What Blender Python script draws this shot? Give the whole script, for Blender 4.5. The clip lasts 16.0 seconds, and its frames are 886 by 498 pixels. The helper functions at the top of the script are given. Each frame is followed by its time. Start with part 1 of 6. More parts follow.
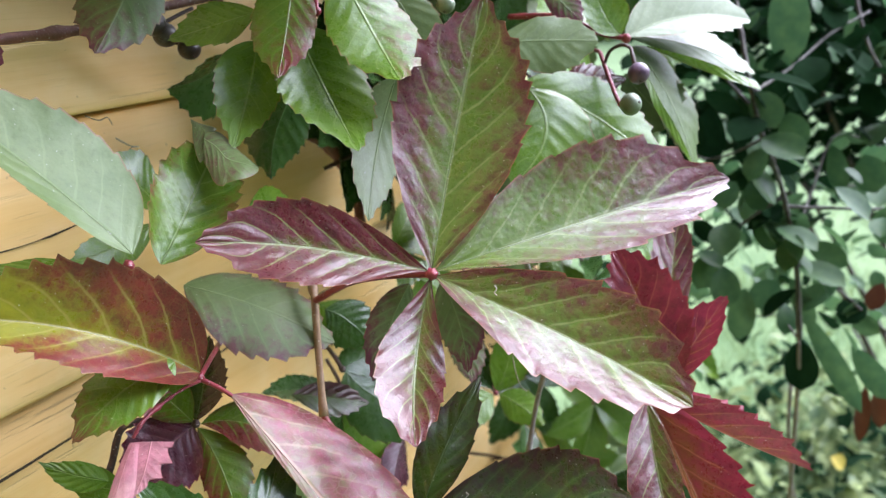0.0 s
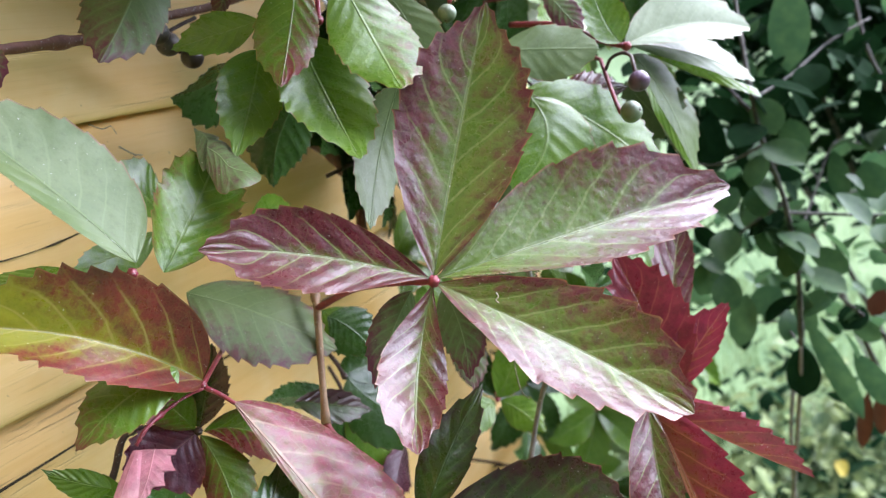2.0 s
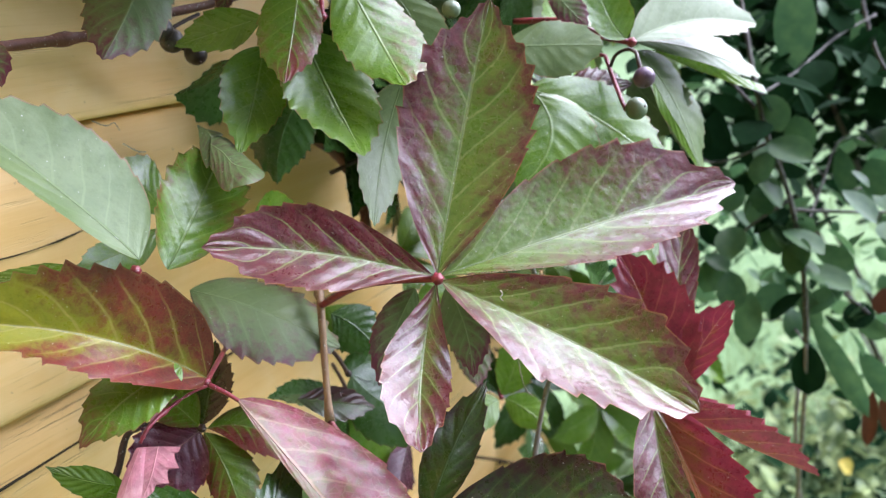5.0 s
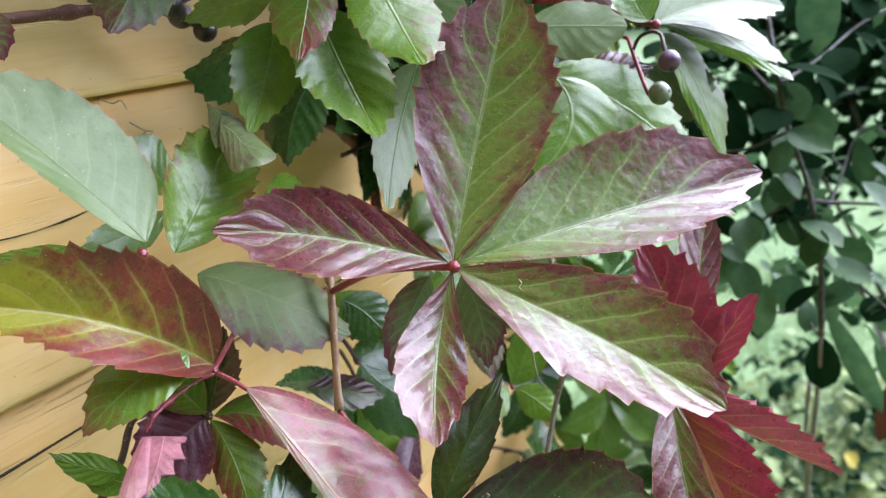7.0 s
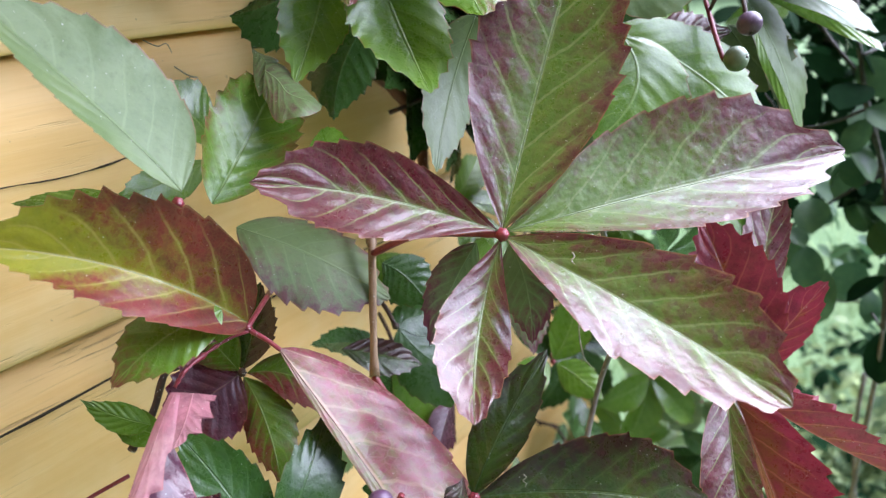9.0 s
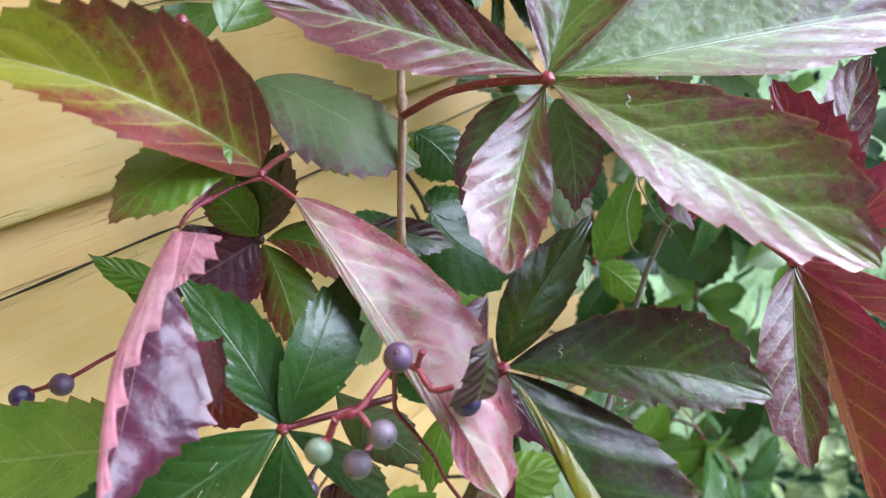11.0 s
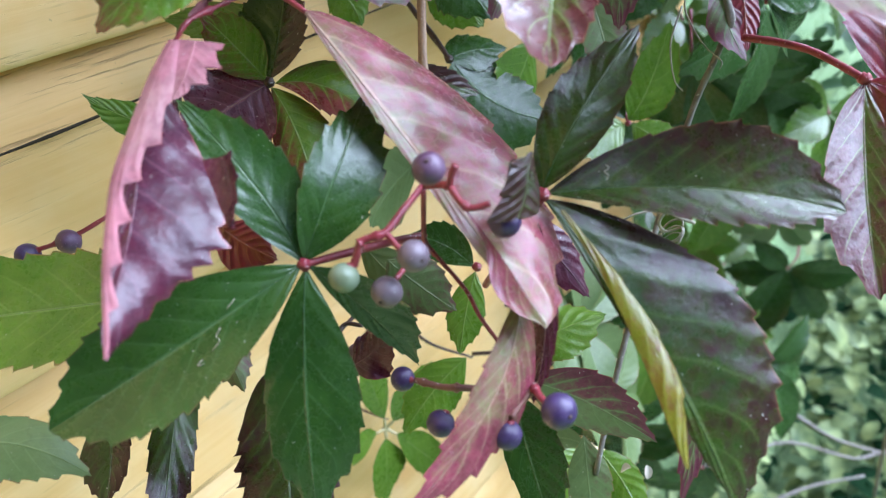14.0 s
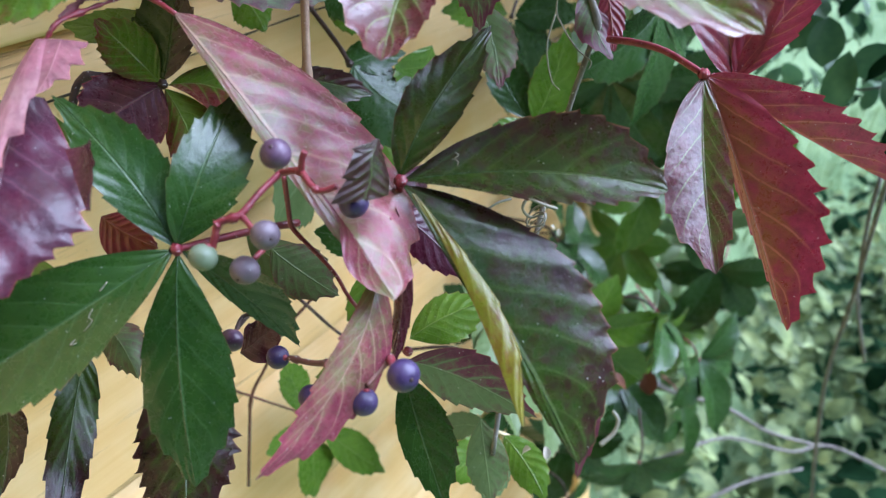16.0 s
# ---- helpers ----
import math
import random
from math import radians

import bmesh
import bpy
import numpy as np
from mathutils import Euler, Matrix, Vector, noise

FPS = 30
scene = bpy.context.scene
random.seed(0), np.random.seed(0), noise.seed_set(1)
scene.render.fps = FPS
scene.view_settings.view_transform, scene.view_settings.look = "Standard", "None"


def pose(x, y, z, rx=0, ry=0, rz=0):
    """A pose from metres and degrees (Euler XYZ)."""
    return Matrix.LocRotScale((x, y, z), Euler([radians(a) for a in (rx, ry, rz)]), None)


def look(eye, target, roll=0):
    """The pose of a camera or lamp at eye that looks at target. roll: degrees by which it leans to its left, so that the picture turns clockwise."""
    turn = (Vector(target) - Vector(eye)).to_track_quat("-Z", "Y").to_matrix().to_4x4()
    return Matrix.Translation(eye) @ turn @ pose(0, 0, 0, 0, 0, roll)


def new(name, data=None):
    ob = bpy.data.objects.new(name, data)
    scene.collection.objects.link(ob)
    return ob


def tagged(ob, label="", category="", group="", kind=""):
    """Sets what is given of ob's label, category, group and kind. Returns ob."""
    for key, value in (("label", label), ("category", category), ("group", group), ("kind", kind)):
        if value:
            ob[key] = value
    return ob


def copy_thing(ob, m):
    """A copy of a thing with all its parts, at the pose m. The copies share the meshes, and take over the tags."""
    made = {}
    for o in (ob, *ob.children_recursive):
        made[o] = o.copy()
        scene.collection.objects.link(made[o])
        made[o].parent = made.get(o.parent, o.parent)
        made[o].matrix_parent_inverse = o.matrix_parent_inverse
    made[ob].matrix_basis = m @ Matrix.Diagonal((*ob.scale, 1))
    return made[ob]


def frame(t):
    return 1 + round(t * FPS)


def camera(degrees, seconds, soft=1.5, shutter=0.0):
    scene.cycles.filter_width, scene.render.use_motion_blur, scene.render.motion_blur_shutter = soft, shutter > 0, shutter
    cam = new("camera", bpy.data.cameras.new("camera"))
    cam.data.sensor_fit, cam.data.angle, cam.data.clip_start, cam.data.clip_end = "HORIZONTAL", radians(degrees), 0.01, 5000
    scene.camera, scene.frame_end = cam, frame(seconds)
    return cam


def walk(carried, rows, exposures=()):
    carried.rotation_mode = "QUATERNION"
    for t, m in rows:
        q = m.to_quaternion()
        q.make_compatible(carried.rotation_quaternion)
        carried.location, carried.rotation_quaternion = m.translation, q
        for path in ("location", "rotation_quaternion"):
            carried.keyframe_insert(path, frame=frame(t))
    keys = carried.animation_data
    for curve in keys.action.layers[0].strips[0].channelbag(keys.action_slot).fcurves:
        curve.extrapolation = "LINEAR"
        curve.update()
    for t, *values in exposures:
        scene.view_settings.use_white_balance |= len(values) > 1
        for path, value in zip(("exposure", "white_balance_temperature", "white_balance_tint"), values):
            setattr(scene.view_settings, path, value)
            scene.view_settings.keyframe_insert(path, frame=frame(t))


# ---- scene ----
cam = camera(64.1, 16.0, soft=1.2)
cam.data.dof.use_dof = True
cam.data.dof.focus_distance = 0.235
cam.data.dof.aperture_fstop = 13.0
METRES = 0.15
BASE = pose(0.292, 0.0, 1.4, -18.341, 5.969, 29.826)
# seconds, x, y, z (parts of METRES), yaw, pitch, roll
ROWS = [
    (0.0, 0.0, 0.0, 0.0, 0.0, 0.0, 0.0),
    (0.5, 0.0019, -0.002, -0.002, -0.04, 0.03, 0.13),
    (1.0, 0.0007, -0.0051, 0.001, -0.02, 0.37, 0.15),
    (1.5, 0.0006, -0.0021, 0.0002, 0.02, 0.29, 0.09),
    (2.0, -0.0004, -0.0069, 0.0035, 0.13, 0.49, 0.1),
    (2.5, -0.0001, -0.004, 0.0017, 0.33, 0.35, 0.2),
    (3.0, -0.0003, -0.0041, 0.0024, 0.28, 0.34, 0.09),
    (3.5, -0.0009, -0.007, 0.0041, 0.33, 0.44, 0.12),
    (4.0, -0.0013, 0.0009, 0.0013, 0.45, 0.28, 0.14),
    (6.3, -0.0017, -0.0037, 0.0084, 0.35, 0.22, -0.07),
    (6.5, -0.0106, 0.0115, 0.0077, 0.66, 0.07, -0.05),
    (7.0, -0.0293, 0.0585, 0.0063, 0.81, -0.89, -0.82),
    (7.5, -0.053, 0.1328, 0.0031, 0.81, -2.4, -1.9),
    (8.0, -0.0809, 0.1516, -0.0009, 2.05, -3.2, -2.63),
    (8.2, -0.0449, 0.1258, 0.0089, 3.23, -2.87, -2.54),
    (10.3, -0.0302, 0.2278, -0.0833, 6.56, -6.66, -5.57),
    (10.5, -0.0213, 0.2291, -0.1138, 7.41, -6.98, -5.49),
    (11.0, -0.0235, 0.2937, -0.1869, 7.87, -9.02, -5.42),
    (11.5, -0.0191, 0.3104, -0.253, 8.6, -11.11, -4.91),
    (12.0, -0.0332, 0.3503, -0.3097, 9.07, -13.57, -4.2),
    (12.5, -0.0353, 0.357, -0.3327, 9.36, -14.48, -3.84),
    (13.0, -0.0241, 0.3599, -0.3582, 9.42, -15.51, -3.37),
    (13.5, -0.035, 0.3776, -0.3679, 9.04, -16.01, -3.37),
    (14.0, -0.0484, 0.3824, -0.373, 8.79, -15.94, -3.7),
    (14.5, -0.0323, 0.3902, -0.3807, 8.15, -15.8, -3.95),
    (15.0, 0.0255, 0.3629, -0.3814, 7.65, -15.44, -3.72),
    (15.5, 0.1122, 0.329, -0.3872, 6.73, -14.98, -3.29),
    (16.0, 0.1567, 0.3032, -0.3916, 6.13, -14.61, -3.3),
]
walk(cam, [(t, BASE @ pose(METRES * x, METRES * y, METRES * z, 90 + pitch, roll, yaw)) for t, x, y, z, yaw, pitch, roll in ROWS],
     [(0.0, 2.17, 5650, 18), (8.0, 2.13, 5520, 18), (10.5, 2.10, 5370, 16), (11.5, 2.17, 5270, 14), (12.5, 2.28, 5130, 14), (13.5, 2.20, 5070, 14), (14.0, 2.09, 5040, 13), (15.0, 2.06, 5000, 14), (16.0, 1.90, 4980, 15)])

# ---- daylight: a bright, thinly clouded sky ----
world = bpy.data.worlds.new("sky")
scene.world = world
world.use_nodes = True
wn = world.node_tree
wn.nodes.clear()
sky = wn.nodes.new("ShaderNodeTexSky")
sky.sky_type, sky.sun_disc = "NISHITA", False
sky.sun_elevation, sky.sun_rotation = radians(44), radians(24)
sky.dust_density, sky.air_density = 4.0, 1.0
pale = wn.nodes.new("ShaderNodeHueSaturation")
pale.inputs["Saturation"].default_value = 0.85
back = wn.nodes.new("ShaderNodeBackground")
back.inputs["Strength"].default_value = 0.045
wout = wn.nodes.new("ShaderNodeOutputWorld")
wn.links.new(sky.outputs[0], pale.inputs["Color"])
wn.links.new(pale.outputs[0], back.inputs["Color"])
wn.links.new(back.outputs[0], wout.inputs["Surface"])
sun = new("sun", bpy.data.lights.new("sun", "SUN"))
sun.data.energy, sun.data.angle, sun.data.color = 3.9, radians(74), (0.98, 0.98, 1.0)
sun.matrix_world = look((1.65, 2.42, 4.1), (0.0, 0.0, 1.2))


# ---- materials ----
class Nodes:
    """A short way to wire a material."""

    def __init__(self, name):
        self.mat = bpy.data.materials.new(name)
        self.mat.use_nodes = True
        self.tree = self.mat.node_tree
        self.tree.nodes.clear()
        self.out = self.tree.nodes.new("ShaderNodeOutputMaterial")

    def put(self, socket, value):
        if isinstance(value, bpy.types.NodeSocket):
            self.tree.links.new(value, socket)
        elif socket.type == "RGBA" and len(value) == 3:
            socket.default_value = (*value, 1.0)
        else:
            socket.default_value = value

    def node(self, kind, out=0, **inputs):
        n = self.tree.nodes.new("ShaderNode" + kind)
        for key, value in inputs.items():
            self.put(n.inputs[key.replace("_", " ")], value)
        return n.outputs[out]

    def math(self, op, a, b=0.0, clamp=False):
        n = self.tree.nodes.new("ShaderNodeMath")
        n.operation, n.use_clamp = op, clamp
        self.put(n.inputs[0], a)
        self.put(n.inputs[1], b)
        return n.outputs[0]

    def mix(self, f, a, b):
        n = self.tree.nodes.new("ShaderNodeMix")
        n.data_type = "RGBA"
        self.put(n.inputs[0], f)
        self.put(n.inputs[6], a)
        self.put(n.inputs[7], b)
        return n.outputs[2]

    def ramp(self, f, lo, hi, a=0.0, b=1.0):
        n = self.tree.nodes.new("ShaderNodeMapRange")
        n.interpolation_type = "SMOOTHSTEP"
        for k, value in enumerate((f, lo, hi, a, b)):
            self.put(n.inputs[k], value)
        return n.outputs[0]

    def noise(self, scale, detail=3.0, rough=0.55, vector=None, out=0):
        n = self.tree.nodes.new("ShaderNodeTexNoise")
        n.inputs["Scale"].default_value, n.inputs["Detail"].default_value, n.inputs["Roughness"].default_value = scale, detail, rough
        self.put(n.inputs["Vector"], vector if vector is not None else self.node("TexCoord", 3))
        return n.outputs[out]

    def bump(self, height, strength=0.4, distance=0.001):
        return self.node("Bump", Height=height, Strength=strength, Distance=distance)

    def surface(self, color, rough, normal=None, metal=0.0, spec=0.5, translucent=0.0, glow=None, coat=0.0, sheen=0.0):
        b = self.tree.nodes.new("ShaderNodeBsdfPrincipled")
        self.put(b.inputs["Base Color"], color)
        self.put(b.inputs["Roughness"], rough)
        self.put(b.inputs["Metallic"], metal)
        self.put(b.inputs["Specular IOR Level"], spec)
        self.put(b.inputs["Coat Weight"], coat)
        b.inputs["Coat Roughness"].default_value = 0.3
        self.put(b.inputs["Sheen Weight"], sheen)
        if normal is not None:
            self.put(b.inputs["Normal"], normal)
        result = b.outputs[0]
        if translucent:
            t = self.node("BsdfTranslucent", Color=glow if glow is not None else color)
            m = self.tree.nodes.new("ShaderNodeMixShader")
            m.inputs[0].default_value = translucent
            self.tree.links.new(result, m.inputs[1])
            self.tree.links.new(t, m.inputs[2])
            result = m.outputs[0]
        self.tree.links.new(result, self.out.inputs["Surface"])
        return self.mat


def leaf_material(name, green, green2, red, vein, rough=0.4, spec=0.68, translucent=0.2, veins=7.0, blotch=1.0, glow=0.85, lines=0.3, stripe=0.55, puff=0.14, rim=(0.20, 0.09, 0.04)):
    """A creeper leaf: two greens, red that has come up between the veins, paler veins with a net of veinlets, puffed fields between them."""
    m = Nodes(name)
    s = m.node("SeparateXYZ", 0, Vector=m.node("UVMap"))
    across = m.node("SeparateXYZ", 1, Vector=m.node("UVMap"))
    side = m.math("MULTIPLY", m.math("SUBTRACT", across, 0.5), 2.0)
    v = m.math("ABSOLUTE", side)
    seed = m.tree.nodes.new("ShaderNodeObjectInfo").outputs["Random"]
    wob = m.math("MULTIPLY", m.math("SUBTRACT", m.noise(75.0, 3.0), 0.5), 0.42)
    stagger = m.math("MULTIPLY", m.math("GREATER_THAN", side, 0.0), 0.37)
    ph = m.math("ADD", m.math("SUBTRACT", m.math("MULTIPLY", s, veins), m.math("MULTIPLY", m.math("POWER", v, 1.12), 1.75)), m.math("ADD", wob, stagger))
    fr = m.math("FRACT", ph)
    d = m.math("MINIMUM", fr, m.math("SUBTRACT", 1.0, fr))
    fade = m.ramp(v, 0.5, 0.98, 1.0, 0.1)
    side_vein = m.math("MULTIPLY", m.ramp(d, 0.022, 0.062, 1.0, 0.0), fade)
    halo = m.math("MULTIPLY", m.ramp(d, 0.0, 0.24, 1.0, 0.0), m.ramp(v, 0.35, 1.0, 1.0, 0.35))
    rib = m.ramp(v, 0.012, 0.045, 1.0, 0.0)
    # veinlets: small uneven cells
    cells = m.node("CombineXYZ", X=m.math("MULTIPLY", s, 30.0), Y=m.math("MULTIPLY", side, 6.5), Z=m.math("MULTIPLY", seed, 40.0))
    edge = m.tree.nodes.new("ShaderNodeTexVoronoi")
    edge.feature = "DISTANCE_TO_EDGE"
    edge.inputs["Scale"].default_value = 1.0
    m.put(edge.inputs["Vector"], cells)
    field = m.tree.nodes.new("ShaderNodeTexVoronoi")
    field.inputs["Scale"].default_value = 1.0
    m.put(field.inputs["Vector"], cells)
    isle = m.node("SeparateColor", Color=field.outputs["Color"])
    net = m.math("MULTIPLY", m.ramp(edge.outputs[0], 0.0, 0.10, 1.0, 0.0), m.ramp(m.noise(90.0, 2.0), 0.35, 0.65))
    fine = m.tree.nodes.new("ShaderNodeTexVoronoi")
    fine.feature = "DISTANCE_TO_EDGE"
    fine.inputs["Scale"].default_value = 900.0
    m.put(fine.inputs["Vector"], m.node("TexCoord", 3))
    mesh = m.ramp(fine.outputs[0], 0.0, 0.25, 1.0, 0.0)
    tint = m.tree.nodes.new("ShaderNodeAttribute")
    tint.attribute_name = "tint"
    turn = m.node("SeparateColor", Color=tint.outputs[0])
    cloud = m.noise(55.0, 5.0, 0.65)
    mottle = m.noise(330.0, 5.0, 0.75)
    base = m.mix(m.ramp(cloud, 0.32, 0.68), green, green2)
    base = m.mix(m.math("MULTIPLY", isle, 0.25), base, green2)
    base = m.mix(m.ramp(mottle, 0.48, 0.8, 0.0, 0.45), base, tuple(0.45 * c for c in green))
    patch = m.math("ADD", m.math("MULTIPLY", m.math("SUBTRACT", m.noise(110.0, 5.0, 0.7), 0.5), 1.5 * blotch), m.math("MULTIPLY", m.math("SUBTRACT", mottle, 0.5), 1.3 * blotch))
    patch = m.math("ADD", patch, m.math("MULTIPLY", m.math("SUBTRACT", isle, 0.5), 0.3 * blotch))
    amount = m.math("SUBTRACT", m.math("ADD", m.math("MULTIPLY", turn, 1.8), patch), m.math("MULTIPLY", halo, stripe))
    amount = m.math("MULTIPLY", m.ramp(amount, 0.0, 1.25), m.ramp(turn, 0.02, 0.2))
    deep_red = m.mix(m.ramp(m.noise(140.0, 4.0, 0.7), 0.35, 0.7), red, tuple(0.55 * c for c in red))
    col = m.mix(amount, base, deep_red)
    col = m.mix(m.math("MULTIPLY", mesh, 0.12 * lines), col, vein)
    col = m.mix(m.math("MULTIPLY", net, 0.22 * lines), col, vein)
    col = m.mix(m.math("MULTIPLY", side_vein, lines), col, vein)
    col = m.mix(m.math("MULTIPLY", rib, 0.6), col, vein)
    worn = m.math("MULTIPLY", m.ramp(v, 0.965, 0.99), m.ramp(m.noise(150.0, 2.0), 0.3, 0.55))
    col = m.mix(m.math("MULTIPLY", worn, 0.75), col, rim)
    specks = m.ramp(m.noise(1000.0, 1.0), 0.757, 0.787)
    col = m.mix(m.math("MULTIPLY", specks, 0.4), col, (0.6, 0.6, 0.55))
    dull = m.math("ADD", m.math("MULTIPLY", m.math("SUBTRACT", m.noise(32.0, 4.0, 0.7), 0.5), 0.26), m.math("MULTIPLY", m.math("SUBTRACT", mottle, 0.5), 0.3))
    r = m.math("ADD", m.math("ADD", dull, m.math("MULTIPLY", net, 0.06)), rough, True)
    # heights in millimetres: puffed fields, sunken veins, fine grain
    h = m.math("MULTIPLY", m.math("MULTIPLY", m.math("MULTIPLY", m.ramp(d, 0.0, 0.45), m.ramp(v, 0.0, 0.2)), m.ramp(m.noise(60.0, 2.0), 0.3, 0.7)), puff)
    h = m.math("ADD", h, m.math("MULTIPLY", m.ramp(edge.outputs[0], 0.0, 0.4), 0.1 * puff))
    h = m.math("ADD", h, m.math("MULTIPLY", m.noise(110.0, 2.0), 0.7 * puff + 0.1))
    h = m.math("ADD", h, m.math("MULTIPLY", m.noise(300.0, 3.0), 0.35 * puff + 0.03))
    h = m.math("ADD", h, m.math("MULTIPLY", m.noise(900.0, 3.0), 0.045))
    h = m.math("SUBTRACT", h, m.math("MULTIPLY", rib, 0.12))
    return m.surface(col, r, m.bump(h, 1.0, 0.001), spec=spec, translucent=translucent, glow=m.node("Gamma", Color=col, Gamma=glow))


GREEN = leaf_material("leaf_green", (0.056, 0.120, 0.006), (0.098, 0.176, 0.012), (0.125, 0.014, 0.020), (0.190, 0.270, 0.060), rough=0.29, lines=0.36, translucent=0.17, spec=0.45, puff=0.2)
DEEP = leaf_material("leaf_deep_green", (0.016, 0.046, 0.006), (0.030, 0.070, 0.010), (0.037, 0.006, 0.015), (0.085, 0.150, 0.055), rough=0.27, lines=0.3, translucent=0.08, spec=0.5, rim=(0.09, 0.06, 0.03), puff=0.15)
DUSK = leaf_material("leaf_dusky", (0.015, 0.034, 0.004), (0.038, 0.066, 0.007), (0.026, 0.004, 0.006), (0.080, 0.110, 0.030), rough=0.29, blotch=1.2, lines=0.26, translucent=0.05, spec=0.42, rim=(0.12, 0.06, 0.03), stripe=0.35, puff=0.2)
MAROON = leaf_material("leaf_maroon", (0.058, 0.108, 0.010), (0.095, 0.150, 0.018), (0.085, 0.008, 0.018), (0.175, 0.205, 0.070), rough=0.3, blotch=1.0, lines=0.62, translucent=0.18, spec=0.58, stripe=0.28, puff=0.3)
OLIVE = leaf_material("leaf_olive_red", (0.130, 0.146, 0.004), (0.190, 0.186, 0.007), (0.125, 0.008, 0.009), (0.270, 0.225, 0.060), rough=0.32, lines=0.45, translucent=0.26, spec=0.55, stripe=0.32, puff=0.24)
RED = leaf_material("leaf_red", (0.150, 0.050, 0.010), (0.165, 0.036, 0.012), (0.205, 0.016, 0.036), (0.360, 0.110, 0.070), rough=0.3, translucent=0.22, lines=0.45, stripe=0.45, spec=0.55, rim=(0.22, 0.03, 0.03), puff=0.22)
PINK = leaf_material("leaf_pink", (0.130, 0.165, 0.050), (0.170, 0.155, 0.070), (0.205, 0.034, 0.064), (0.400, 0.260, 0.190), rough=0.26, translucent=0.12, lines=0.36, stripe=0.15, blotch=0.9, spec=0.38, rim=(0.25, 0.06, 0.06), puff=0.17)
FLAP = leaf_material("leaf_withered_rose", (0.30, 0.17, 0.16), (0.33, 0.19, 0.18), (0.300, 0.110, 0.135), (0.36, 0.17, 0.17), rough=0.62, translucent=0.12, lines=0.25, stripe=0.08, blotch=0.8, spec=0.3, rim=(0.25, 0.07, 0.06))
PURPLE = leaf_material("leaf_purple", (0.042, 0.017, 0.030), (0.062, 0.026, 0.044), (0.060, 0.008, 0.022), (0.150, 0.060, 0.085), rough=0.27, lines=0.4, stripe=0.5, translucent=0.05, spec=0.4, rim=(0.20, 0.03, 0.04), puff=0.24)
# paler grey-green: part of the sky sheen is put into this colour
PALE = leaf_material("leaf_pale_sheen_tint", (0.080, 0.124, 0.038), (0.112, 0.156, 0.058), (0.111, 0.022, 0.044), (0.165, 0.230, 0.090), rough=0.4, lines=0.24, spec=0.33)


def stem_material(name, a, b, rough=0.5):
    m = Nodes(name)
    n = m.noise(180.0, 4.0)
    col = m.mix(m.ramp(n, 0.3, 0.7), a, b)
    col = m.mix(m.ramp(m.noise(900.0, 2.0), 0.66, 0.72), col, tuple(0.35 + 0.5 * c for c in b))
    return m.surface(col, rough, m.bump(m.noise(700.0, 4.0), 0.5, 0.0006))


STALK = stem_material("stalk_crimson", (0.150, 0.010, 0.022), (0.230, 0.032, 0.042), 0.4)
VINE = stem_material("vine_bark_tan", (0.210, 0.120, 0.065), (0.300, 0.195, 0.110), 0.6)
BARK = stem_material("vine_bark_dark", (0.0274, 0.0111, 0.0089), (0.0599, 0.0274, 0.0207), 0.6)
REDVINE = stem_material("vine_bark_reddish", (0.10, 0.030, 0.020), (0.17, 0.070, 0.045), 0.55)
TWIG = stem_material("twig_grey_brown", (0.031, 0.026, 0.022), (0.081, 0.074, 0.062), 0.75)
GREYSTEM = stem_material("dead_stem_grey", (0.1191, 0.1006, 0.0829), (0.1924, 0.1746, 0.1517), 0.75)
CREAM = stem_material("stalk_cream", (0.40, 0.33, 0.16), (0.52, 0.45, 0.25), 0.5)
WHISKER = stem_material("tendril_cream", (0.1924, 0.1835, 0.1288), (0.2523, 0.2294, 0.1746), 0.6)


def berry_material(name, skin, bloom, amount):
    m = Nodes(name)
    n = m.noise(190.0, 4.0, 0.6)
    f = m.math("MULTIPLY", m.ramp(n, 0.25, 0.72), amount)
    specks = m.ramp(m.noise(1500.0, 2.0), 0.68, 0.74)
    col = m.mix(f, skin, bloom)
    col = m.mix(m.math("MULTIPLY", specks, 0.5), col, tuple(0.5 * c + 0.3 for c in bloom))
    return m.surface(col, m.math("ADD", m.math("MULTIPLY", f, 0.25), 0.33), m.bump(m.noise(900.0, 3.0), 0.15, 0.0004))


BERRY_BLUE = berry_material("berry_blue_black", (0.012, 0.005, 0.026), (0.060, 0.033, 0.120), 0.8)
BERRY_PLUM = berry_material("berry_plum", (0.048, 0.018, 0.044), (0.115, 0.066, 0.118), 0.9)
BERRY_GREY = berry_material("berry_grey_violet", (0.075, 0.052, 0.066), (0.140, 0.106, 0.130), 0.9)
BERRY_GREEN = berry_material("berry_unripe_green", (0.0918, 0.1191, 0.0599), (0.1650, 0.2020, 0.1376), 0.8)


BERRY_DUN = berry_material("berry_shaded_brown", (0.018, 0.012, 0.008), (0.050, 0.038, 0.028), 0.7)


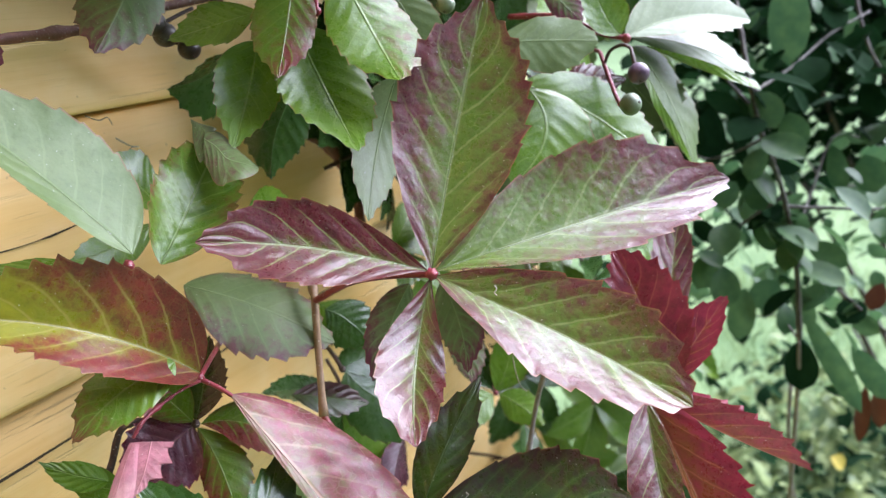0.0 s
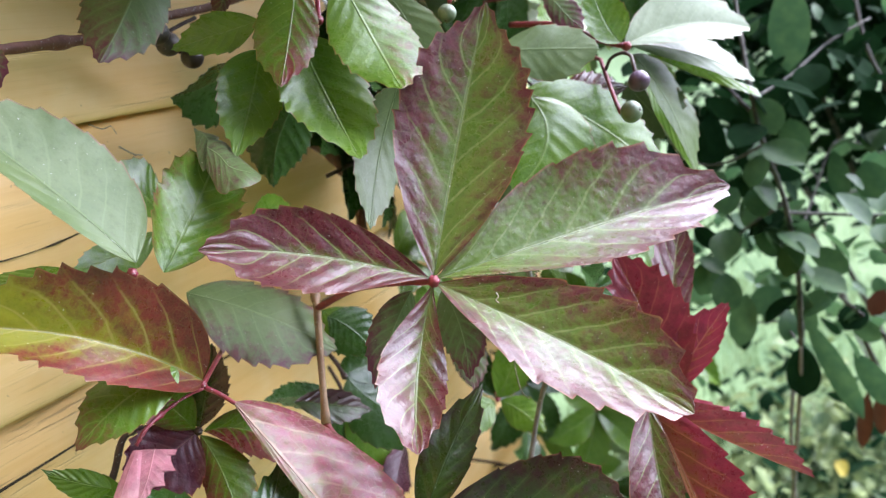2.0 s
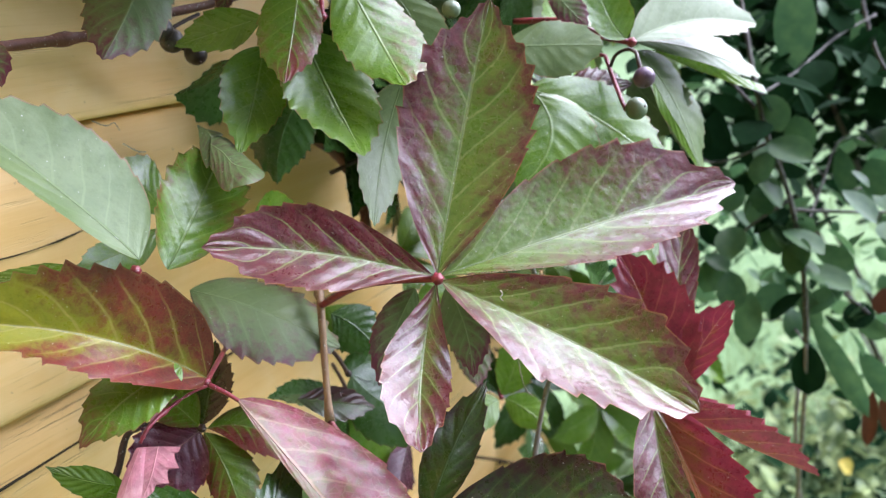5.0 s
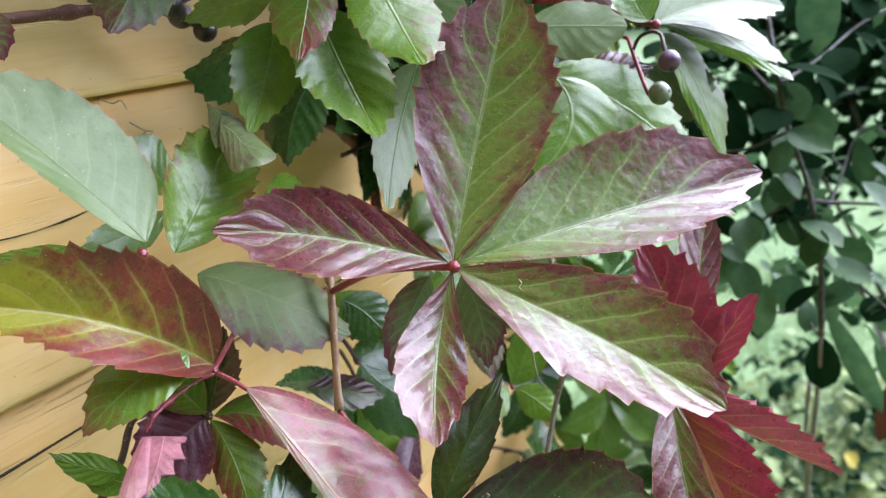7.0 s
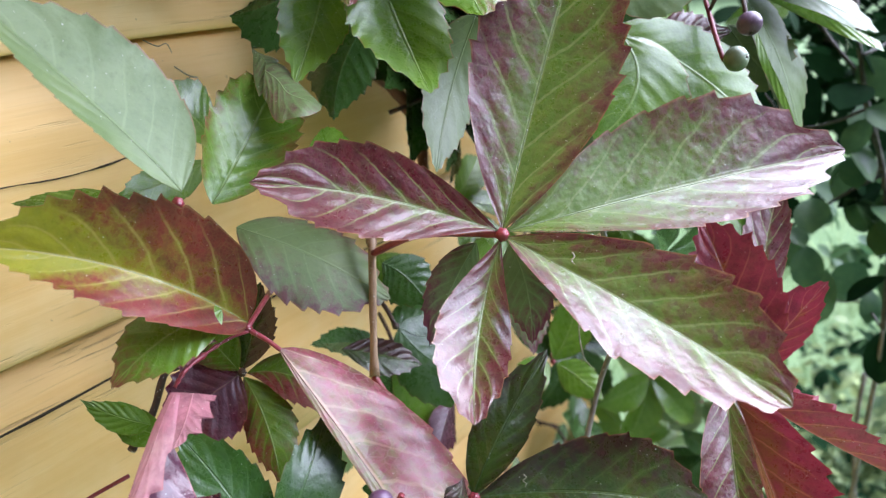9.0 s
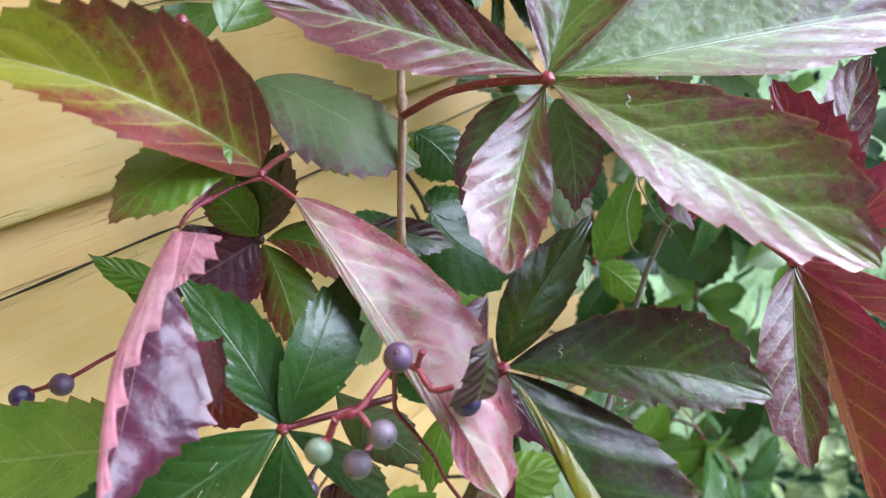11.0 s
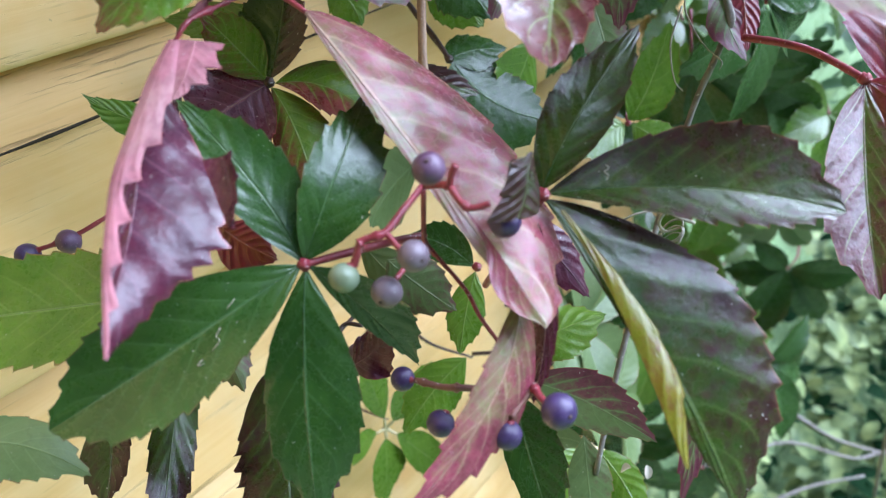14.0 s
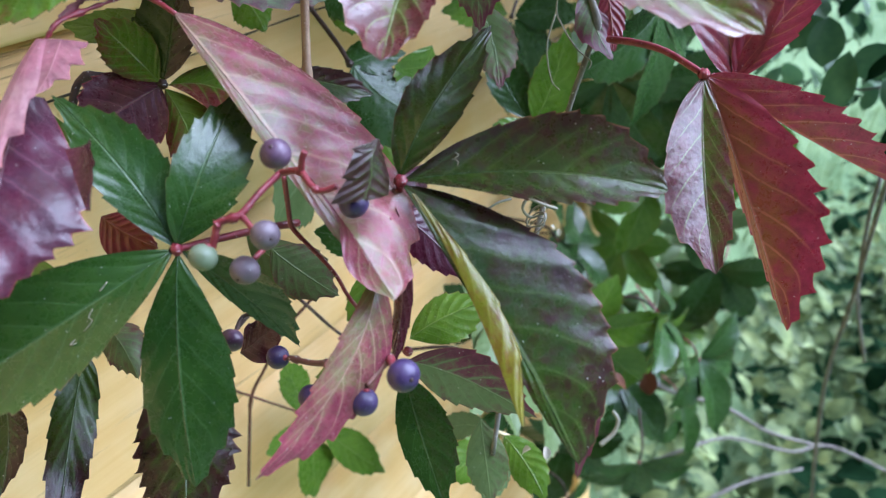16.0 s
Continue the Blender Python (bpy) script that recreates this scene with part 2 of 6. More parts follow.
def paint_material():
    """Yellow ochre paint on sawn softwood: grain along the board, faded streaks, hairline cracks, knots."""
    m = Nodes("yellow_painted_wood")
    co = m.node("TexCoord", 3)
    info = m.tree.nodes.new("ShaderNodeObjectInfo")
    shift = m.node("CombineXYZ", X=m.math("MULTIPLY", info.outputs["Random"], 7.0), Y=m.math("MULTIPLY", info.outputs["Random"], 19.0), Z=0.0)
    mp = m.tree.nodes.new("ShaderNodeMapping")
    mp.inputs["Scale"].default_value = (30.0, 2.2, 55.0)
    add = m.tree.nodes.new("ShaderNodeVectorMath")
    m.put(add.inputs[0], co)
    m.put(add.inputs[1], shift)
    m.put(mp.inputs["Vector"], add.outputs[0])
    grain = m.noise(1.0, 6.0, 0.7, mp.outputs[0])
    fine = m.noise(4.0, 4.0, 0.7, mp.outputs[0])
    worn = m.noise(14.0, 4.0, 0.6, add.outputs[0])
    col = m.mix(m.ramp(grain, 0.3, 0.7), (0.70, 0.42, 0.135), (0.80, 0.535, 0.225))
    col = m.mix(m.ramp(worn, 0.42, 0.75, 0.0, 0.55), col, (0.80, 0.62, 0.34))
    dark = m.math("MULTIPLY", m.ramp(fine, 0.60, 0.70), m.ramp(m.noise(9.0, 2.0), 0.42, 0.62))
    col = m.mix(m.math("MULTIPLY", dark, 0.5), col, (0.22, 0.12, 0.05))
    hair = m.math("MULTIPLY", m.ramp(m.noise(11.0, 3.0, 0.6, mp.outputs[0]), 0.58, 0.68), m.ramp(m.noise(5.0, 3.0), 0.4, 0.6))
    col = m.mix(m.math("MULTIPLY", hair, 0.35), col, (0.42, 0.25, 0.09))
    dirt = m.ramp(m.noise(320.0, 2.0), 0.72, 0.78)
    col = m.mix(m.math("MULTIPLY", dirt, 0.35), col, (0.2, 0.13, 0.07))
    h = m.math("SUBTRACT", m.math("MULTIPLY", grain, 0.8), m.math("MULTIPLY", dark, 1.2))
    return m.surface(col, 0.55, m.bump(h, 0.5, 0.0012), spec=0.35)


PAINT = paint_material()


def plain_noise_material(name, a, b, scale, rough=0.8, bump=0.3, distance=0.01, translucent=0.0, skew=1.0, spec=0.2):
    m = Nodes(name)
    info = m.tree.nodes.new("ShaderNodeObjectInfo")
    isl = m.node("NewGeometry", 8)
    vary = m.math("MULTIPLY", m.math("ADD", isl, info.outputs["Random"]), 0.5)
    f = m.math("ADD", m.math("MULTIPLY", m.ramp(m.noise(scale, 4.0), 0.3, 0.7), 0.5), m.math("MULTIPLY", vary, 0.5))
    f = m.math("POWER", f, skew)
    return m.surface(m.mix(f, a, b), rough, spec=spec, normal=m.bump(m.noise(scale * 4, 4.0), bump, distance), translucent=translucent)


DARK_WOOD = plain_noise_material("dark_gap", (0.03, 0.022, 0.015), (0.05, 0.035, 0.02), 20.0)
SHRUB = plain_noise_material("shrub_leaf", (0.022, 0.068, 0.032), (0.095, 0.165, 0.060), 60.0, 0.4, 0.2, 0.001, 0.4)
# near-black green: the shade inside dense foliage is put into the leaf colour
SHRUB_DARK = plain_noise_material("shrub_leaf_shade_tint", (0.0030, 0.0120, 0.0040), (0.0115, 0.0340, 0.0120), 60.0, 0.9, 0.2, 0.001, 0.2, spec=0.04)
SHRUB_RUST = plain_noise_material("shrub_leaf_rust", (0.0592, 0.0163, 0.0089), (0.0962, 0.0370, 0.0148), 60.0, 0.55, 0.2, 0.001, 0.2)
WEED = plain_noise_material("weed_leaf", (0.014, 0.048, 0.018), (0.40, 0.47, 0.18), 30.0, 0.5, 0.2, 0.001, 0.25, 1.6)
GRASS = plain_noise_material("grass_blade", (0.10, 0.19, 0.07), (0.40, 0.49, 0.24), 8.0, 0.55, 0.1, 0.001, 0.3)
LAWN = plain_noise_material("lawn_ground", (0.078, 0.138, 0.056), (0.175, 0.240, 0.112), 3.0, 0.9, 0.5, 0.02)
# dark green of the added ring that keeps sky out of reflections
TREE_RING = plain_noise_material("added_tree_ring_green", (0.012, 0.025, 0.009), (0.03, 0.055, 0.02), 0.7, 0.9, 0.6, 0.3)
DRY = plain_noise_material("dry_leaf_cream", (0.30, 0.27, 0.20), (0.50, 0.46, 0.38), 90.0, 0.7, 0.4, 0.001, 0.2)
BLOSSOM = plain_noise_material("blossom_yellow", (0.42, 0.33, 0.04), (0.55, 0.45, 0.10), 60.0, 0.6, 0.2, 0.001, 0.3)


# ---- builders ----
ROOT = {}


def thing(name, base, label, category, group="", kind=""):
    ob = new(name)
    ob.empty_display_size = 0.01
    ob.location = base
    ROOT[ob.name] = Vector(base)
    return tagged(ob, label, category, group, kind)


def mesh_part(name, verts, faces, material, parent=None, label="", smooth=True, uv=None, tint=None):
    """One mesh object under a thing or a part; verts in the world's metres."""
    origin = np.array(ROOT[parent.name]) if parent is not None else np.zeros(3)
    me = bpy.data.meshes.new(name)
    me.from_pydata((np.asarray(verts, float) - origin).tolist(), [], faces)
    if smooth:
        me.polygons.foreach_set("use_smooth", [True] * len(me.polygons))
    loops = np.zeros(len(me.loops), int)
    me.loops.foreach_get("vertex_index", loops)
    if uv is not None:
        layer = me.uv_layers.new(name="UVMap")
        layer.data.foreach_set("uv", np.asarray(uv, float)[loops].ravel())
    if tint is not None:
        at = me.attributes.new("tint", "FLOAT_COLOR", "POINT")
        t = np.asarray(tint, float)
        at.data.foreach_set("color", np.stack([t, t, t, np.ones_like(t)], 1).ravel())
    me.materials.append(material)
    me.update()
    ob = new(name, me)
    if parent is not None:
        ob.parent = parent
        ROOT[ob.name] = ROOT[parent.name]
    return tagged(ob, label)


def unit(v):
    return v / max(np.linalg.norm(v), 1e-9)


def smooth_line(points, n=6):
    """A Catmull-Rom line through the points."""
    p = [np.array(q, float) for q in points]
    p = [2 * p[0] - p[1], *p, 2 * p[-1] - p[-2]]
    out = []
    for a, b, c, d in zip(p, p[1:], p[2:], p[3:]):
        for k in range(n):
            t = k / n
            out.append(0.5 * (2 * b + (c - a) * t + (2 * a - 5 * b + 4 * c - d) * t**2 + (3 * b - a - 3 * c + d) * t**3))
    out.append(p[-2])
    return np.array(out)


def tube_data(points, r0, r1, sides=8, n=6, knots=(), wobble=0.0, seed=0):
    """A round, tapered stem along the points; knots: places (0 to 1) where it thickens."""
    line = smooth_line(points, n)
    rng = np.random.default_rng(seed)
    tang = np.gradient(line, axis=0)
    up = np.array([0.3, 0.2, 0.93])
    verts, faces, m = [], [], len(line)
    for k, (p, t) in enumerate(zip(line, tang)):
        t = unit(t)
        a = unit(np.cross(t, up))
        up = np.cross(a, t)
        f = k / (m - 1)
        r = r0 + (r1 - r0) * f
        for place in knots:
            r *= 1 + 0.55 * math.exp(-(((f - place) / 0.035) ** 2))
        r *= 1 + wobble * rng.uniform(-1, 1)
        for j in range(sides):
            w = 2 * math.pi * j / sides
            verts.append(p + r * (math.cos(w) * a + math.sin(w) * up))
    for k in range(m - 1):
        for j in range(sides):
            i, i2 = k * sides + j, k * sides + (j + 1) % sides
            faces.append((i, i2, i2 + sides, i + sides))
    faces.append(tuple(range(sides))[::-1])
    faces.append(tuple(range((m - 1) * sides, m * sides)))
    return verts, faces


def stalk(name, points, r0, r1, material, parent=None, label="", knots=(), wobble=0.05, sides=8, n=6):
    v, f = tube_data(points, r0, r1, sides, n, knots, wobble, len(points))
    return mesh_part(name, v, f, material, parent, label)


COLUMNS = (0.0, 0.07, 0.18, 0.32, 0.47, 0.62, 0.76, 0.88, 0.96, 1.0)


def blade(B, M, T, L, R, red=(0.5, 0.5, 0.2, 0.2), teeth=7, amp=0.06, a=1.0, b=1.05, curl=(0.1, 0.1), wave=0.04, seed=0, hook=0.0, quilt=0.006, veins=7.0, point=0.3):
    """A leaflet from base B over M, the middle of its midrib, to tip T; L and R lie on the margins beside M.
    red: how far the left half, the right half, the tip and the margin have turned; a, b: fullness at base and tip."""
    B, M, T, L, R = (np.array(q, float) for q in (B, M, T, L, R))
    rng = np.random.default_rng(seed)
    C = 2 * M - 0.5 * (B + T)

    def mid(s):
        return (1 - s) ** 2 * B + 2 * s * (1 - s) * C + s * s * T

    def tang(s):
        return unit(2 * (1 - s) * (C - B) + 2 * s * (T - C))

    t5 = tang(0.5)
    side = []
    for E in (L, R):
        d = E - M
        side.append(d - t5 * (d @ t5) * 0.8)
    n5 = unit(np.cross(t5, unit(side[1]) - unit(side[0])))
    peak = a / (a + b)
    top = peak**a * (1 - peak) ** b
    rows = [(s, 0.0, 0.0) for s in (0.0, 0.015, 0.04, 0.08, 0.13, 0.18)]
    first, last = 0.22, 0.965
    cuts = np.linspace(0, 1, teeth + 1) ** 0.92
    cuts[1:-1] += rng.uniform(-0.012, 0.012, teeth - 1)
    cuts = first + (last - first) * cuts
    for k in range(teeth):
        h = cuts[k + 1] - cuts[k]
        big = rng.uniform(0.6, 1.25)
        for q, e in ((0.0, -0.45), (0.28, -0.1), (0.5, 0.3), (0.66, 0.75), (0.76, 1.0)):
            rows.append((cuts[k] + q * h, e * big, 0.2 * max(e, 0) * h))
    rows += [(0.972, -0.3, 0.0), (0.985, 0.0, 0.0), (1.0, 0.0, 0.0)]
    verts, uv, tint = [], [], []
    length = np.linalg.norm(T - B)
    phase = rng.uniform(0, 6.28, 2)
    cols = [(-1, c) for c in COLUMNS[:0:-1]] + [(0, 0.0)] + [(1, c) for c in COLUMNS[1:]]
    tooth_gain = rng.uniform(0.6, 1.3, (2, len(rows)))
    for i, (s, e, push) in enumerate(rows):
        f = s**a * (1 - s) ** b / top if 0 < s < 1 else 0.0
        f *= 1 - point * math.exp(-(((s - 0.93) / 0.09) ** 2))
        tn = tang(s)
        for sgn, v in cols:
            k = 0 if sgn < 0 else 1
            S = side[k]
            wide = np.linalg.norm(S)
            sd = unit(S - tn * (S @ tn) * 0.9)
            edge = max(f, 0.012)
            rim = max(0.0, (v - 0.84) / 0.16)
            tooth = amp * e * tooth_gain[k][i // 5] * min(1.0, 2.2 * f + 0.1) * min(1.0, 6 * (s - 0.15)) if s > 0.2 else 0.0
            s2 = min(1.0, s + 0.10 * v * s * (1 - s) + push * rim)
            p = mid(s2) + sd * wide * (edge * v + tooth * rim)
            nn = unit(np.cross(tn, sd) * (1 if k else -1))
            nn = nn if nn @ n5 > 0 else -nn
            q = s * veins - 1.7 * v
            lift = quilt * wide * math.sin(math.pi * (q % 1.0)) ** 1.2 * (4 * v * (1 - v)) ** 0.6 * min(1.0, 1.6 * f)
            p = p + nn * (lift - curl[k] * wide * edge * v * v + wave * wide * f * v * v * math.sin(12.0 * s + phase[k]))
            p = p - n5 * hook * length * s**4
            verts.append(p)
            uv.append((s, 0.5 + 0.5 * sgn * v))
            tint.append(min(1.6, max(0.0, red[k] * (0.35 + 0.65 * v**0.5) + red[2] * s**3 + red[3] * v**3)))
    n = len(cols)
    faces = [(i * n + j, i * n + j + 1, (i + 1) * n + j + 1, (i + 1) * n + j) for i in range(len(rows) - 1) for j in range(n - 1)]
    rib = [mid(s) - n5 * hook * length * s**4 for s in np.linspace(0, 0.97, 9)]
    return verts, faces, uv, tint, rib, length


RIB_PALE = stem_material("midrib_pale_green", (0.083, 0.124, 0.038), (0.124, 0.157, 0.058), 0.45)
RIB_ROSE = stem_material("midrib_rose", (0.173, 0.066, 0.054), (0.206, 0.124, 0.083), 0.45)
RIB_DEEP = stem_material("midrib_deep_green", (0.025, 0.062, 0.021), (0.041, 0.083, 0.033), 0.4)


def leaflet(leaf, B, M, T, L, R, material=MAROON, rib=None, label="", **shape):
    v, f, uv, tint, line, length = blade(B, M, T, L, R, **shape)
    ob = mesh_part("leaflet", v, f, material, leaf, label, uv=uv, tint=tint)
    tv, tf = tube_data(line, 0.0019 * length, 0.0006 * length, 6, 2)
    rib = rib or (RIB_DEEP if material in (DEEP, DUSK) else RIB_PALE)
    mesh_part("midrib", tv, tf, rib, ob)
    return ob


def ragged(leaf, left, right, material, label="", tint=0.6, rib=0.5, teeth=(0, 0), amp=0.08, bulge=0.0, crease=0.0, seed=0, start=0.1):
    """A torn, curled or folded piece of blade between two smooth margins; rib: where the midrib lies between them.
    teeth: how many the left and the right margin carry; bulge: how far it swells towards the light; crease: fold at the rib."""
    rng = np.random.default_rng(seed)
    n, m = 64, 13

    def even(points):
        line = smooth_line(points, 12)
        far = np.concatenate([[0], np.cumsum(np.linalg.norm(np.diff(line, axis=0), axis=1))])
        return np.stack([np.interp(np.linspace(0, far[-1], n), far, line[:, k]) for k in range(3)], 1)

    a, b = even(left), even(right)
    along = np.gradient(0.5 * (a + b), axis=0)
    wide = np.max(np.linalg.norm(b - a, axis=1))
    gain = rng.uniform(0.5, 1.3, (2, 40))
    verts, uv, shade = [], [], []
    for i in range(n):
        s = i / (n - 1)
        d = b[i] - a[i]
        w = max(np.linalg.norm(d), 1e-5)
        nn = unit(np.cross(along[i], d))
        nn = nn if nn @ np.array((0.8, -0.5, 0.3)) > 0 else -nn
        out = []
        for k in (0, 1):
            f = max(0.0, s - start) / (1.0 - start) * teeth[k]
            q = f % 1.0
            out.append(amp * wide * gain[k][int(f)] * (q**1.6 - 0.35) * min(1.0, 4 * (1 - s)) if teeth[k] and s > start else 0.0)
        for j in range(m):
            c = j / (m - 1)
            e = (c / rib - 1) if c < rib else (c - rib) / (1 - rib)
            p = a[i] + d * c + unit(d) * (out[1] * max(0, c - 0.7) / 0.3 - out[0] * max(0, 0.3 - c) / 0.3)
            p = p + nn * (bulge * w * 4 * c * (1 - c) - crease * w * (1 - abs(e)) + 0.022 * wide * noise.noise(Vector(p) * 130.0 + Vector((seed, 0, 0))))
            verts.append(p)
            uv.append((s, 0.5 + 0.5 * e))
            shade.append(max(0.0, tint * (0.8 + 0.4 * noise.noise(Vector(p) * 60.0))))
    faces = [(i * m + j, i * m + j + 1, (i + 1) * m + j + 1, (i + 1) * m + j) for i in range(n - 1) for j in range(m - 1)]
    return mesh_part("leaflet", verts, faces, material, leaf, label, uv=uv, tint=shade)


def joint(leaf, p, r, material=STALK):
    bm = bmesh.new()
    bmesh.ops.create_uvsphere(bm, u_segments=12, v_segments=8, radius=r)
    bm.verts.ensure_lookup_table()
    v = [np.array(x.co) * (1 + 0.15 * math.sin(9 * x.co.x / r + 5 * x.co.z / r)) + np.array(p) for x in bm.verts]
    f = [tuple(q.index for q in x.verts) for x in bm.faces]
    bm.free()
    return mesh_part("joint", v, f, material, leaf)


def berry(cluster, p, r, material, toward, label=""):
    """A berry, slightly flattened, with a dimple at the blossom end and a small collar at the stalk."""
    bm = bmesh.new()
    bmesh.ops.create_uvsphere(bm, u_segments=28, v_segments=18, radius=1.0)
    axis = unit(np.array(toward, float) - np.array(p, float))
    q = Vector(axis).to_track_quat("Z", "Y")
    vs = []
    for x in bm.verts:
        c = x.co.copy()
        low = math.exp(-((c.x**2 + c.y**2) / 0.02)) if c.z < 0 else 0.0
        high = math.exp(-((c.x**2 + c.y**2) / 0.03)) if c.z > 0 else 0.0
        c.z = c.z * 0.95 + 0.10 * low - 0.08 * high
        c *= 1 + 0.02 * noise.noise(c * 1.7 + Vector(p) * 40)
        vs.append(np.array(q @ c) * r + np.array(p))
    f = [tuple(w.index for w in x.verts) for x in bm.faces]
    bm.free()
    ob = mesh_part("berry", vs, f, material, cluster, label)
    tip = np.array(p) - axis * r * 0.9
    bm = bmesh.new()
    bmesh.ops.create_cone(bm, cap_ends=True, segments=10, radius1=0.13 * r, radius2=0.05 * r, depth=0.12 * r)
    v = [np.array(q @ x.co) + tip for x in bm.verts]
    f = [tuple(w.index for w in x.verts) for x in bm.faces]
    bm.free()
    mesh_part("blossom_scar", v, f, BARK, ob)
    top = np.array(p) + axis * r * 0.86
    tv, tf = tube_data([top, top + axis * r * 0.16], 0.3 * r, 0.2 * r, 10, 2)
    mesh_part("collar", tv, tf, STALK, ob)
    return ob


# ---- the wall of lapped boards, the ground, what closes the place ----
STEP, CORNER = 0.1095, 0.62
wall = tagged(new("wall_west"), "house wall of yellow painted lapped boards, weathered and cracked", "wall", kind="structure")
ROOT[wall.name] = Vector((0, 0, 0))


def board_data(y0, y1, z, seed):
    """A lapped board: thick rounded lower edge, face leaning back towards the board above, hairline splits sawn into it."""
    rng = np.random.default_rng(seed)
    prof = [(-0.013, 0.0), (0.0005, 0.0), (0.0022, 0.0006), (0.0028, 0.002), (0.0027, 0.006), (0.0010, STEP * 0.35), (-0.0012, STEP * 0.7), (-0.0030, STEP - 0.003), (-0.0085, STEP), (-0.013, STEP + 0.004)]
    ys = np.linspace(y0, y1, 60)
    verts, m = [], len(prof)
    low = np.cumsum(rng.normal(0, 0.00025, len(ys)))
    low -= np.linspace(low[0], low[-1], len(ys))
    for k, y in enumerate(ys):
        for j, (x, h) in enumerate(prof):
            verts.append((x + 0.0006 * math.sin(3.1 * y + seed) * (j < 6), y, z + h + (low[k] if 0 < j < 5 else 0)))
    faces = [(k * m + j, k * m + (j + 1) % m, (k + 1) * m + (j + 1) % m, (k + 1) * m + j) for k in range(len(ys) - 1) for j in range(m)]
    faces += [tuple(range(m))[::-1], tuple(range((len(ys) - 1) * m, len(ys) * m))]
    return verts, faces


for k in range(-11, 16):
    z = 1.3755 + STEP * k
    v, f = board_data(-1.6, CORNER - 0.02, z, k + 40)
    board = mesh_part("board", v, f, PAINT, wall)

# a long split in the board behind the bunch, with a torn lip
split = [(0.0008, -0.25 + 0.045 * k, 1.2404 + 0.0008 * math.sin(2.3 * k)) for k in range(16)]
v, f = tube_data(split, 0.0007, 0.0004, 5, 3, wobble=0.5, seed=3)
mesh_part("split", v, f, DARK_WOOD, wall, "dark hairline split in the board")
split = [(0.0012, 0.10 + 0.02 * k, 1.330 + 0.0012 * math.sin(1.9 * k)) for k in range(9)]
v, f = tube_data(split, 0.0004, 0.0003, 5, 3, wobble=0.5, seed=5)
mesh_part("split", v, f, DARK_WOOD, wall, "dark hairline split in the board")


def box_part(name, lo, hi, material, parent, bevel=0.002, label=""):
    bm = bmesh.new()
    bmesh.ops.create_cube(bm, size=1.0)
    lo, hi = Vector(lo), Vector(hi)
    for q in bm.verts:
        q.co = Vector([(lo[i] + hi[i]) / 2 + q.co[i] * (hi[i] - lo[i]) for i in range(3)])
    bmesh.ops.bevel(bm, geom=bm.edges[:], offset=bevel, segments=2, profile=0.7, affect="EDGES")
    v = [tuple(q.co) for q in bm.verts]
    f = [tuple(q.index for q in x.verts) for x in bm.faces]
    bm.free()
    return mesh_part(name, v, f, material, parent, label, smooth=False)


box_part("core", (-0.16, -1.6, 0.0), (-0.022, CORNER - 0.02, 3.1), DARK_WOOD, wall)
box_part("corner_board", (-0.18, CORNER - 0.02, 0.12), (0.012, CORNER + 0.015, 3.1), PAINT, wall)
# soffit out of view, added to block the sky straight overhead
unseen_roof = tagged(new("eaves"), "boarded eaves added out of view over the yellow wall", "eaves", kind="structure")
ROOT[unseen_roof.name] = Vector((0, 0, 0))
box_part("soffit", (-0.5, -1.6, 3.1), (0.35, CORNER + 0.3, 3.16), PAINT, unseen_roof)


def sheet(name, size, cells, z, material, rough, label, category):
    g = np.linspace(-1, 1, cells) ** 3 * size
    verts = [(x, y, z + rough * noise.noise(Vector((x * 1.7, y * 1.7, 0))) * (1 if abs(x) + abs(y) < 8 else 6)) for x in g for y in g]
    faces = [(i * cells + j, (i + 1) * cells + j, (i + 1) * cells + j + 1, i * cells + j + 1) for i in range(cells - 1) for j in range(cells - 1)]
    return tagged(mesh_part(name, verts, faces, material), label, category, kind="structure")


sheet("ground", 300.0, 80, 0.0, LAWN, 0.03, "pale green lawn running out from the house", "lawn")


def added_tree_ring():
    """Trees added all round, mostly out of view, to block sky light: near and tall on the side away from the open
    garden, far and low across the lawn.
    """
    rng = np.random.default_rng(4)
    verts, faces, n, rows = [], [], 220, 22
    for i in range(n):
        w = 2 * math.pi * i / n
        near = min(1.0, max(0.0, 0.5 + 1.3 * math.cos(w - radians(-95))))
        tall = 6.0 + 6.0 * near + 1.8 * noise.noise(Vector((3 * math.cos(w), 3 * math.sin(w), 0.3))) + rng.uniform(-0.5, 0.5)
        for j in range(rows):
            h = j / (rows - 1)
            r = 26 - 19.5 * near - (1.0 - abs(2 * h - 0.8)) + rng.uniform(-0.3, 0.3)
            verts.append((r * math.cos(w), r * math.sin(w), tall * h - 0.2))
    for i in range(n):
        for j in range(rows - 1):
            a, b = i * rows + j, ((i + 1) % n) * rows + j
            faces.append((a, b, b + 1, a + 1))
    return tagged(mesh_part("backdrop", verts, faces, TREE_RING, smooth=False), "dark green ring of trees added round the garden to block sky light", "trees", kind="structure")


added_tree_ring()


# ---- the creeper: the large leaves and bunches in front ----
def creeper(hub, label, petiole=(), r=0.0011, material=STALK):
    leaf = thing("creeper_leaf", hub, label, "leaf", "leaves of the creeper")
    joint(leaf, hub, 1.7 * r, material)
    if petiole:
        stalk("petiole", [hub, *petiole], r, 1.15 * r, material, leaf)
    return leaf


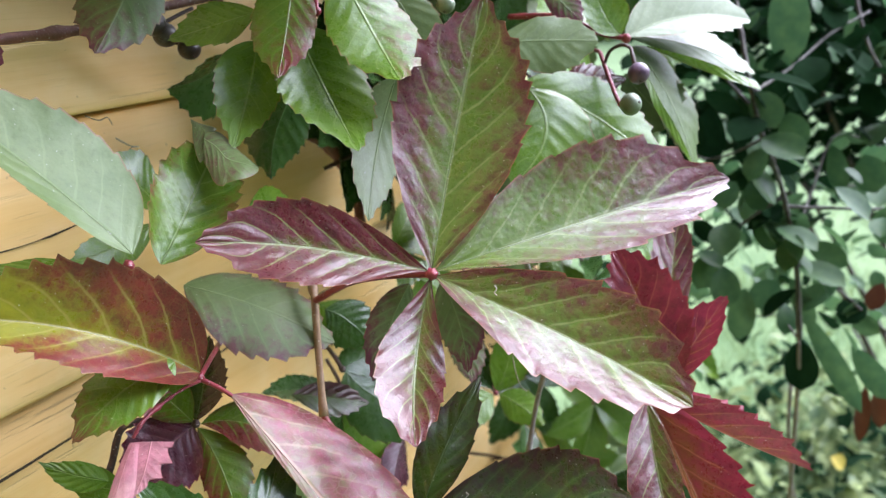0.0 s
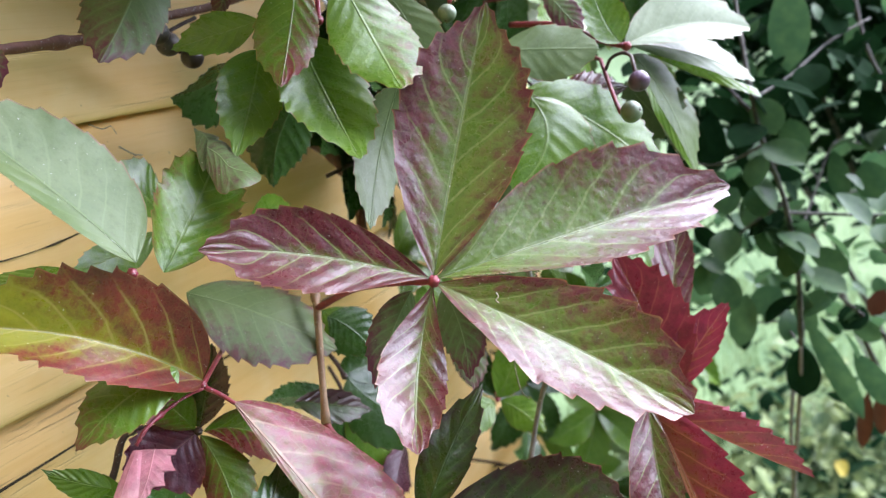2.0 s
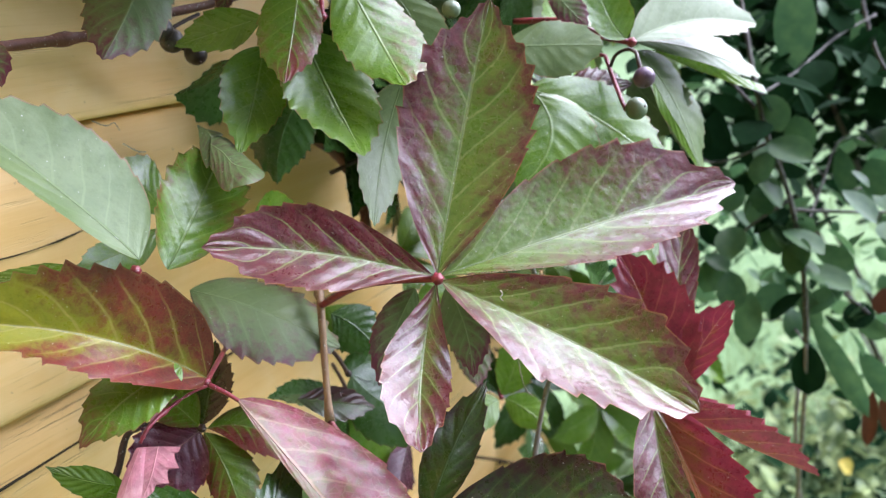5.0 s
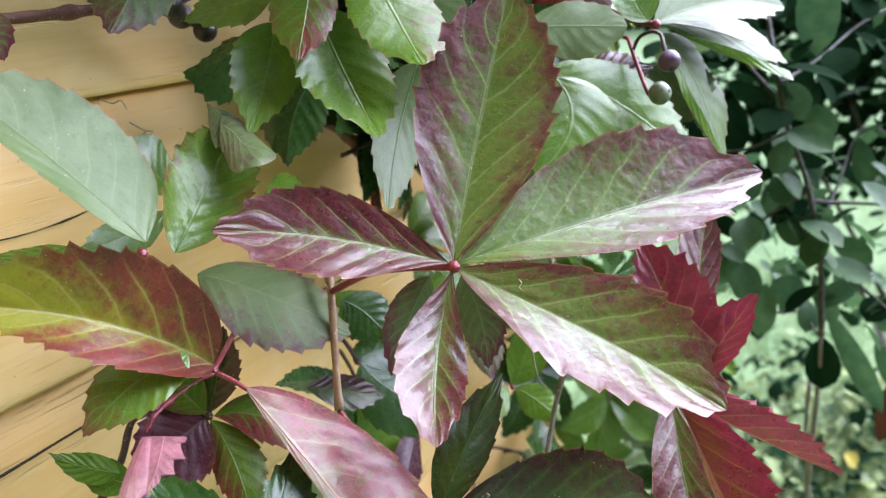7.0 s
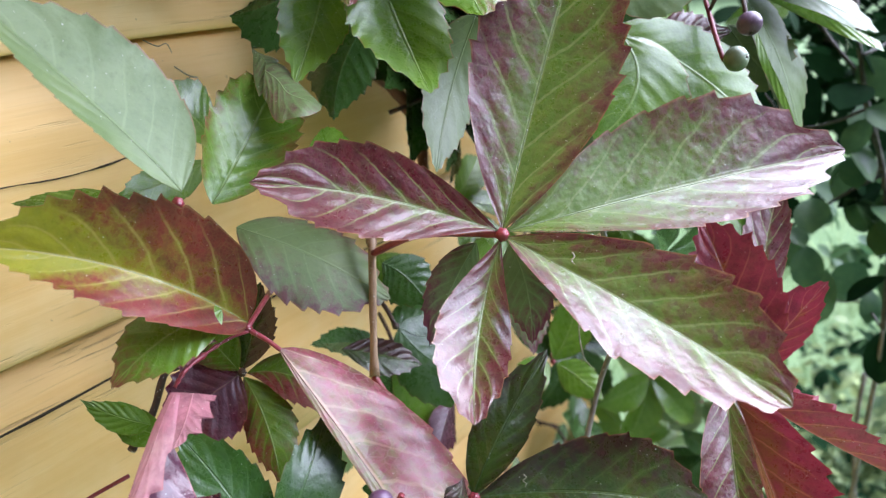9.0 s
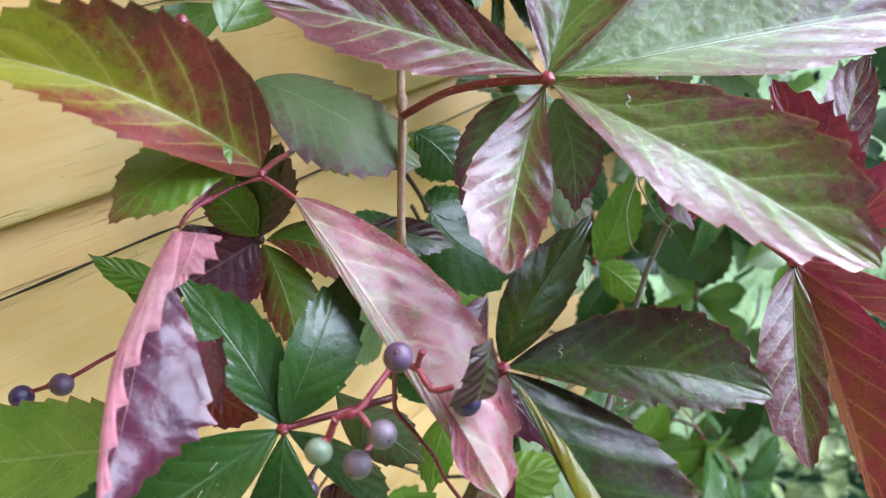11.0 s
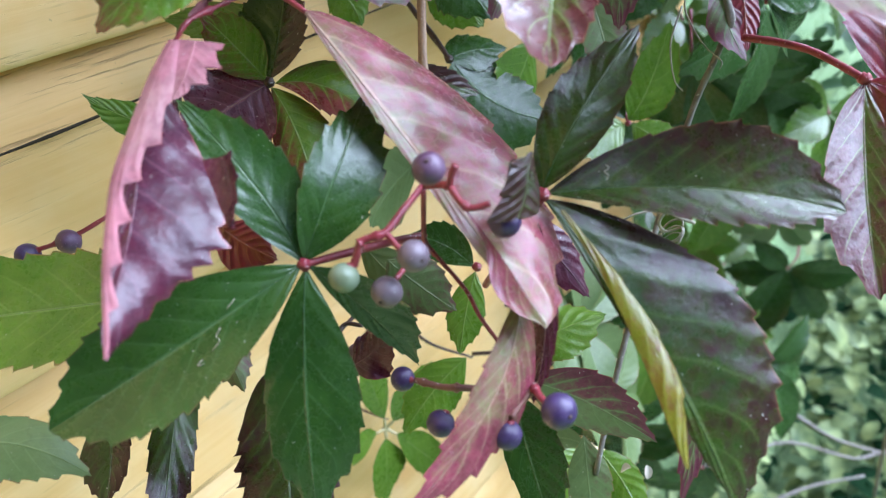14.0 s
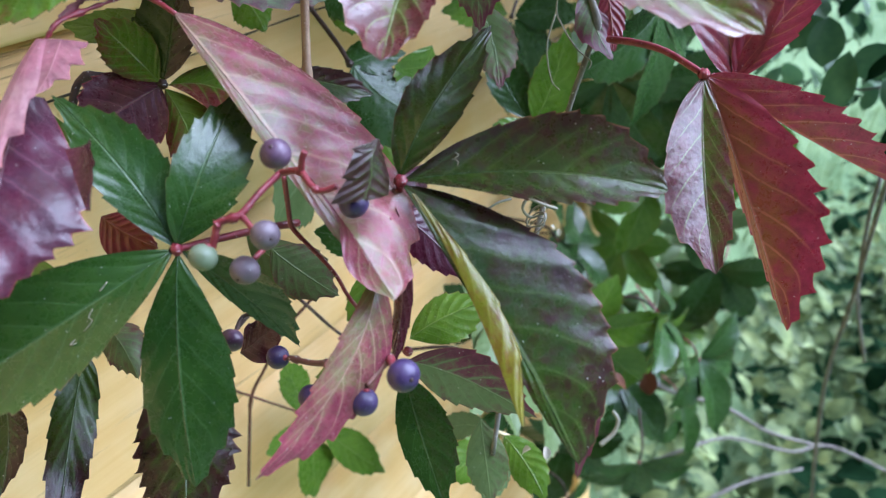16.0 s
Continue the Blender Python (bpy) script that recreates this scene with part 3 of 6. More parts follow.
# five-fingered leaf, half turned from green to maroon
A = creeper((0.1618, 0.2005, 1.3123), "five-fingered creeper leaf turning from green to maroon", [(0.1412, 0.2031, 1.3087), (0.1181, 0.2073, 1.3020), (0.0965, 0.2082, 1.2909)], 0.0013)
leaflet(A, (0.1617, 0.2010, 1.3137), (0.1586, 0.2366, 1.3609), (0.1609, 0.2630, 1.4062), (0.1402, 0.2149, 1.3598), (0.1833, 0.2481, 1.3637), red=(0.5, 0.18, 0.2, 0.4), seed=1, quilt=0.004, a=0.95, b=1.0, curl=(0.05, 0.05), teeth=9)
leaflet(A, (0.1627, 0.2015, 1.3132), (0.2008, 0.2536, 1.3178), (0.2453, 0.3055, 1.3233), (0.2005, 0.2784, 1.3442), (0.2113, 0.2313, 1.3092), red=(0.12, 0.26, 1.0, 0.3), seed=2, quilt=0.004, a=1.0, b=0.8, curl=(0.1, 0.12), teeth=7, amp=0.08)
leaflet(A, (0.1606, 0.2003, 1.3134), (0.1296, 0.1783, 1.3272), (0.1080, 0.1458, 1.3387), (0.1391, 0.1625, 1.3191), (0.1259, 0.1862, 1.3408), red=(0.75, 0.85, 0.4, 0.3), seed=3, quilt=0.004, a=1.05, b=0.85, curl=(0.08, 0.16))
leaflet(A, (0.1629, 0.2009, 1.3114), (0.2119, 0.2016, 1.2939), (0.2531, 0.1966, 1.2790), (0.2227, 0.2177, 1.3055), (0.2103, 0.1763, 1.2920), red=(0.36, 0.5, 0.15, 0.3), seed=4, quilt=0.004, a=0.9, b=0.75, curl=(0.08, 0.1), amp=0.08, teeth=6)
leaflet(A, (0.1616, 0.2001, 1.3114), (0.1666, 0.1769, 1.2898), (0.1845, 0.1458, 1.2801), (0.1618, 0.1620, 1.2944), (0.1769, 0.1786, 1.2907), red=(0.75, 0.5, 0.3, 0.35), seed=5, quilt=0.004, a=1.1, b=0.75, curl=(0.15, 0.15), wave=0.08)

# leaf with one large olive finger, a rosy folded one and a shrivelled one
Bl = creeper((0.1031, 0.1395, 1.2919), "creeper leaf with olive, rosy and shrivelled fingers", [(0.0937, 0.1517, 1.2903), (0.0740, 0.1727, 1.2835), (0.0574, 0.1917, 1.2792)], 0.0009)
leaflet(Bl, (0.1037, 0.1394, 1.2938), (0.0917, 0.1104, 1.3212), (0.0737, 0.0780, 1.3368), (0.1024, 0.1010, 1.3136), (0.0925, 0.1181, 1.3431), OLIVE, red=(0.85, 0.8, -1.6, 0.2), seed=6, a=0.55, b=0.95, curl=(0.1, 0.1), teeth=10, amp=0.07, label="olive and crimson finger with dew-like specks")
leaflet(Bl, (0.1139, 0.1417, 1.2862), (0.1525, 0.1377, 1.2555), (0.1925, 0.1305, 1.2252), (0.1525, 0.1346, 1.2547), (0.1541, 0.1684, 1.2597), PINK, RIB_ROSE, red=(0.48, 0.68, 0.0, -0.2), seed=7, a=0.62, b=0.55, curl=(0.1, 0.3), teeth=7, amp=0.03, quilt=0.025, wave=0.02, label="rosy folded finger")

stalk("petiolule", [(0.1038, 0.1395, 1.2911), (0.1092, 0.1409, 1.2886), (0.1145, 0.1418, 1.2857)], 0.0009, 0.0007, STALK, Bl)
ragged(Bl, [(0.1077, 0.0981, 1.2763), (0.1147, 0.0847, 1.2673), (0.1237, 0.0732, 1.2588), (0.1319, 0.0650, 1.2526), (0.1377, 0.0598, 1.2487), (0.1425, 0.0567, 1.2461)],
       [(0.1056, 0.1044, 1.2732), (0.1194, 0.1001, 1.2645), (0.1315, 0.0953, 1.2568), (0.1370, 0.0872, 1.2512), (0.1358, 0.0726, 1.2464), (0.1364, 0.0584, 1.2416)], PURPLE, "lilac withering finger", tint=0.55, rib=0.12, teeth=(0, 7), amp=0.16, bulge=0.06, seed=8, start=0.5)
ragged(Bl, [(0.1079, 0.1061, 1.2875), (0.1108, 0.0972, 1.2819), (0.1163, 0.0859, 1.2740), (0.1215, 0.0772, 1.2678), (0.1338, 0.0650, 1.2575), (0.1466, 0.0556, 1.2492)],
       [(0.1117, 0.1086, 1.2868), (0.1177, 0.0989, 1.2791), (0.1214, 0.0902, 1.2733), (0.1252, 0.0788, 1.2667), (0.1360, 0.0668, 1.2572), (0.1472, 0.0558, 1.2491)], FLAP, "dull rosy turned-back flap of the withering finger", tint=0.7, rib=0.3, teeth=(0, 6), amp=0.45, bulge=0.16, seed=9, start=0.22)
ragged(Bl, [(0.1078, 0.1066, 1.2879), (0.1121, 0.1016, 1.2832), (0.1178, 0.0966, 1.2780)],
       [(0.1183, 0.1141, 1.2860), (0.1203, 0.1067, 1.2814), (0.1190, 0.0992, 1.2786)], FLAP, "torn rosy lobe of the withering finger", tint=0.7, rib=0.5, teeth=(0, 3), amp=0.3, bulge=0.05, seed=91)
ragged(Bl, [(0.1262, 0.0962, 1.2667), (0.1334, 0.0930, 1.2621), (0.1411, 0.0895, 1.2573)],
       [(0.1345, 0.0992, 1.2700), (0.1417, 0.0937, 1.2647), (0.1466, 0.0873, 1.2602)], PURPLE, "dark red curled edge of the withering finger", tint=1.3, rib=0.5, teeth=(0, 3), amp=0.12, bulge=-0.15, seed=92)
stalk("petiolule", [(0.1038, 0.1395, 1.2911), (0.1016, 0.1322, 1.2906), (0.1018, 0.1239, 1.2900), (0.1035, 0.1153, 1.2893), (0.1034, 0.1107, 1.2859)], 0.0006, 0.0006, STALK, Bl, knots=(0.55, 0.8), wobble=0.3)
leaflet(Bl, (0.1012, 0.1290, 1.2910), (0.1001, 0.1239, 1.2919), (0.1053, 0.1109, 1.2878), (0.1022, 0.1198, 1.2904), (0.0993, 0.1276, 1.2935), FLAP, RIB_ROSE, red=(0.7, 0.7, 0, 0.2), seed=10, teeth=5, amp=0.3, wave=0.4, curl=(0.6, 0.4), label="crumpled dry base of the withering finger")

ragged(Bl, [(0.1619, 0.1370, 1.2496), (0.1729, 0.1341, 1.2407), (0.1795, 0.1284, 1.2329), (0.1860, 0.1281, 1.2286), (0.1924, 0.1304, 1.2259)],
       [(0.1622, 0.1372, 1.2496), (0.1727, 0.1354, 1.2416), (0.1805, 0.1338, 1.2356), (0.1869, 0.1321, 1.2305), (0.1927, 0.1306, 1.2259)], PINK, "rosy left half of the folded finger", tint=0.6, rib=0.97, bulge=-0.05, seed=93)
# tail below the rosy finger
Tail = creeper((0.1776, 0.1482, 1.2342), "rosy pink creeper finger hanging point down")
leaflet(Tail, (0.1808, 0.1378, 1.2258), (0.1870, 0.1153, 1.2106), (0.1829, 0.0862, 1.1978), (0.1829, 0.1141, 1.2134), (0.1909, 0.1267, 1.2056), PINK, RIB_ROSE, red=(0.3, 0.55, 0.6, 0.0), seed=11, a=0.75, b=1.0, curl=(0.1, 0.1), teeth=6, amp=0.10, quilt=0.02)
leaflet(Tail, (0.1764, 0.1525, 1.2370), (0.1859, 0.1407, 1.2185), (0.1906, 0.1269, 1.2024), (0.1803, 0.1416, 1.2159), (0.1889, 0.1410, 1.2195), PURPLE, RIB_ROSE, red=(0.9, 0.9, 0.2, 0.2), seed=12, teeth=5, curl=(0.2, 0.2))

# glossy dark green leaf in the lower middle
D = creeper((0.1337, 0.1108, 1.2329), "glossy dark green five-fingered creeper leaf", [(0.1372, 0.1185, 1.2324), (0.1427, 0.1320, 1.2308), (0.1441, 0.1444, 1.2269)], 0.0010)
leaflet(D, (0.1334, 0.1112, 1.2337), (0.1350, 0.1242, 1.2513), (0.1255, 0.1480, 1.2634), (0.1309, 0.1158, 1.2515), (0.1416, 0.1343, 1.2483), DEEP, red=(0.0, 0.0, 0, 0), seed=13, a=0.95, b=1.0, curl=(0.2, 0.2), teeth=6, amp=0.08)
leaflet(D, (0.1331, 0.1107, 1.2335), (0.1196, 0.1115, 1.2513), (0.0960, 0.1102, 1.2705), (0.1189, 0.1042, 1.2472), (0.1214, 0.1216, 1.2538), DEEP, red=(0, 0, 0, 0), seed=14, teeth=7, amp=0.06, curl=(0.1, 0.2))
leaflet(D, (0.1331, 0.1103, 1.2329), (0.1214, 0.0798, 1.2230), (0.1032, 0.0495, 1.2090), (0.1341, 0.0769, 1.2149), (0.1108, 0.0784, 1.2333), DEEP, red=(0, 0, 0.05, 0.05), seed=15, a=0.95, b=0.72, curl=(0.12, 0.15), teeth=9, amp=0.05)
leaflet(D, (0.1341, 0.1107, 1.2323), (0.1424, 0.0967, 1.2069), (0.1495, 0.0860, 1.1732), (0.1332, 0.0904, 1.2085), (0.1526, 0.1058, 1.2038), DEEP, red=(0, 0, 0.12, 0), seed=16, a=1.05, b=0.8, curl=(0.1, 0.1), teeth=7, amp=0.05)
leaflet(D, (0.1346, 0.1113, 1.2325), (0.1419, 0.1216, 1.2135), (0.1473, 0.1322, 1.1894), (0.1498, 0.1287, 1.2170), (0.1399, 0.1202, 1.2102), DEEP, red=(0, 0, 0, 0), seed=17, b=1.2, curl=(0.15, 0.15), teeth=7)

# dark purplish leaf in the middle right
E = creeper((0.1739, 0.1586, 1.2412), "dark green creeper leaf flushed with purple", [(0.1689, 0.1616, 1.2331), (0.1543, 0.1700, 1.2115), (0.1365, 0.1793, 1.1850)], 0.0011)
leaflet(E, (0.1733, 0.1588, 1.2421), (0.1756, 0.1746, 1.2585), (0.1755, 0.2037, 1.2703), (0.1665, 0.1724, 1.2584), (0.1816, 0.1823, 1.2572), DUSK, red=(0.2, 0.2, 0.1, 0.2), seed=18, a=0.9, b=0.95, teeth=6, amp=0.05, curl=(0.25, 0.3), hook=0.06)
leaflet(E, (0.1744, 0.1592, 1.2413), (0.2060, 0.1798, 1.2420), (0.2367, 0.1921, 1.2379), (0.1990, 0.1938, 1.2513), (0.2125, 0.1693, 1.2369), DUSK, red=(0.42, 0.4, 0.1, 0.1), seed=19, a=0.95, b=0.72, teeth=8, amp=0.06, curl=(0.12, 0.3))
leaflet(E, (0.1746, 0.1584, 1.2402), (0.2117, 0.1485, 1.2150), (0.2364, 0.1456, 1.1786), (0.2105, 0.1452, 1.2140), (0.2293, 0.1681, 1.2173), DUSK, red=(0.25, 0.42, 0.1, 0.15), seed=20, quilt=0.006, a=0.85, b=0.7, teeth=10, amp=0.05, curl=(0.14, 0.12))
ragged(E, [(0.1828, 0.1523, 1.2423), (0.1961, 0.1490, 1.2306), (0.2075, 0.1441, 1.2193), (0.2165, 0.1393, 1.2099), (0.2271, 0.1330, 1.1986)],
       [(0.1835, 0.1531, 1.2424), (0.2004, 0.1513, 1.2292), (0.2132, 0.1481, 1.2181), (0.2210, 0.1430, 1.2094), (0.2277, 0.1335, 1.1986)], OLIVE, "olive folded margin of the dark finger", tint=0.3, rib=0.95, teeth=(0, 4), amp=0.12, bulge=0.1, seed=220)
ragged(E, [(0.1784, 0.1467, 1.2594), (0.1800, 0.1372, 1.2603), (0.1802, 0.1331, 1.2554), (0.1792, 0.1277, 1.2503)],
       [(0.1782, 0.1482, 1.2586), (0.1792, 0.1479, 1.2533), (0.1803, 0.1476, 1.2484), (0.1815, 0.1453, 1.2452)], DUSK, "small curled brown finger hooding a berry", tint=0.9, rib=0.45, teeth=(3, 0), amp=0.1, bulge=0.16, crease=0.06, seed=21)
ragged(E, [(0.1773, 0.1427, 1.2591), (0.1764, 0.1413, 1.2585), (0.1771, 0.1391, 1.2553)],
       [(0.1777, 0.1489, 1.2583), (0.1785, 0.1444, 1.2561), (0.1779, 0.1396, 1.2532)], DUSK, "shrivelled upper edge of the curled finger", tint=0.7, rib=0.5, bulge=0.1, seed=224)

# crimson leaf on the outer shoot
H = creeper((0.2248, 0.2477, 1.2501), "crimson autumn creeper leaf on a red stalk", [(0.2086, 0.2581, 1.2523), (0.1966, 0.2631, 1.2525), (0.1832, 0.2673, 1.2515)], 0.0011)
leaflet(H, (0.2250, 0.2473, 1.2495), (0.2352, 0.2267, 1.2268), (0.2473, 0.2096, 1.2047), (0.2289, 0.2142, 1.2273), (0.2422, 0.2273, 1.2300), MAROON, RIB_ROSE, red=(1.1, 0.45, 0.2, 0.2), seed=22, a=0.85, b=0.8, teeth=5, amp=0.06, curl=(0.15, 0.2), label="finger between plum and bronze")
leaflet(H, (0.2257, 0.2478, 1.2494), (0.2473, 0.2339, 1.2177), (0.2674, 0.2194, 1.1850), (0.2441, 0.2380, 1.2129), (0.2644, 0.2378, 1.2240), RED, RIB_ROSE, red=(0.05, 0.5, 0.1, 0.6), seed=23, a=0.8, b=0.85, teeth=8, amp=0.13, curl=(0.1, 0.1))
leaflet(H, (0.2259, 0.2481, 1.2495), (0.2552, 0.2584, 1.2305), (0.2841, 0.2725, 1.2126), (0.2546, 0.2696, 1.2373), (0.2610, 0.2595, 1.2410), RED, RIB_ROSE, red=(0.5, 0.6, 0.2, 0.4), seed=24, a=0.7, b=0.85, teeth=8, amp=0.12, curl=(0.1, 0.1))
leaflet(H, (0.2294, 0.2668, 1.2424), (0.2365, 0.2796, 1.2578), (0.2474, 0.2955, 1.2748), (0.2276, 0.2788, 1.2635), (0.2455, 0.2794, 1.2588), RED, RIB_ROSE, red=(1.0, 0.6, 0.5, 0.5), seed=25, a=0.9, b=0.9, teeth=6, curl=(0.1, 0.1))
leaflet(H, (0.2288, 0.2663, 1.2421), (0.2169, 0.2791, 1.2685), (0.1993, 0.2892, 1.2973), (0.2087, 0.2697, 1.2637), (0.2318, 0.2864, 1.2764), RED, RIB_ROSE, red=(0.9, 1.1, 0.3, 0.3), seed=26, a=0.8, b=0.9, teeth=8, amp=0.11, curl=(0.1, 0.1))
leaflet(H, (0.2281, 0.2671, 1.2420), (0.2225, 0.3045, 1.2804), (0.2225, 0.3215, 1.3019), (0.2132, 0.3019, 1.2886), (0.2300, 0.3097, 1.2819), MAROON, RIB_ROSE, red=(0.9, 0.9, 0.3, 0.3), seed=27, curl=(0.1, 0.1))

leaflet(H, (0.1718, 0.2743, 1.2669), (0.1758, 0.2697, 1.2568), (0.1854, 0.2677, 1.2436), (0.1726, 0.2631, 1.2563), (0.1786, 0.2753, 1.2566), PALE, red=(0.35, 0.6, 0.5, 0.3), seed=221, teeth=5, wave=0.2, label="small lilac finger at the joint")
leaflet(H, (0.1750, 0.2811, 1.2675), (0.1795, 0.2767, 1.2573), (0.1839, 0.2710, 1.2454), (0.1763, 0.2734, 1.2568), (0.1836, 0.2801, 1.2568), RED, RIB_ROSE, red=(0.8, 0.8, 0.2, 0.2), seed=222, teeth=5)
# leaf at the back between the bunches, part green and part plum
Fl = creeper((0.0665, 0.1596, 1.2534), "creeper leaf part green, part plum, close to the wall", [(0.0513, 0.1585, 1.2517), (0.0365, 0.1563, 1.2503), (0.0289, 0.1510, 1.2486)], 0.0010, BARK)
leaflet(Fl, (0.0662, 0.1601, 1.2542), (0.0668, 0.1679, 1.2687), (0.0666, 0.1755, 1.2856), (0.0537, 0.1622, 1.2707), (0.0751, 0.1737, 1.2700), DUSK, red=(0.0, 0.8, 0.1, 0.2), seed=28, curl=(0.1, 0.2))
leaflet(Fl, (0.0651, 0.1593, 1.2541), (0.0570, 0.1565, 1.2648), (0.0467, 0.1530, 1.2759), (0.0547, 0.1502, 1.2588), (0.0608, 0.1633, 1.2699), GREEN, red=(0.3, 0.1, 0.3, 0.1), seed=29, curl=(0.1, 0.1))
leaflet(Fl, (0.0659, 0.1588, 1.2529), (0.0632, 0.1455, 1.2497), (0.0570, 0.1267, 1.2437), (0.0751, 0.1385, 1.2357), (0.0504, 0.1501, 1.2580), PURPLE, red=(0.5, 0.9, 0.2, 0.4), seed=30, curl=(0.15, 0.15), label="plum-coloured finger")
leaflet(Fl, (0.0673, 0.1593, 1.2520), (0.0833, 0.1540, 1.2393), (0.0975, 0.1455, 1.2228), (0.0770, 0.1481, 1.2372), (0.0909, 0.1623, 1.2387), GREEN, red=(0.5, 0.1, 0.1, 0.2), seed=31, curl=(0.1, 0.1))
leaflet(Fl, (0.0680, 0.1607, 1.2529), (0.0843, 0.1726, 1.2489), (0.1052, 0.1774, 1.2331), (0.0769, 0.1797, 1.2561), (0.0906, 0.1641, 1.2431), GREEN, red=(0.1, 0.8, 0.1, 0.2), seed=32, curl=(0.1, 0.2))

# ---- leaves round the large ones, upper part ----
LC = creeper((0.0962, 0.1288, 1.3359), "long pale green creeper leaf", [(0.0838, 0.1338, 1.3270), (0.0632, 0.1458, 1.3113)], 0.0010)
leaflet(LC, (0.1048, 0.1252, 1.3416), (0.0883, 0.1157, 1.3660), (0.0616, 0.1000, 1.4001), (0.0904, 0.1096, 1.3629), (0.0806, 0.1346, 1.3791), PALE, red=(0, 0, 0, 0), seed=33, a=0.8, b=0.9, teeth=9, amp=0.06, curl=(0.15, 0.1))
leaflet(LC, (0.0914, 0.1435, 1.3305), (0.0888, 0.1626, 1.3460), (0.0837, 0.1848, 1.3638), (0.0819, 0.1495, 1.3509), (0.0979, 0.1757, 1.3427), GREEN, red=(0.1, 0.12, 0.0, 0.25), seed=34, a=0.75, b=0.6, teeth=7, amp=0.07, curl=(0.25, 0.2), wave=0.12, quilt=0.07)
ragged(LC, [(0.0926, 0.1691, 1.3601), (0.1027, 0.1642, 1.3534), (0.1097, 0.1676, 1.3539), (0.1108, 0.1760, 1.3546)],
       [(0.0797, 0.1842, 1.3687), (0.0865, 0.1852, 1.3667), (0.0977, 0.1823, 1.3603), (0.1081, 0.1795, 1.3552)], PALE, "greyish rolled tip of the leaf", tint=0.25, rib=0.5, teeth=(2, 0), amp=0.08, bulge=0.12, seed=35)
ragged(LC, [(0.0747, 0.1826, 1.3729), (0.0825, 0.1749, 1.3658), (0.0916, 0.1683, 1.3595)],
       [(0.0743, 0.1844, 1.3717), (0.0811, 0.1873, 1.3681), (0.0857, 0.1832, 1.3628)], PALE, "greyish upper edge of the leaf", tint=0.25, rib=0.5, teeth=(1, 2), amp=0.1, bulge=0.12, seed=36)
LN = creeper((0.0450, 0.1828, 1.3361), "green creeper leaf flat against the boards")
leaflet(LN, (0.0450, 0.1828, 1.3361), (0.0450, 0.1733, 1.3509), (0.0400, 0.1655, 1.3612), (0.0500, 0.1649, 1.3437), (0.0400, 0.1859, 1.3559), GREEN, red=(0, 0, 0, 0), seed=36, teeth=6)
leaflet(LN, (0.0450, 0.1788, 1.3317), (0.0450, 0.1566, 1.3282), (0.0400, 0.1413, 1.3269), (0.0500, 0.1532, 1.3202), (0.0400, 0.1605, 1.3336), GREEN, red=(0, 0, 0, 0), seed=37, teeth=6)
leaflet(LN, (0.0600, 0.2138, 1.3205), (0.0600, 0.2264, 1.3274), (0.0500, 0.2517, 1.3228), (0.0600, 0.2209, 1.3341), (0.0600, 0.2279, 1.3189), GREEN, red=(0, 0, 0, 0), seed=38, teeth=6)
leaflet(LN, (0.0671, 0.1268, 1.3357), (0.0595, 0.1159, 1.3358), (0.0492, 0.1038, 1.3370), (0.0648, 0.1121, 1.3335), (0.0550, 0.1198, 1.3371), GREEN, red=(0, 0, 0, 0), seed=39, teeth=6)

K = creeper((0.0436, 0.1768, 1.2946), "grey-green creeper leaf with sky sheen tinted into its colour")
leaflet(K, (0.0578, 0.1755, 1.3069), (0.0810, 0.1918, 1.2928), (0.1050, 0.2067, 1.2736), (0.0879, 0.1715, 1.2847), (0.0735, 0.2115, 1.2980), PALE, red=(0.15, 0.0, 0.1, 0.35), seed=40, a=0.75, b=0.8, teeth=7, amp=0.08)
leaflet(K, (0.0845, 0.2266, 1.2777), (0.0945, 0.2302, 1.2712), (0.1052, 0.2321, 1.2589), (0.0921, 0.2199, 1.2642), (0.0958, 0.2399, 1.2780), DEEP, red=(0, 0, 0, 0), seed=41, teeth=6)
leaflet(K, (0.1033, 0.1314, 1.3020), (0.0990, 0.1128, 1.2993), (0.0949, 0.0970, 1.2905), (0.0874, 0.1100, 1.3046), (0.1077, 0.1139, 1.2944), GREEN, red=(0.0, 0.0, 0.6, 0.05), seed=42, a=0.6, b=0.95, teeth=6, amp=0.05)
leaflet(K, (0.0579, 0.1680, 1.2747), (0.0390, 0.1621, 1.2705), (0.0207, 0.1537, 1.2716), (0.0410, 0.1576, 1.2652), (0.0368, 0.1651, 1.2753), GREEN, red=(0, 0, 0, 0), seed=43, teeth=5)
leaflet(K, (0.1468, 0.2074, 1.3044), (0.1437, 0.1957, 1.2919), (0.1442, 0.1801, 1.2764), (0.1368, 0.1929, 1.2958), (0.1481, 0.2005, 1.2845), PALE, red=(0.3, 0.1, 0.4, 0.2), seed=44, a=0.8, b=0.9, teeth=7)
leaflet(K, (0.1545, 0.2174, 1.3018), (0.1617, 0.2159, 1.2865), (0.1661, 0.2113, 1.2675), (0.1549, 0.2108, 1.2843), (0.1699, 0.2214, 1.2876), PALE, red=(0.1, 0.25, 0.5, 0.2), seed=45, a=0.75, b=0.95, teeth=8)

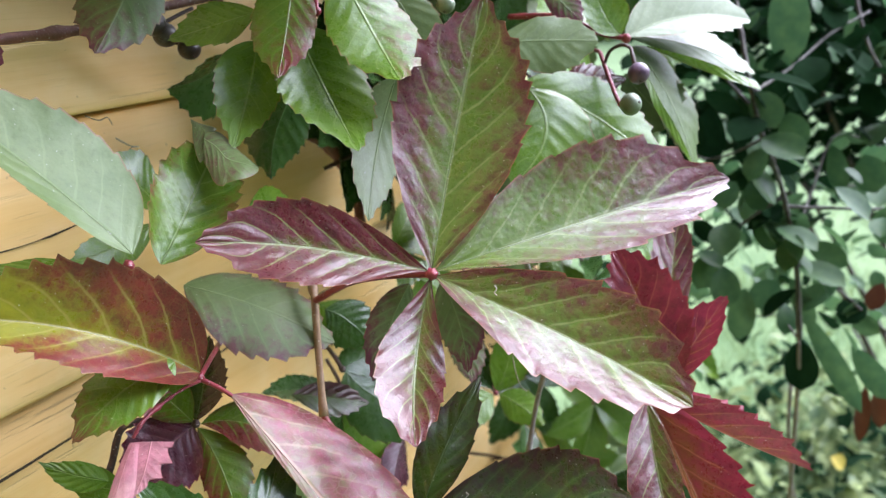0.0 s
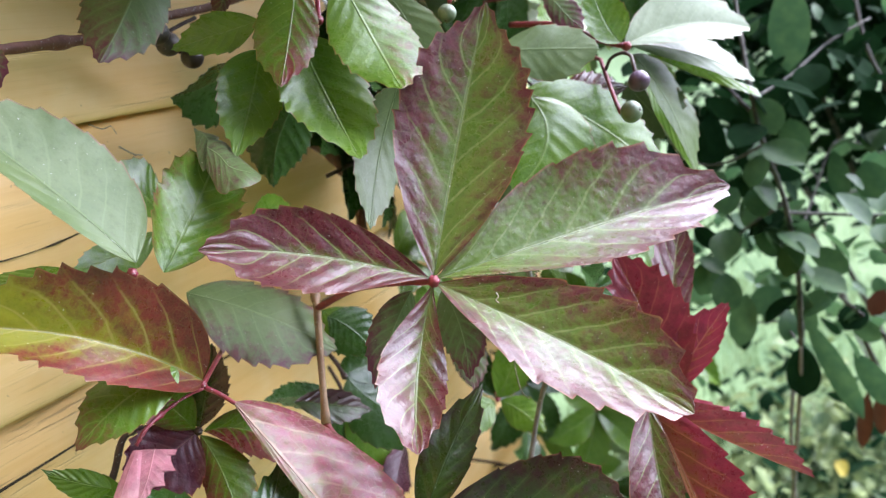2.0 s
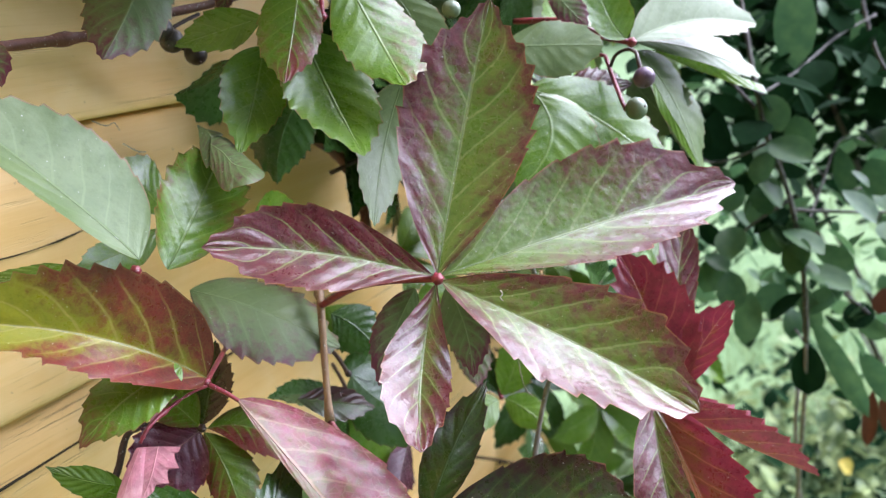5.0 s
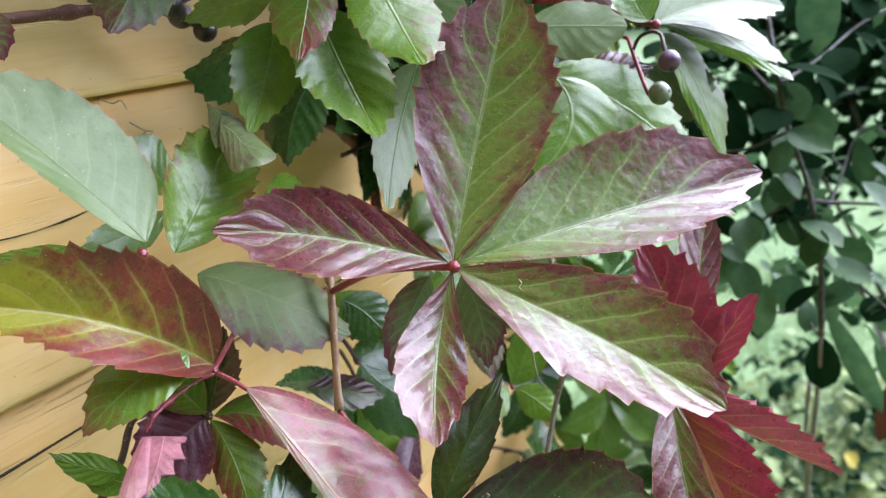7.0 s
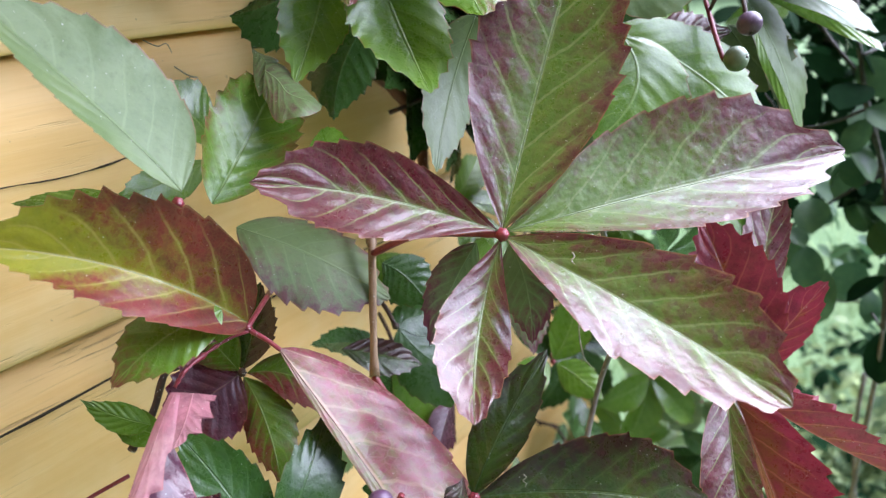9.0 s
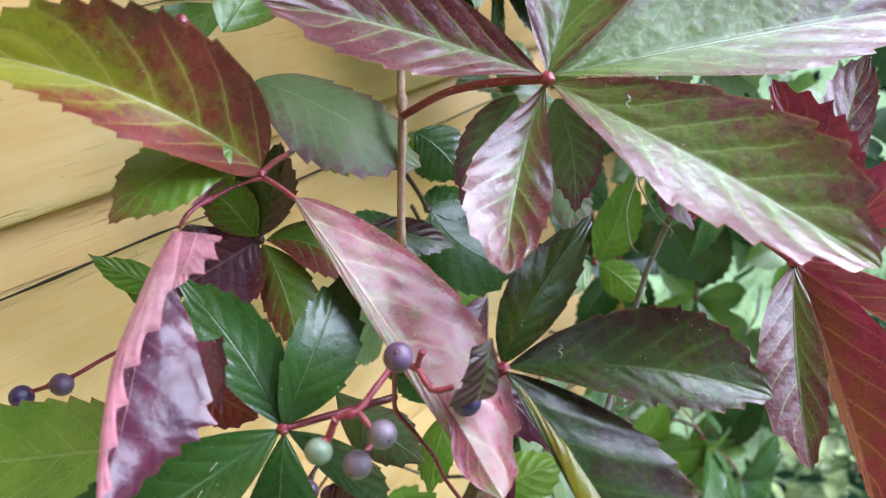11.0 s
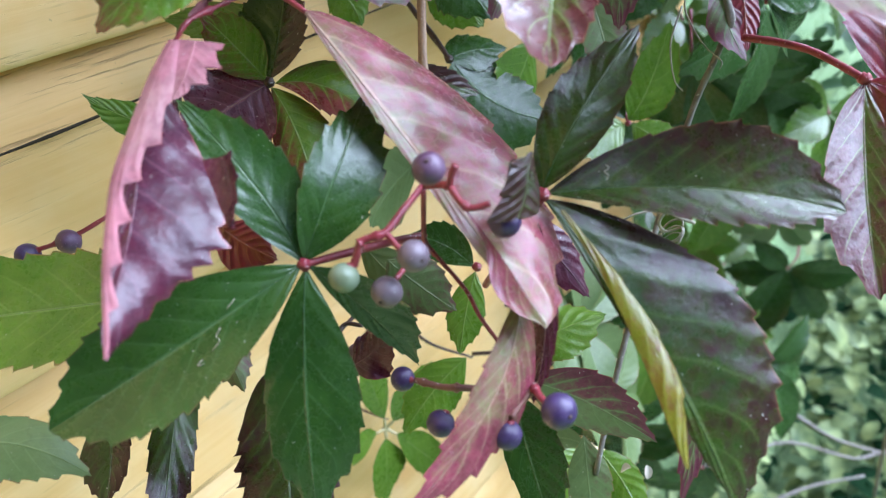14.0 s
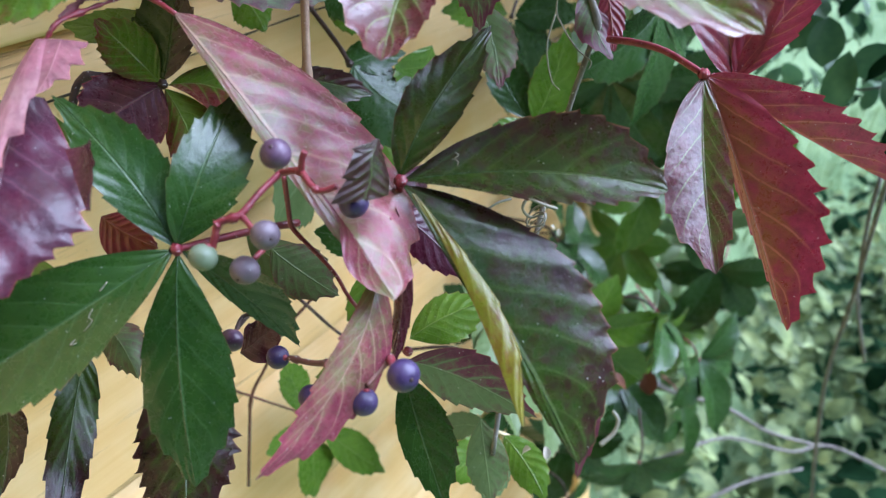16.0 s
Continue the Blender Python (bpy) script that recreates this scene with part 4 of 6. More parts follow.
U = creeper((0.0986, 0.2357, 1.4066), "cluster of fresh green creeper fingers with rusty tips", [(0.0860, 0.2537, 1.4251)], 0.0011)
leaflet(U, (0.0855, 0.2160, 1.4087), (0.0749, 0.2046, 1.4057), (0.0622, 0.1901, 1.4015), (0.0822, 0.1984, 1.3973), (0.0696, 0.2118, 1.4136), GREEN, red=(0, 0, 0, 0), seed=46, teeth=6)
leaflet(U, (0.1037, 0.2201, 1.4220), (0.1051, 0.2099, 1.4032), (0.1109, 0.1940, 1.3848), (0.0947, 0.2016, 1.4046), (0.1119, 0.2198, 1.4051), GREEN, red=(0.08, 0.4, 0.5, 0.0), seed=47, a=0.7, b=0.85, teeth=7, amp=0.04)
leaflet(U, (0.0885, 0.2100, 1.3980), (0.0871, 0.2023, 1.3803), (0.0957, 0.1806, 1.3617), (0.0828, 0.1871, 1.3815), (0.0965, 0.2100, 1.3788), GREEN, red=(0.0, 0, 0, 0), seed=48, a=0.6, b=0.9, teeth=8)
leaflet(U, (0.1027, 0.2173, 1.4005), (0.1124, 0.2168, 1.3772), (0.1349, 0.2029, 1.3565), (0.1040, 0.2004, 1.3849), (0.1256, 0.2314, 1.3746), GREEN, red=(0, 0, 0, 0.1), seed=49, a=0.55, b=0.8, teeth=7)
leaflet(U, (0.1140, 0.2326, 1.4217), (0.1269, 0.2313, 1.3980), (0.1473, 0.2169, 1.3794), (0.1233, 0.2146, 1.3924), (0.1344, 0.2477, 1.4027), GREEN, red=(0.0, 0.25, 0.15, 0.0), seed=50, a=0.7, b=0.7, teeth=7)
leaflet(U, (0.1171, 0.2591, 1.4148), (0.1285, 0.2588, 1.3960), (0.1326, 0.2520, 1.3783), (0.1208, 0.2527, 1.3926), (0.1408, 0.2650, 1.3923), PALE, red=(0.1, 0, 0, 0.1), seed=51, teeth=7)
leaflet(U, (0.1280, 0.2427, 1.3775), (0.1254, 0.2278, 1.3529), (0.1363, 0.2011, 1.3305), (0.1226, 0.2155, 1.3577), (0.1309, 0.2362, 1.3465), PALE, red=(0.0, 0, 0, 0), seed=52, a=0.55, b=0.85, teeth=8, amp=0.04)
leaflet(U, (0.0775, 0.2423, 1.3775), (0.0703, 0.2310, 1.3599), (0.0698, 0.2228, 1.3395), (0.0554, 0.2202, 1.3559), (0.0789, 0.2408, 1.3554), DEEP, red=(0, 0, 0, 0), seed=53, a=0.7, teeth=7)
leaflet(U, (0.0500, 0.2362, 1.3931), (0.0450, 0.2206, 1.3855), (0.0400, 0.2031, 1.3825), (0.0300, 0.2319, 1.3681), (0.0600, 0.2111, 1.3949), DEEP, red=(0, 0, 0, 0), seed=54, a=0.7, teeth=6)
UL = creeper((0.0573, 0.2000, 1.4285), "dusty rose and green creeper finger at the vine")
leaflet(UL, (0.0512, 0.2012, 1.4414), (0.0527, 0.1837, 1.4193), (0.0559, 0.1632, 1.3998), (0.0376, 0.1766, 1.4250), (0.0583, 0.1988, 1.4173), PALE, red=(0.05, 0.0, 0.6, 0.12), seed=55, a=0.8, b=0.9, teeth=7)
leaflet(UL, (0.0540, 0.2353, 1.4290), (0.0526, 0.2310, 1.4202), (0.0507, 0.2268, 1.4123), (0.0480, 0.2284, 1.4207), (0.0557, 0.2328, 1.4198), MAROON, red=(0.5, 0.5, 0.4, 0.3), seed=56, teeth=5)
leaflet(UL, (0.0381, 0.1275, 1.4072), (0.0444, 0.1299, 1.4032), (0.0494, 0.1297, 1.3948), (0.0419, 0.1264, 1.3986), (0.0501, 0.1346, 1.4059), PALE, red=(0.5, 0.2, 0.6, 0.3), seed=57, teeth=5)

V = creeper((0.1525, 0.3008, 1.3765), "broad green creeper leaf behind the maroon one", [(0.1389, 0.3001, 1.3645), (0.1171, 0.3125, 1.3354)], 0.0011)
leaflet(V, (0.1497, 0.2965, 1.3857), (0.1693, 0.3044, 1.3843), (0.1896, 0.3112, 1.3823), (0.1736, 0.2950, 1.3723), (0.1665, 0.3143, 1.3952), PALE, red=(0, 0, 0, 0), seed=58, a=0.6, b=0.6, teeth=5, amp=0.04)
leaflet(V, (0.1556, 0.3048, 1.3658), (0.1846, 0.3162, 1.3489), (0.2144, 0.3209, 1.3231), (0.1780, 0.2956, 1.3383), (0.1922, 0.3312, 1.3593), GREEN, red=(0, 0, 0, 0), seed=59, a=0.7, b=0.8, teeth=9)
leaflet(V, (0.1615, 0.2990, 1.3638), (0.1712, 0.2903, 1.3449), (0.1629, 0.2695, 1.3270), (0.1578, 0.2817, 1.3505), (0.1890, 0.3035, 1.3409), GREEN, red=(0, 0, 0, 0), seed=60, a=0.6, b=0.7, teeth=7)
leaflet(V, (0.1614, 0.3317, 1.3619), (0.1745, 0.3392, 1.3604), (0.1909, 0.3496, 1.3610), (0.1768, 0.3317, 1.3533), (0.1732, 0.3484, 1.3702), MAROON, red=(0.9, 0.9, 0.2, 0.2), seed=61, teeth=6)
leaflet(V, (0.1851, 0.3650, 1.3621), (0.1987, 0.3613, 1.3466), (0.2129, 0.3595, 1.3354), (0.1961, 0.3493, 1.3361), (0.2035, 0.3766, 1.3626), PALE, red=(0, 0, 0, 0), seed=62, teeth=7)

W = creeper((0.1935, 0.3403, 1.3806), "whitish sky-reflecting creeper leaf on a red stalk", [(0.1808, 0.3399, 1.3842), (0.1603, 0.3430, 1.3930), (0.1322, 0.3451, 1.3954)], 0.0013)
leaflet(W, (0.1930, 0.3402, 1.3812), (0.2138, 0.3737, 1.3866), (0.2385, 0.4055, 1.3810), (0.2149, 0.3559, 1.3803), (0.2072, 0.3789, 1.4041), PALE, red=(0, 0, 0, 0), seed=63, a=0.8, b=0.7, teeth=7, amp=0.08)
leaflet(W, (0.1918, 0.3473, 1.3815), (0.2175, 0.3770, 1.3718), (0.2418, 0.4042, 1.3545), (0.2182, 0.3682, 1.3672), (0.2152, 0.4085, 1.3836), PALE, red=(0, 0, 0, 0), seed=64, a=0.75, b=0.75, teeth=8, amp=0.07)
ragged(W, [(0.2000, 0.3526, 1.3758), (0.2205, 0.3671, 1.3669), (0.2335, 0.3832, 1.3584), (0.2434, 0.3990, 1.3511)],
       [(0.1997, 0.3535, 1.3752), (0.2190, 0.3683, 1.3628), (0.2339, 0.3816, 1.3538), (0.2457, 0.3986, 1.3465)], GREEN, "yellow-green underside of the margin", tint=0.0, rib=0.03, teeth=(0, 3), amp=0.1, seed=641)
leaflet(W, (0.1936, 0.3500, 1.3759), (0.2085, 0.3583, 1.3505), (0.2212, 0.3591, 1.3154), (0.2058, 0.3470, 1.3480), (0.2148, 0.3853, 1.3491), PALE, red=(0, 0, 0, 0), seed=65, a=0.8, b=0.7, teeth=9, amp=0.05)
ragged(W, [(0.1999, 0.3468, 1.3637), (0.2043, 0.3444, 1.3500), (0.2110, 0.3492, 1.3355), (0.2212, 0.3567, 1.3156)],
       [(0.2001, 0.3483, 1.3641), (0.2076, 0.3486, 1.3493), (0.2143, 0.3534, 1.3346), (0.2214, 0.3580, 1.3153)], GREEN, "yellow-green underside of the margin", tint=0.0, rib=0.97, teeth=(3, 0), amp=0.1, seed=651)
leaflet(W, (0.1912, 0.3395, 1.3824), (0.1811, 0.3443, 1.3949), (0.1722, 0.3526, 1.4148), (0.1732, 0.3388, 1.3934), (0.1901, 0.3509, 1.3976), GREEN, red=(0, 0, 0, 0), seed=66, a=0.7, teeth=5)
leaflet(W, (0.1579, 0.3301, 1.4116), (0.1667, 0.3309, 1.3994), (0.1775, 0.3279, 1.3903), (0.1624, 0.3270, 1.3962), (0.1708, 0.3352, 1.4038), PALE, red=(0.4, 0.3, 0.5, 0.3), seed=67, teeth=5)

# ---- leaves low on the wall ----
G = creeper((0.1000, 0.0921, 1.2214), "green creeper leaf with a gnawed edge")
leaflet(G, (0.0914, 0.0959, 1.2163), (0.0621, 0.0726, 1.2136), (0.0316, 0.0458, 1.2119), (0.0727, 0.0632, 1.2038), (0.0506, 0.0825, 1.2230), GREEN, red=(0, 0, 0, 0), seed=68, a=0.75, b=0.75, teeth=8, amp=0.1, wave=0.1)
leaflet(G, (0.0590, 0.0305, 1.1897), (0.0742, 0.0449, 1.1898), (0.0932, 0.0545, 1.1802), (0.0806, 0.0388, 1.1850), (0.0697, 0.0511, 1.1928), PALE, red=(0, 0, 0, 0.1), seed=69, a=0.8, teeth=6)
leaflet(G, (0.0556, 0.0743, 1.1698), (0.0679, 0.0671, 1.1615), (0.0791, 0.0556, 1.1529), (0.0596, 0.0609, 1.1624), (0.0754, 0.0700, 1.1632), DUSK, red=(0.2, 0.6, 0.2, 0.2), seed=70, teeth=6)
leaflet(G, (0.0652, 0.1003, 1.1730), (0.0750, 0.0848, 1.1591), (0.0956, 0.0598, 1.1375), (0.0729, 0.0778, 1.1601), (0.0809, 0.0883, 1.1537), DUSK, red=(0.1, 0.1, 0.9, 0.2), seed=71, a=0.6, b=0.6, teeth=7, wave=0.3, amp=0.1)
leaflet(G, (0.0851, 0.1192, 1.1647), (0.1052, 0.1054, 1.1480), (0.1225, 0.0883, 1.1338), (0.0940, 0.0940, 1.1492), (0.1199, 0.1151, 1.1449), DUSK, red=(0.45, 0.4, 0.2, 0.2), seed=72, a=0.6, b=0.6, teeth=8, wave=0.1, amp=0.1)
leaflet(G, (0.0795, 0.1056, 1.1876), (0.0872, 0.1052, 1.1832), (0.0980, 0.1021, 1.1757), (0.0870, 0.0982, 1.1784), (0.0902, 0.1120, 1.1846), PALE, red=(0.2, 0.3, 0, 0.2), seed=73, a=0.6, teeth=6, wave=0.2, curl=(0.4, 0.4))
leaflet(G, (0.0596, 0.1228, 1.2495), (0.0507, 0.1140, 1.2566), (0.0450, 0.1083, 1.2639), (0.0504, 0.1102, 1.2526), (0.0500, 0.1185, 1.2590), GREEN, red=(0, 0, 0, 0), seed=74, teeth=4, amp=0.01, a=0.6, b=1.6)
leaflet(G, (0.0630, 0.1269, 1.2430), (0.0554, 0.1206, 1.2479), (0.0484, 0.1171, 1.2553), (0.0541, 0.1159, 1.2436), (0.0559, 0.1250, 1.2526), GREEN, red=(0, 0, 0, 0), seed=75, teeth=4, amp=0.02)
leaflet(G, (0.1015, 0.1086, 1.2355), (0.1077, 0.1105, 1.2309), (0.1164, 0.1145, 1.2259), (0.1067, 0.1047, 1.2251), (0.1086, 0.1151, 1.2353), RED, RIB_ROSE, red=(0.5, 0.5, 0, 0.2), seed=76, teeth=5)
leaflet(G, (0.1217, 0.1265, 1.1797), (0.1272, 0.1317, 1.1844), (0.1316, 0.1382, 1.1898), (0.1330, 0.1276, 1.1791), (0.1198, 0.1339, 1.1870), PURPLE, red=(0.8, 0.8, 0, 0.2), seed=77, teeth=5, wave=0.2)
leaflet(G, (0.1282, 0.1438, 1.2133), (0.1352, 0.1474, 1.2049), (0.1462, 0.1523, 1.1959), (0.1339, 0.1401, 1.2010), (0.1363, 0.1551, 1.2095), PALE, red=(0.2, 0.2, 0.1, 0.2), seed=78, teeth=5)
leaflet(G, (0.1151, 0.1450, 1.2159), (0.1301, 0.1478, 1.2024), (0.1415, 0.1562, 1.1996), (0.1293, 0.1422, 1.1966), (0.1303, 0.1541, 1.2097), PALE, red=(0.0, 0.0, 0.1, 0.2), seed=79, teeth=6)

LG = creeper((0.0300, 0.2092, 1.0206), "small bright green five-fingered creeper leaf on the boards")
leaflet(LG, (0.0350, 0.2058, 1.0348), (0.0410, 0.1977, 1.0666), (0.0400, 0.1957, 1.0875), (0.0380, 0.1901, 1.0674), (0.0410, 0.2079, 1.0625), GREEN, red=(0, 0, 0, 0), seed=80, teeth=6, amp=0.05)
leaflet(LG, (0.0360, 0.2112, 1.0288), (0.0460, 0.2255, 1.0462), (0.0500, 0.2458, 1.0552), (0.0430, 0.2184, 1.0611), (0.0460, 0.2361, 1.0263), GREEN, red=(0, 0, 0, 0), seed=81, teeth=6, amp=0.05)
leaflet(LG, (0.0340, 0.1995, 1.0283), (0.0400, 0.1821, 1.0383), (0.0400, 0.1697, 1.0399), (0.0370, 0.1870, 1.0243), (0.0400, 0.1790, 1.0482), GREEN, red=(0, 0, 0, 0), seed=82, teeth=6, amp=0.05)
leaflet(LG, (0.0340, 0.2052, 1.0188), (0.0400, 0.1967, 1.0045), (0.0400, 0.1927, 0.9808), (0.0370, 0.2109, 0.9887), (0.0400, 0.1854, 1.0157), GREEN, red=(0, 0, 0, 0), seed=83, teeth=6, amp=0.05)
leaflet(LG, (0.0370, 0.2112, 1.0190), (0.0440, 0.2245, 0.9930), (0.0450, 0.2462, 0.9526), (0.0410, 0.2381, 0.9920), (0.0440, 0.2141, 0.9900), GREEN, red=(0, 0, 0, 0), seed=84, teeth=6, amp=0.05)
for end in ((0.0350, 0.2058, 1.0348), (0.0360, 0.2112, 1.0288), (0.0340, 0.1995, 1.0283), (0.0340, 0.2052, 1.0188), (0.0370, 0.2112, 1.0190)):
    stalk("petiolule", [(0.0320, 0.2077, 1.0233), end], 0.0011, 0.0008, CREAM, LG)

# ---- green leaves deeper in, along the wall ----
Q = creeper((0.1127, 0.3311, 1.1820), "soft green creeper leaf in the shade", [(0.1024, 0.3429, 1.1886), (0.0912, 0.3540, 1.1953)], 0.0009)
leaflet(Q, (0.1124, 0.3316, 1.1830), (0.1178, 0.3422, 1.1993), (0.1188, 0.3579, 1.2265), (0.1084, 0.3373, 1.2039), (0.1282, 0.3519, 1.1993), GREEN, red=(0, 0, 0, 0), seed=85, teeth=6)
leaflet(Q, (0.1143, 0.3318, 1.1811), (0.1274, 0.3319, 1.1762), (0.1435, 0.3309, 1.1665), (0.1254, 0.3245, 1.1695), (0.1309, 0.3397, 1.1816), GREEN, red=(0, 0, 0, 0), seed=86, teeth=6)
leaflet(Q, (0.1116, 0.3296, 1.1814), (0.1075, 0.3163, 1.1797), (0.1022, 0.2982, 1.1737), (0.1142, 0.3160, 1.1720), (0.1017, 0.3177, 1.1880), GREEN, red=(0, 0, 0, 0), seed=87, teeth=6)
leaflet(Q, (0.1108, 0.3309, 1.1839), (0.0973, 0.3323, 1.2007), (0.0856, 0.3362, 1.2185), (0.0909, 0.3249, 1.1991), (0.1039, 0.3417, 1.2047), DEEP, red=(0, 0, 0, 0), seed=88, teeth=6)
Q2 = creeper((0.0738, 0.2437, 1.2363), "deep green creeper leaf in the shade", [(0.0587, 0.2513, 1.2431), (0.0334, 0.2577, 1.2600), (0.0131, 0.2640, 1.2709)], 0.0010, BARK)
leaflet(Q2, (0.0752, 0.2441, 1.2351), (0.0934, 0.2479, 1.2193), (0.1128, 0.2592, 1.2112), (0.0954, 0.2322, 1.2079), (0.0937, 0.2625, 1.2269), DEEP, red=(0, 0, 0, 0), seed=89, a=0.7, b=0.7, teeth=7)
leaflet(Q2, (0.0733, 0.2422, 1.2350), (0.0761, 0.2544, 1.2369), (0.0850, 0.2691, 1.2349), (0.0834, 0.2484, 1.2312), (0.0699, 0.2610, 1.2421), DEEP, red=(0, 0, 0, 0), seed=90, teeth=6)
leaflet(Q2, (0.0762, 0.2042, 1.2439), (0.0890, 0.2152, 1.2389), (0.1021, 0.2267, 1.2322), (0.0938, 0.2074, 1.2357), (0.0839, 0.2234, 1.2428), DUSK, red=(0.3, 0.9, 0.1, 0.2), seed=91, teeth=6)
leaflet(Q2, (0.0569, 0.2532, 1.2666), (0.0687, 0.2566, 1.2574), (0.0811, 0.2588, 1.2462), (0.0633, 0.2472, 1.2522), (0.0746, 0.2648, 1.2606), GREEN, red=(0, 0, 0, 0), seed=92, teeth=6)
leaflet(Q2, (0.0264, 0.2261, 1.2683), (0.0348, 0.2282, 1.2614), (0.0426, 0.2269, 1.2511), (0.0322, 0.2211, 1.2558), (0.0406, 0.2346, 1.2627), GREEN, red=(0, 0, 0, 0), seed=93, teeth=6)
leaflet(Q2, (0.1153, 0.2834, 1.2568), (0.1252, 0.2788, 1.2411), (0.1356, 0.2673, 1.2258), (0.1209, 0.2715, 1.2403), (0.1319, 0.2862, 1.2434), PALE, red=(0.1, 0.1, 0.5, 0.2), seed=94, teeth=8)
Q3 = creeper((0.1504, 0.1761, 1.1568), "green creeper leaf low behind the berries")
leaflet(Q3, (0.1519, 0.1764, 1.1632), (0.1594, 0.1895, 1.1679), (0.1698, 0.2044, 1.1700), (0.1658, 0.1835, 1.1615), (0.1524, 0.1959, 1.1716), GREEN, red=(0.1, 0, 0, 0), seed=95, teeth=6)
leaflet(Q3, (0.1640, 0.1609, 1.1695), (0.1789, 0.1720, 1.1603), (0.2005, 0.1844, 1.1423), (0.1771, 0.1696, 1.1479), (0.1809, 0.1739, 1.1720), PALE, red=(0.1, 0.7, 0.1, 0.2), seed=96, teeth=7)
leaflet(Q3, (0.1535, 0.1693, 1.1529), (0.1634, 0.1634, 1.1316), (0.1792, 0.1548, 1.1087), (0.1554, 0.1587, 1.1341), (0.1739, 0.1690, 1.1354), DEEP, red=(0.0, 0.2, 0, 0), seed=97, teeth=6)
leaflet(Q3, (0.1509, 0.1788, 1.2143), (0.1591, 0.1852, 1.2045), (0.1713, 0.1893, 1.1875), (0.1592, 0.1781, 1.1994), (0.1608, 0.1929, 1.2065), PURPLE, red=(0.8, 0.8, 0, 0.2), seed=98, teeth=6)
leaflet(Q3, (0.1671, 0.1954, 1.1145), (0.1738, 0.1881, 1.0987), (0.1799, 0.1819, 1.0848), (0.1673, 0.1833, 1.0993), (0.1806, 0.1947, 1.0998), PALE, red=(0.0, 0.2, 0, 0), seed=99, teeth=6)
leaflet(Q3, (0.1951, 0.2475, 1.1312), (0.1988, 0.2312, 1.1073), (0.2022, 0.2131, 1.0815), (0.1940, 0.2276, 1.1078), (0.2027, 0.2373, 1.1108), PALE, red=(0.5, 0.6, 0.3, 0.3), seed=100, teeth=5)
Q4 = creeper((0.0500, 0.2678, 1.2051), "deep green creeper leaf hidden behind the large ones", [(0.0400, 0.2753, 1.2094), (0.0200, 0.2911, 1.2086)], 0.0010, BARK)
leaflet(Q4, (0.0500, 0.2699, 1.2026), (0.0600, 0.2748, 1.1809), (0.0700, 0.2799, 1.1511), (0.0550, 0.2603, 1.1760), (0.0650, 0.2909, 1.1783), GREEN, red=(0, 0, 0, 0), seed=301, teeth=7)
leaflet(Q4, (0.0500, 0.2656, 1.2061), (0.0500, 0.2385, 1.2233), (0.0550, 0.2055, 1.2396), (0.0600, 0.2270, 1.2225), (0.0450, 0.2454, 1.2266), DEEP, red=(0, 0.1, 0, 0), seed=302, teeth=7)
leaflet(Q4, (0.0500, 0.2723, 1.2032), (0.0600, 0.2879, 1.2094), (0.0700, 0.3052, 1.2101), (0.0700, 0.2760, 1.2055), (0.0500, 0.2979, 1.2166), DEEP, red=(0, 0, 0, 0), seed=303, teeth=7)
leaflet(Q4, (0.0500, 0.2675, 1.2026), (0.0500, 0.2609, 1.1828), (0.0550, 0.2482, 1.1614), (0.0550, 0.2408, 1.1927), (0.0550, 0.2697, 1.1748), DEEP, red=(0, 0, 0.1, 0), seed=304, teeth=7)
Q5 = creeper((0.0600, 0.2350, 1.1907), "grey-green creeper leaf in the shade of the rosy one")
leaflet(Q5, (0.0600, 0.2350, 1.1907), (0.0650, 0.2097, 1.1900), (0.0700, 0.1891, 1.1825), (0.0600, 0.2120, 1.1690), (0.0650, 0.1991, 1.2049), PALE, red=(0, 0, 0, 0), seed=305, teeth=7)
leaflet(Q5, (0.0700, 0.2914, 1.1670), (0.0750, 0.2748, 1.1612), (0.0800, 0.2590, 1.1507), (0.0700, 0.2666, 1.1639), (0.0750, 0.2900, 1.1492), PURPLE, red=(0.5, 0.5, 0.2, 0.2), seed=306, teeth=5)
leaflet(Q5, (0.0900, 0.2815, 1.2352), (0.0900, 0.2703, 1.2213), (0.0900, 0.2565, 1.2073), (0.0900, 0.2558, 1.2303), (0.0900, 0.2856, 1.2117), GREEN, red=(0, 0, 0, 0), seed=307, teeth=6)
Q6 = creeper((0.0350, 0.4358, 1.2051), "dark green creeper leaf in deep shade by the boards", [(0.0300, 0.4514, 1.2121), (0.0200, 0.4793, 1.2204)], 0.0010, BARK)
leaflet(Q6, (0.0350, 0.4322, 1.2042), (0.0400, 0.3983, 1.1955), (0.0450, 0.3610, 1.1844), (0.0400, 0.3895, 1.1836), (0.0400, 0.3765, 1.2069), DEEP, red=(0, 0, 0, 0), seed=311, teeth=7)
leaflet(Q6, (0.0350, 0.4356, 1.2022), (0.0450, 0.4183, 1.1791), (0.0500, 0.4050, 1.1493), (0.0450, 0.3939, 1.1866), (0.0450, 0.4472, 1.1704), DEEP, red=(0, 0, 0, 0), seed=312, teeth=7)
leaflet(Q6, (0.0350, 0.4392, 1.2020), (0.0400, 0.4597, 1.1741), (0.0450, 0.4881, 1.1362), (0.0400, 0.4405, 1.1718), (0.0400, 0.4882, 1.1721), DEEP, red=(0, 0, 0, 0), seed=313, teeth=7)
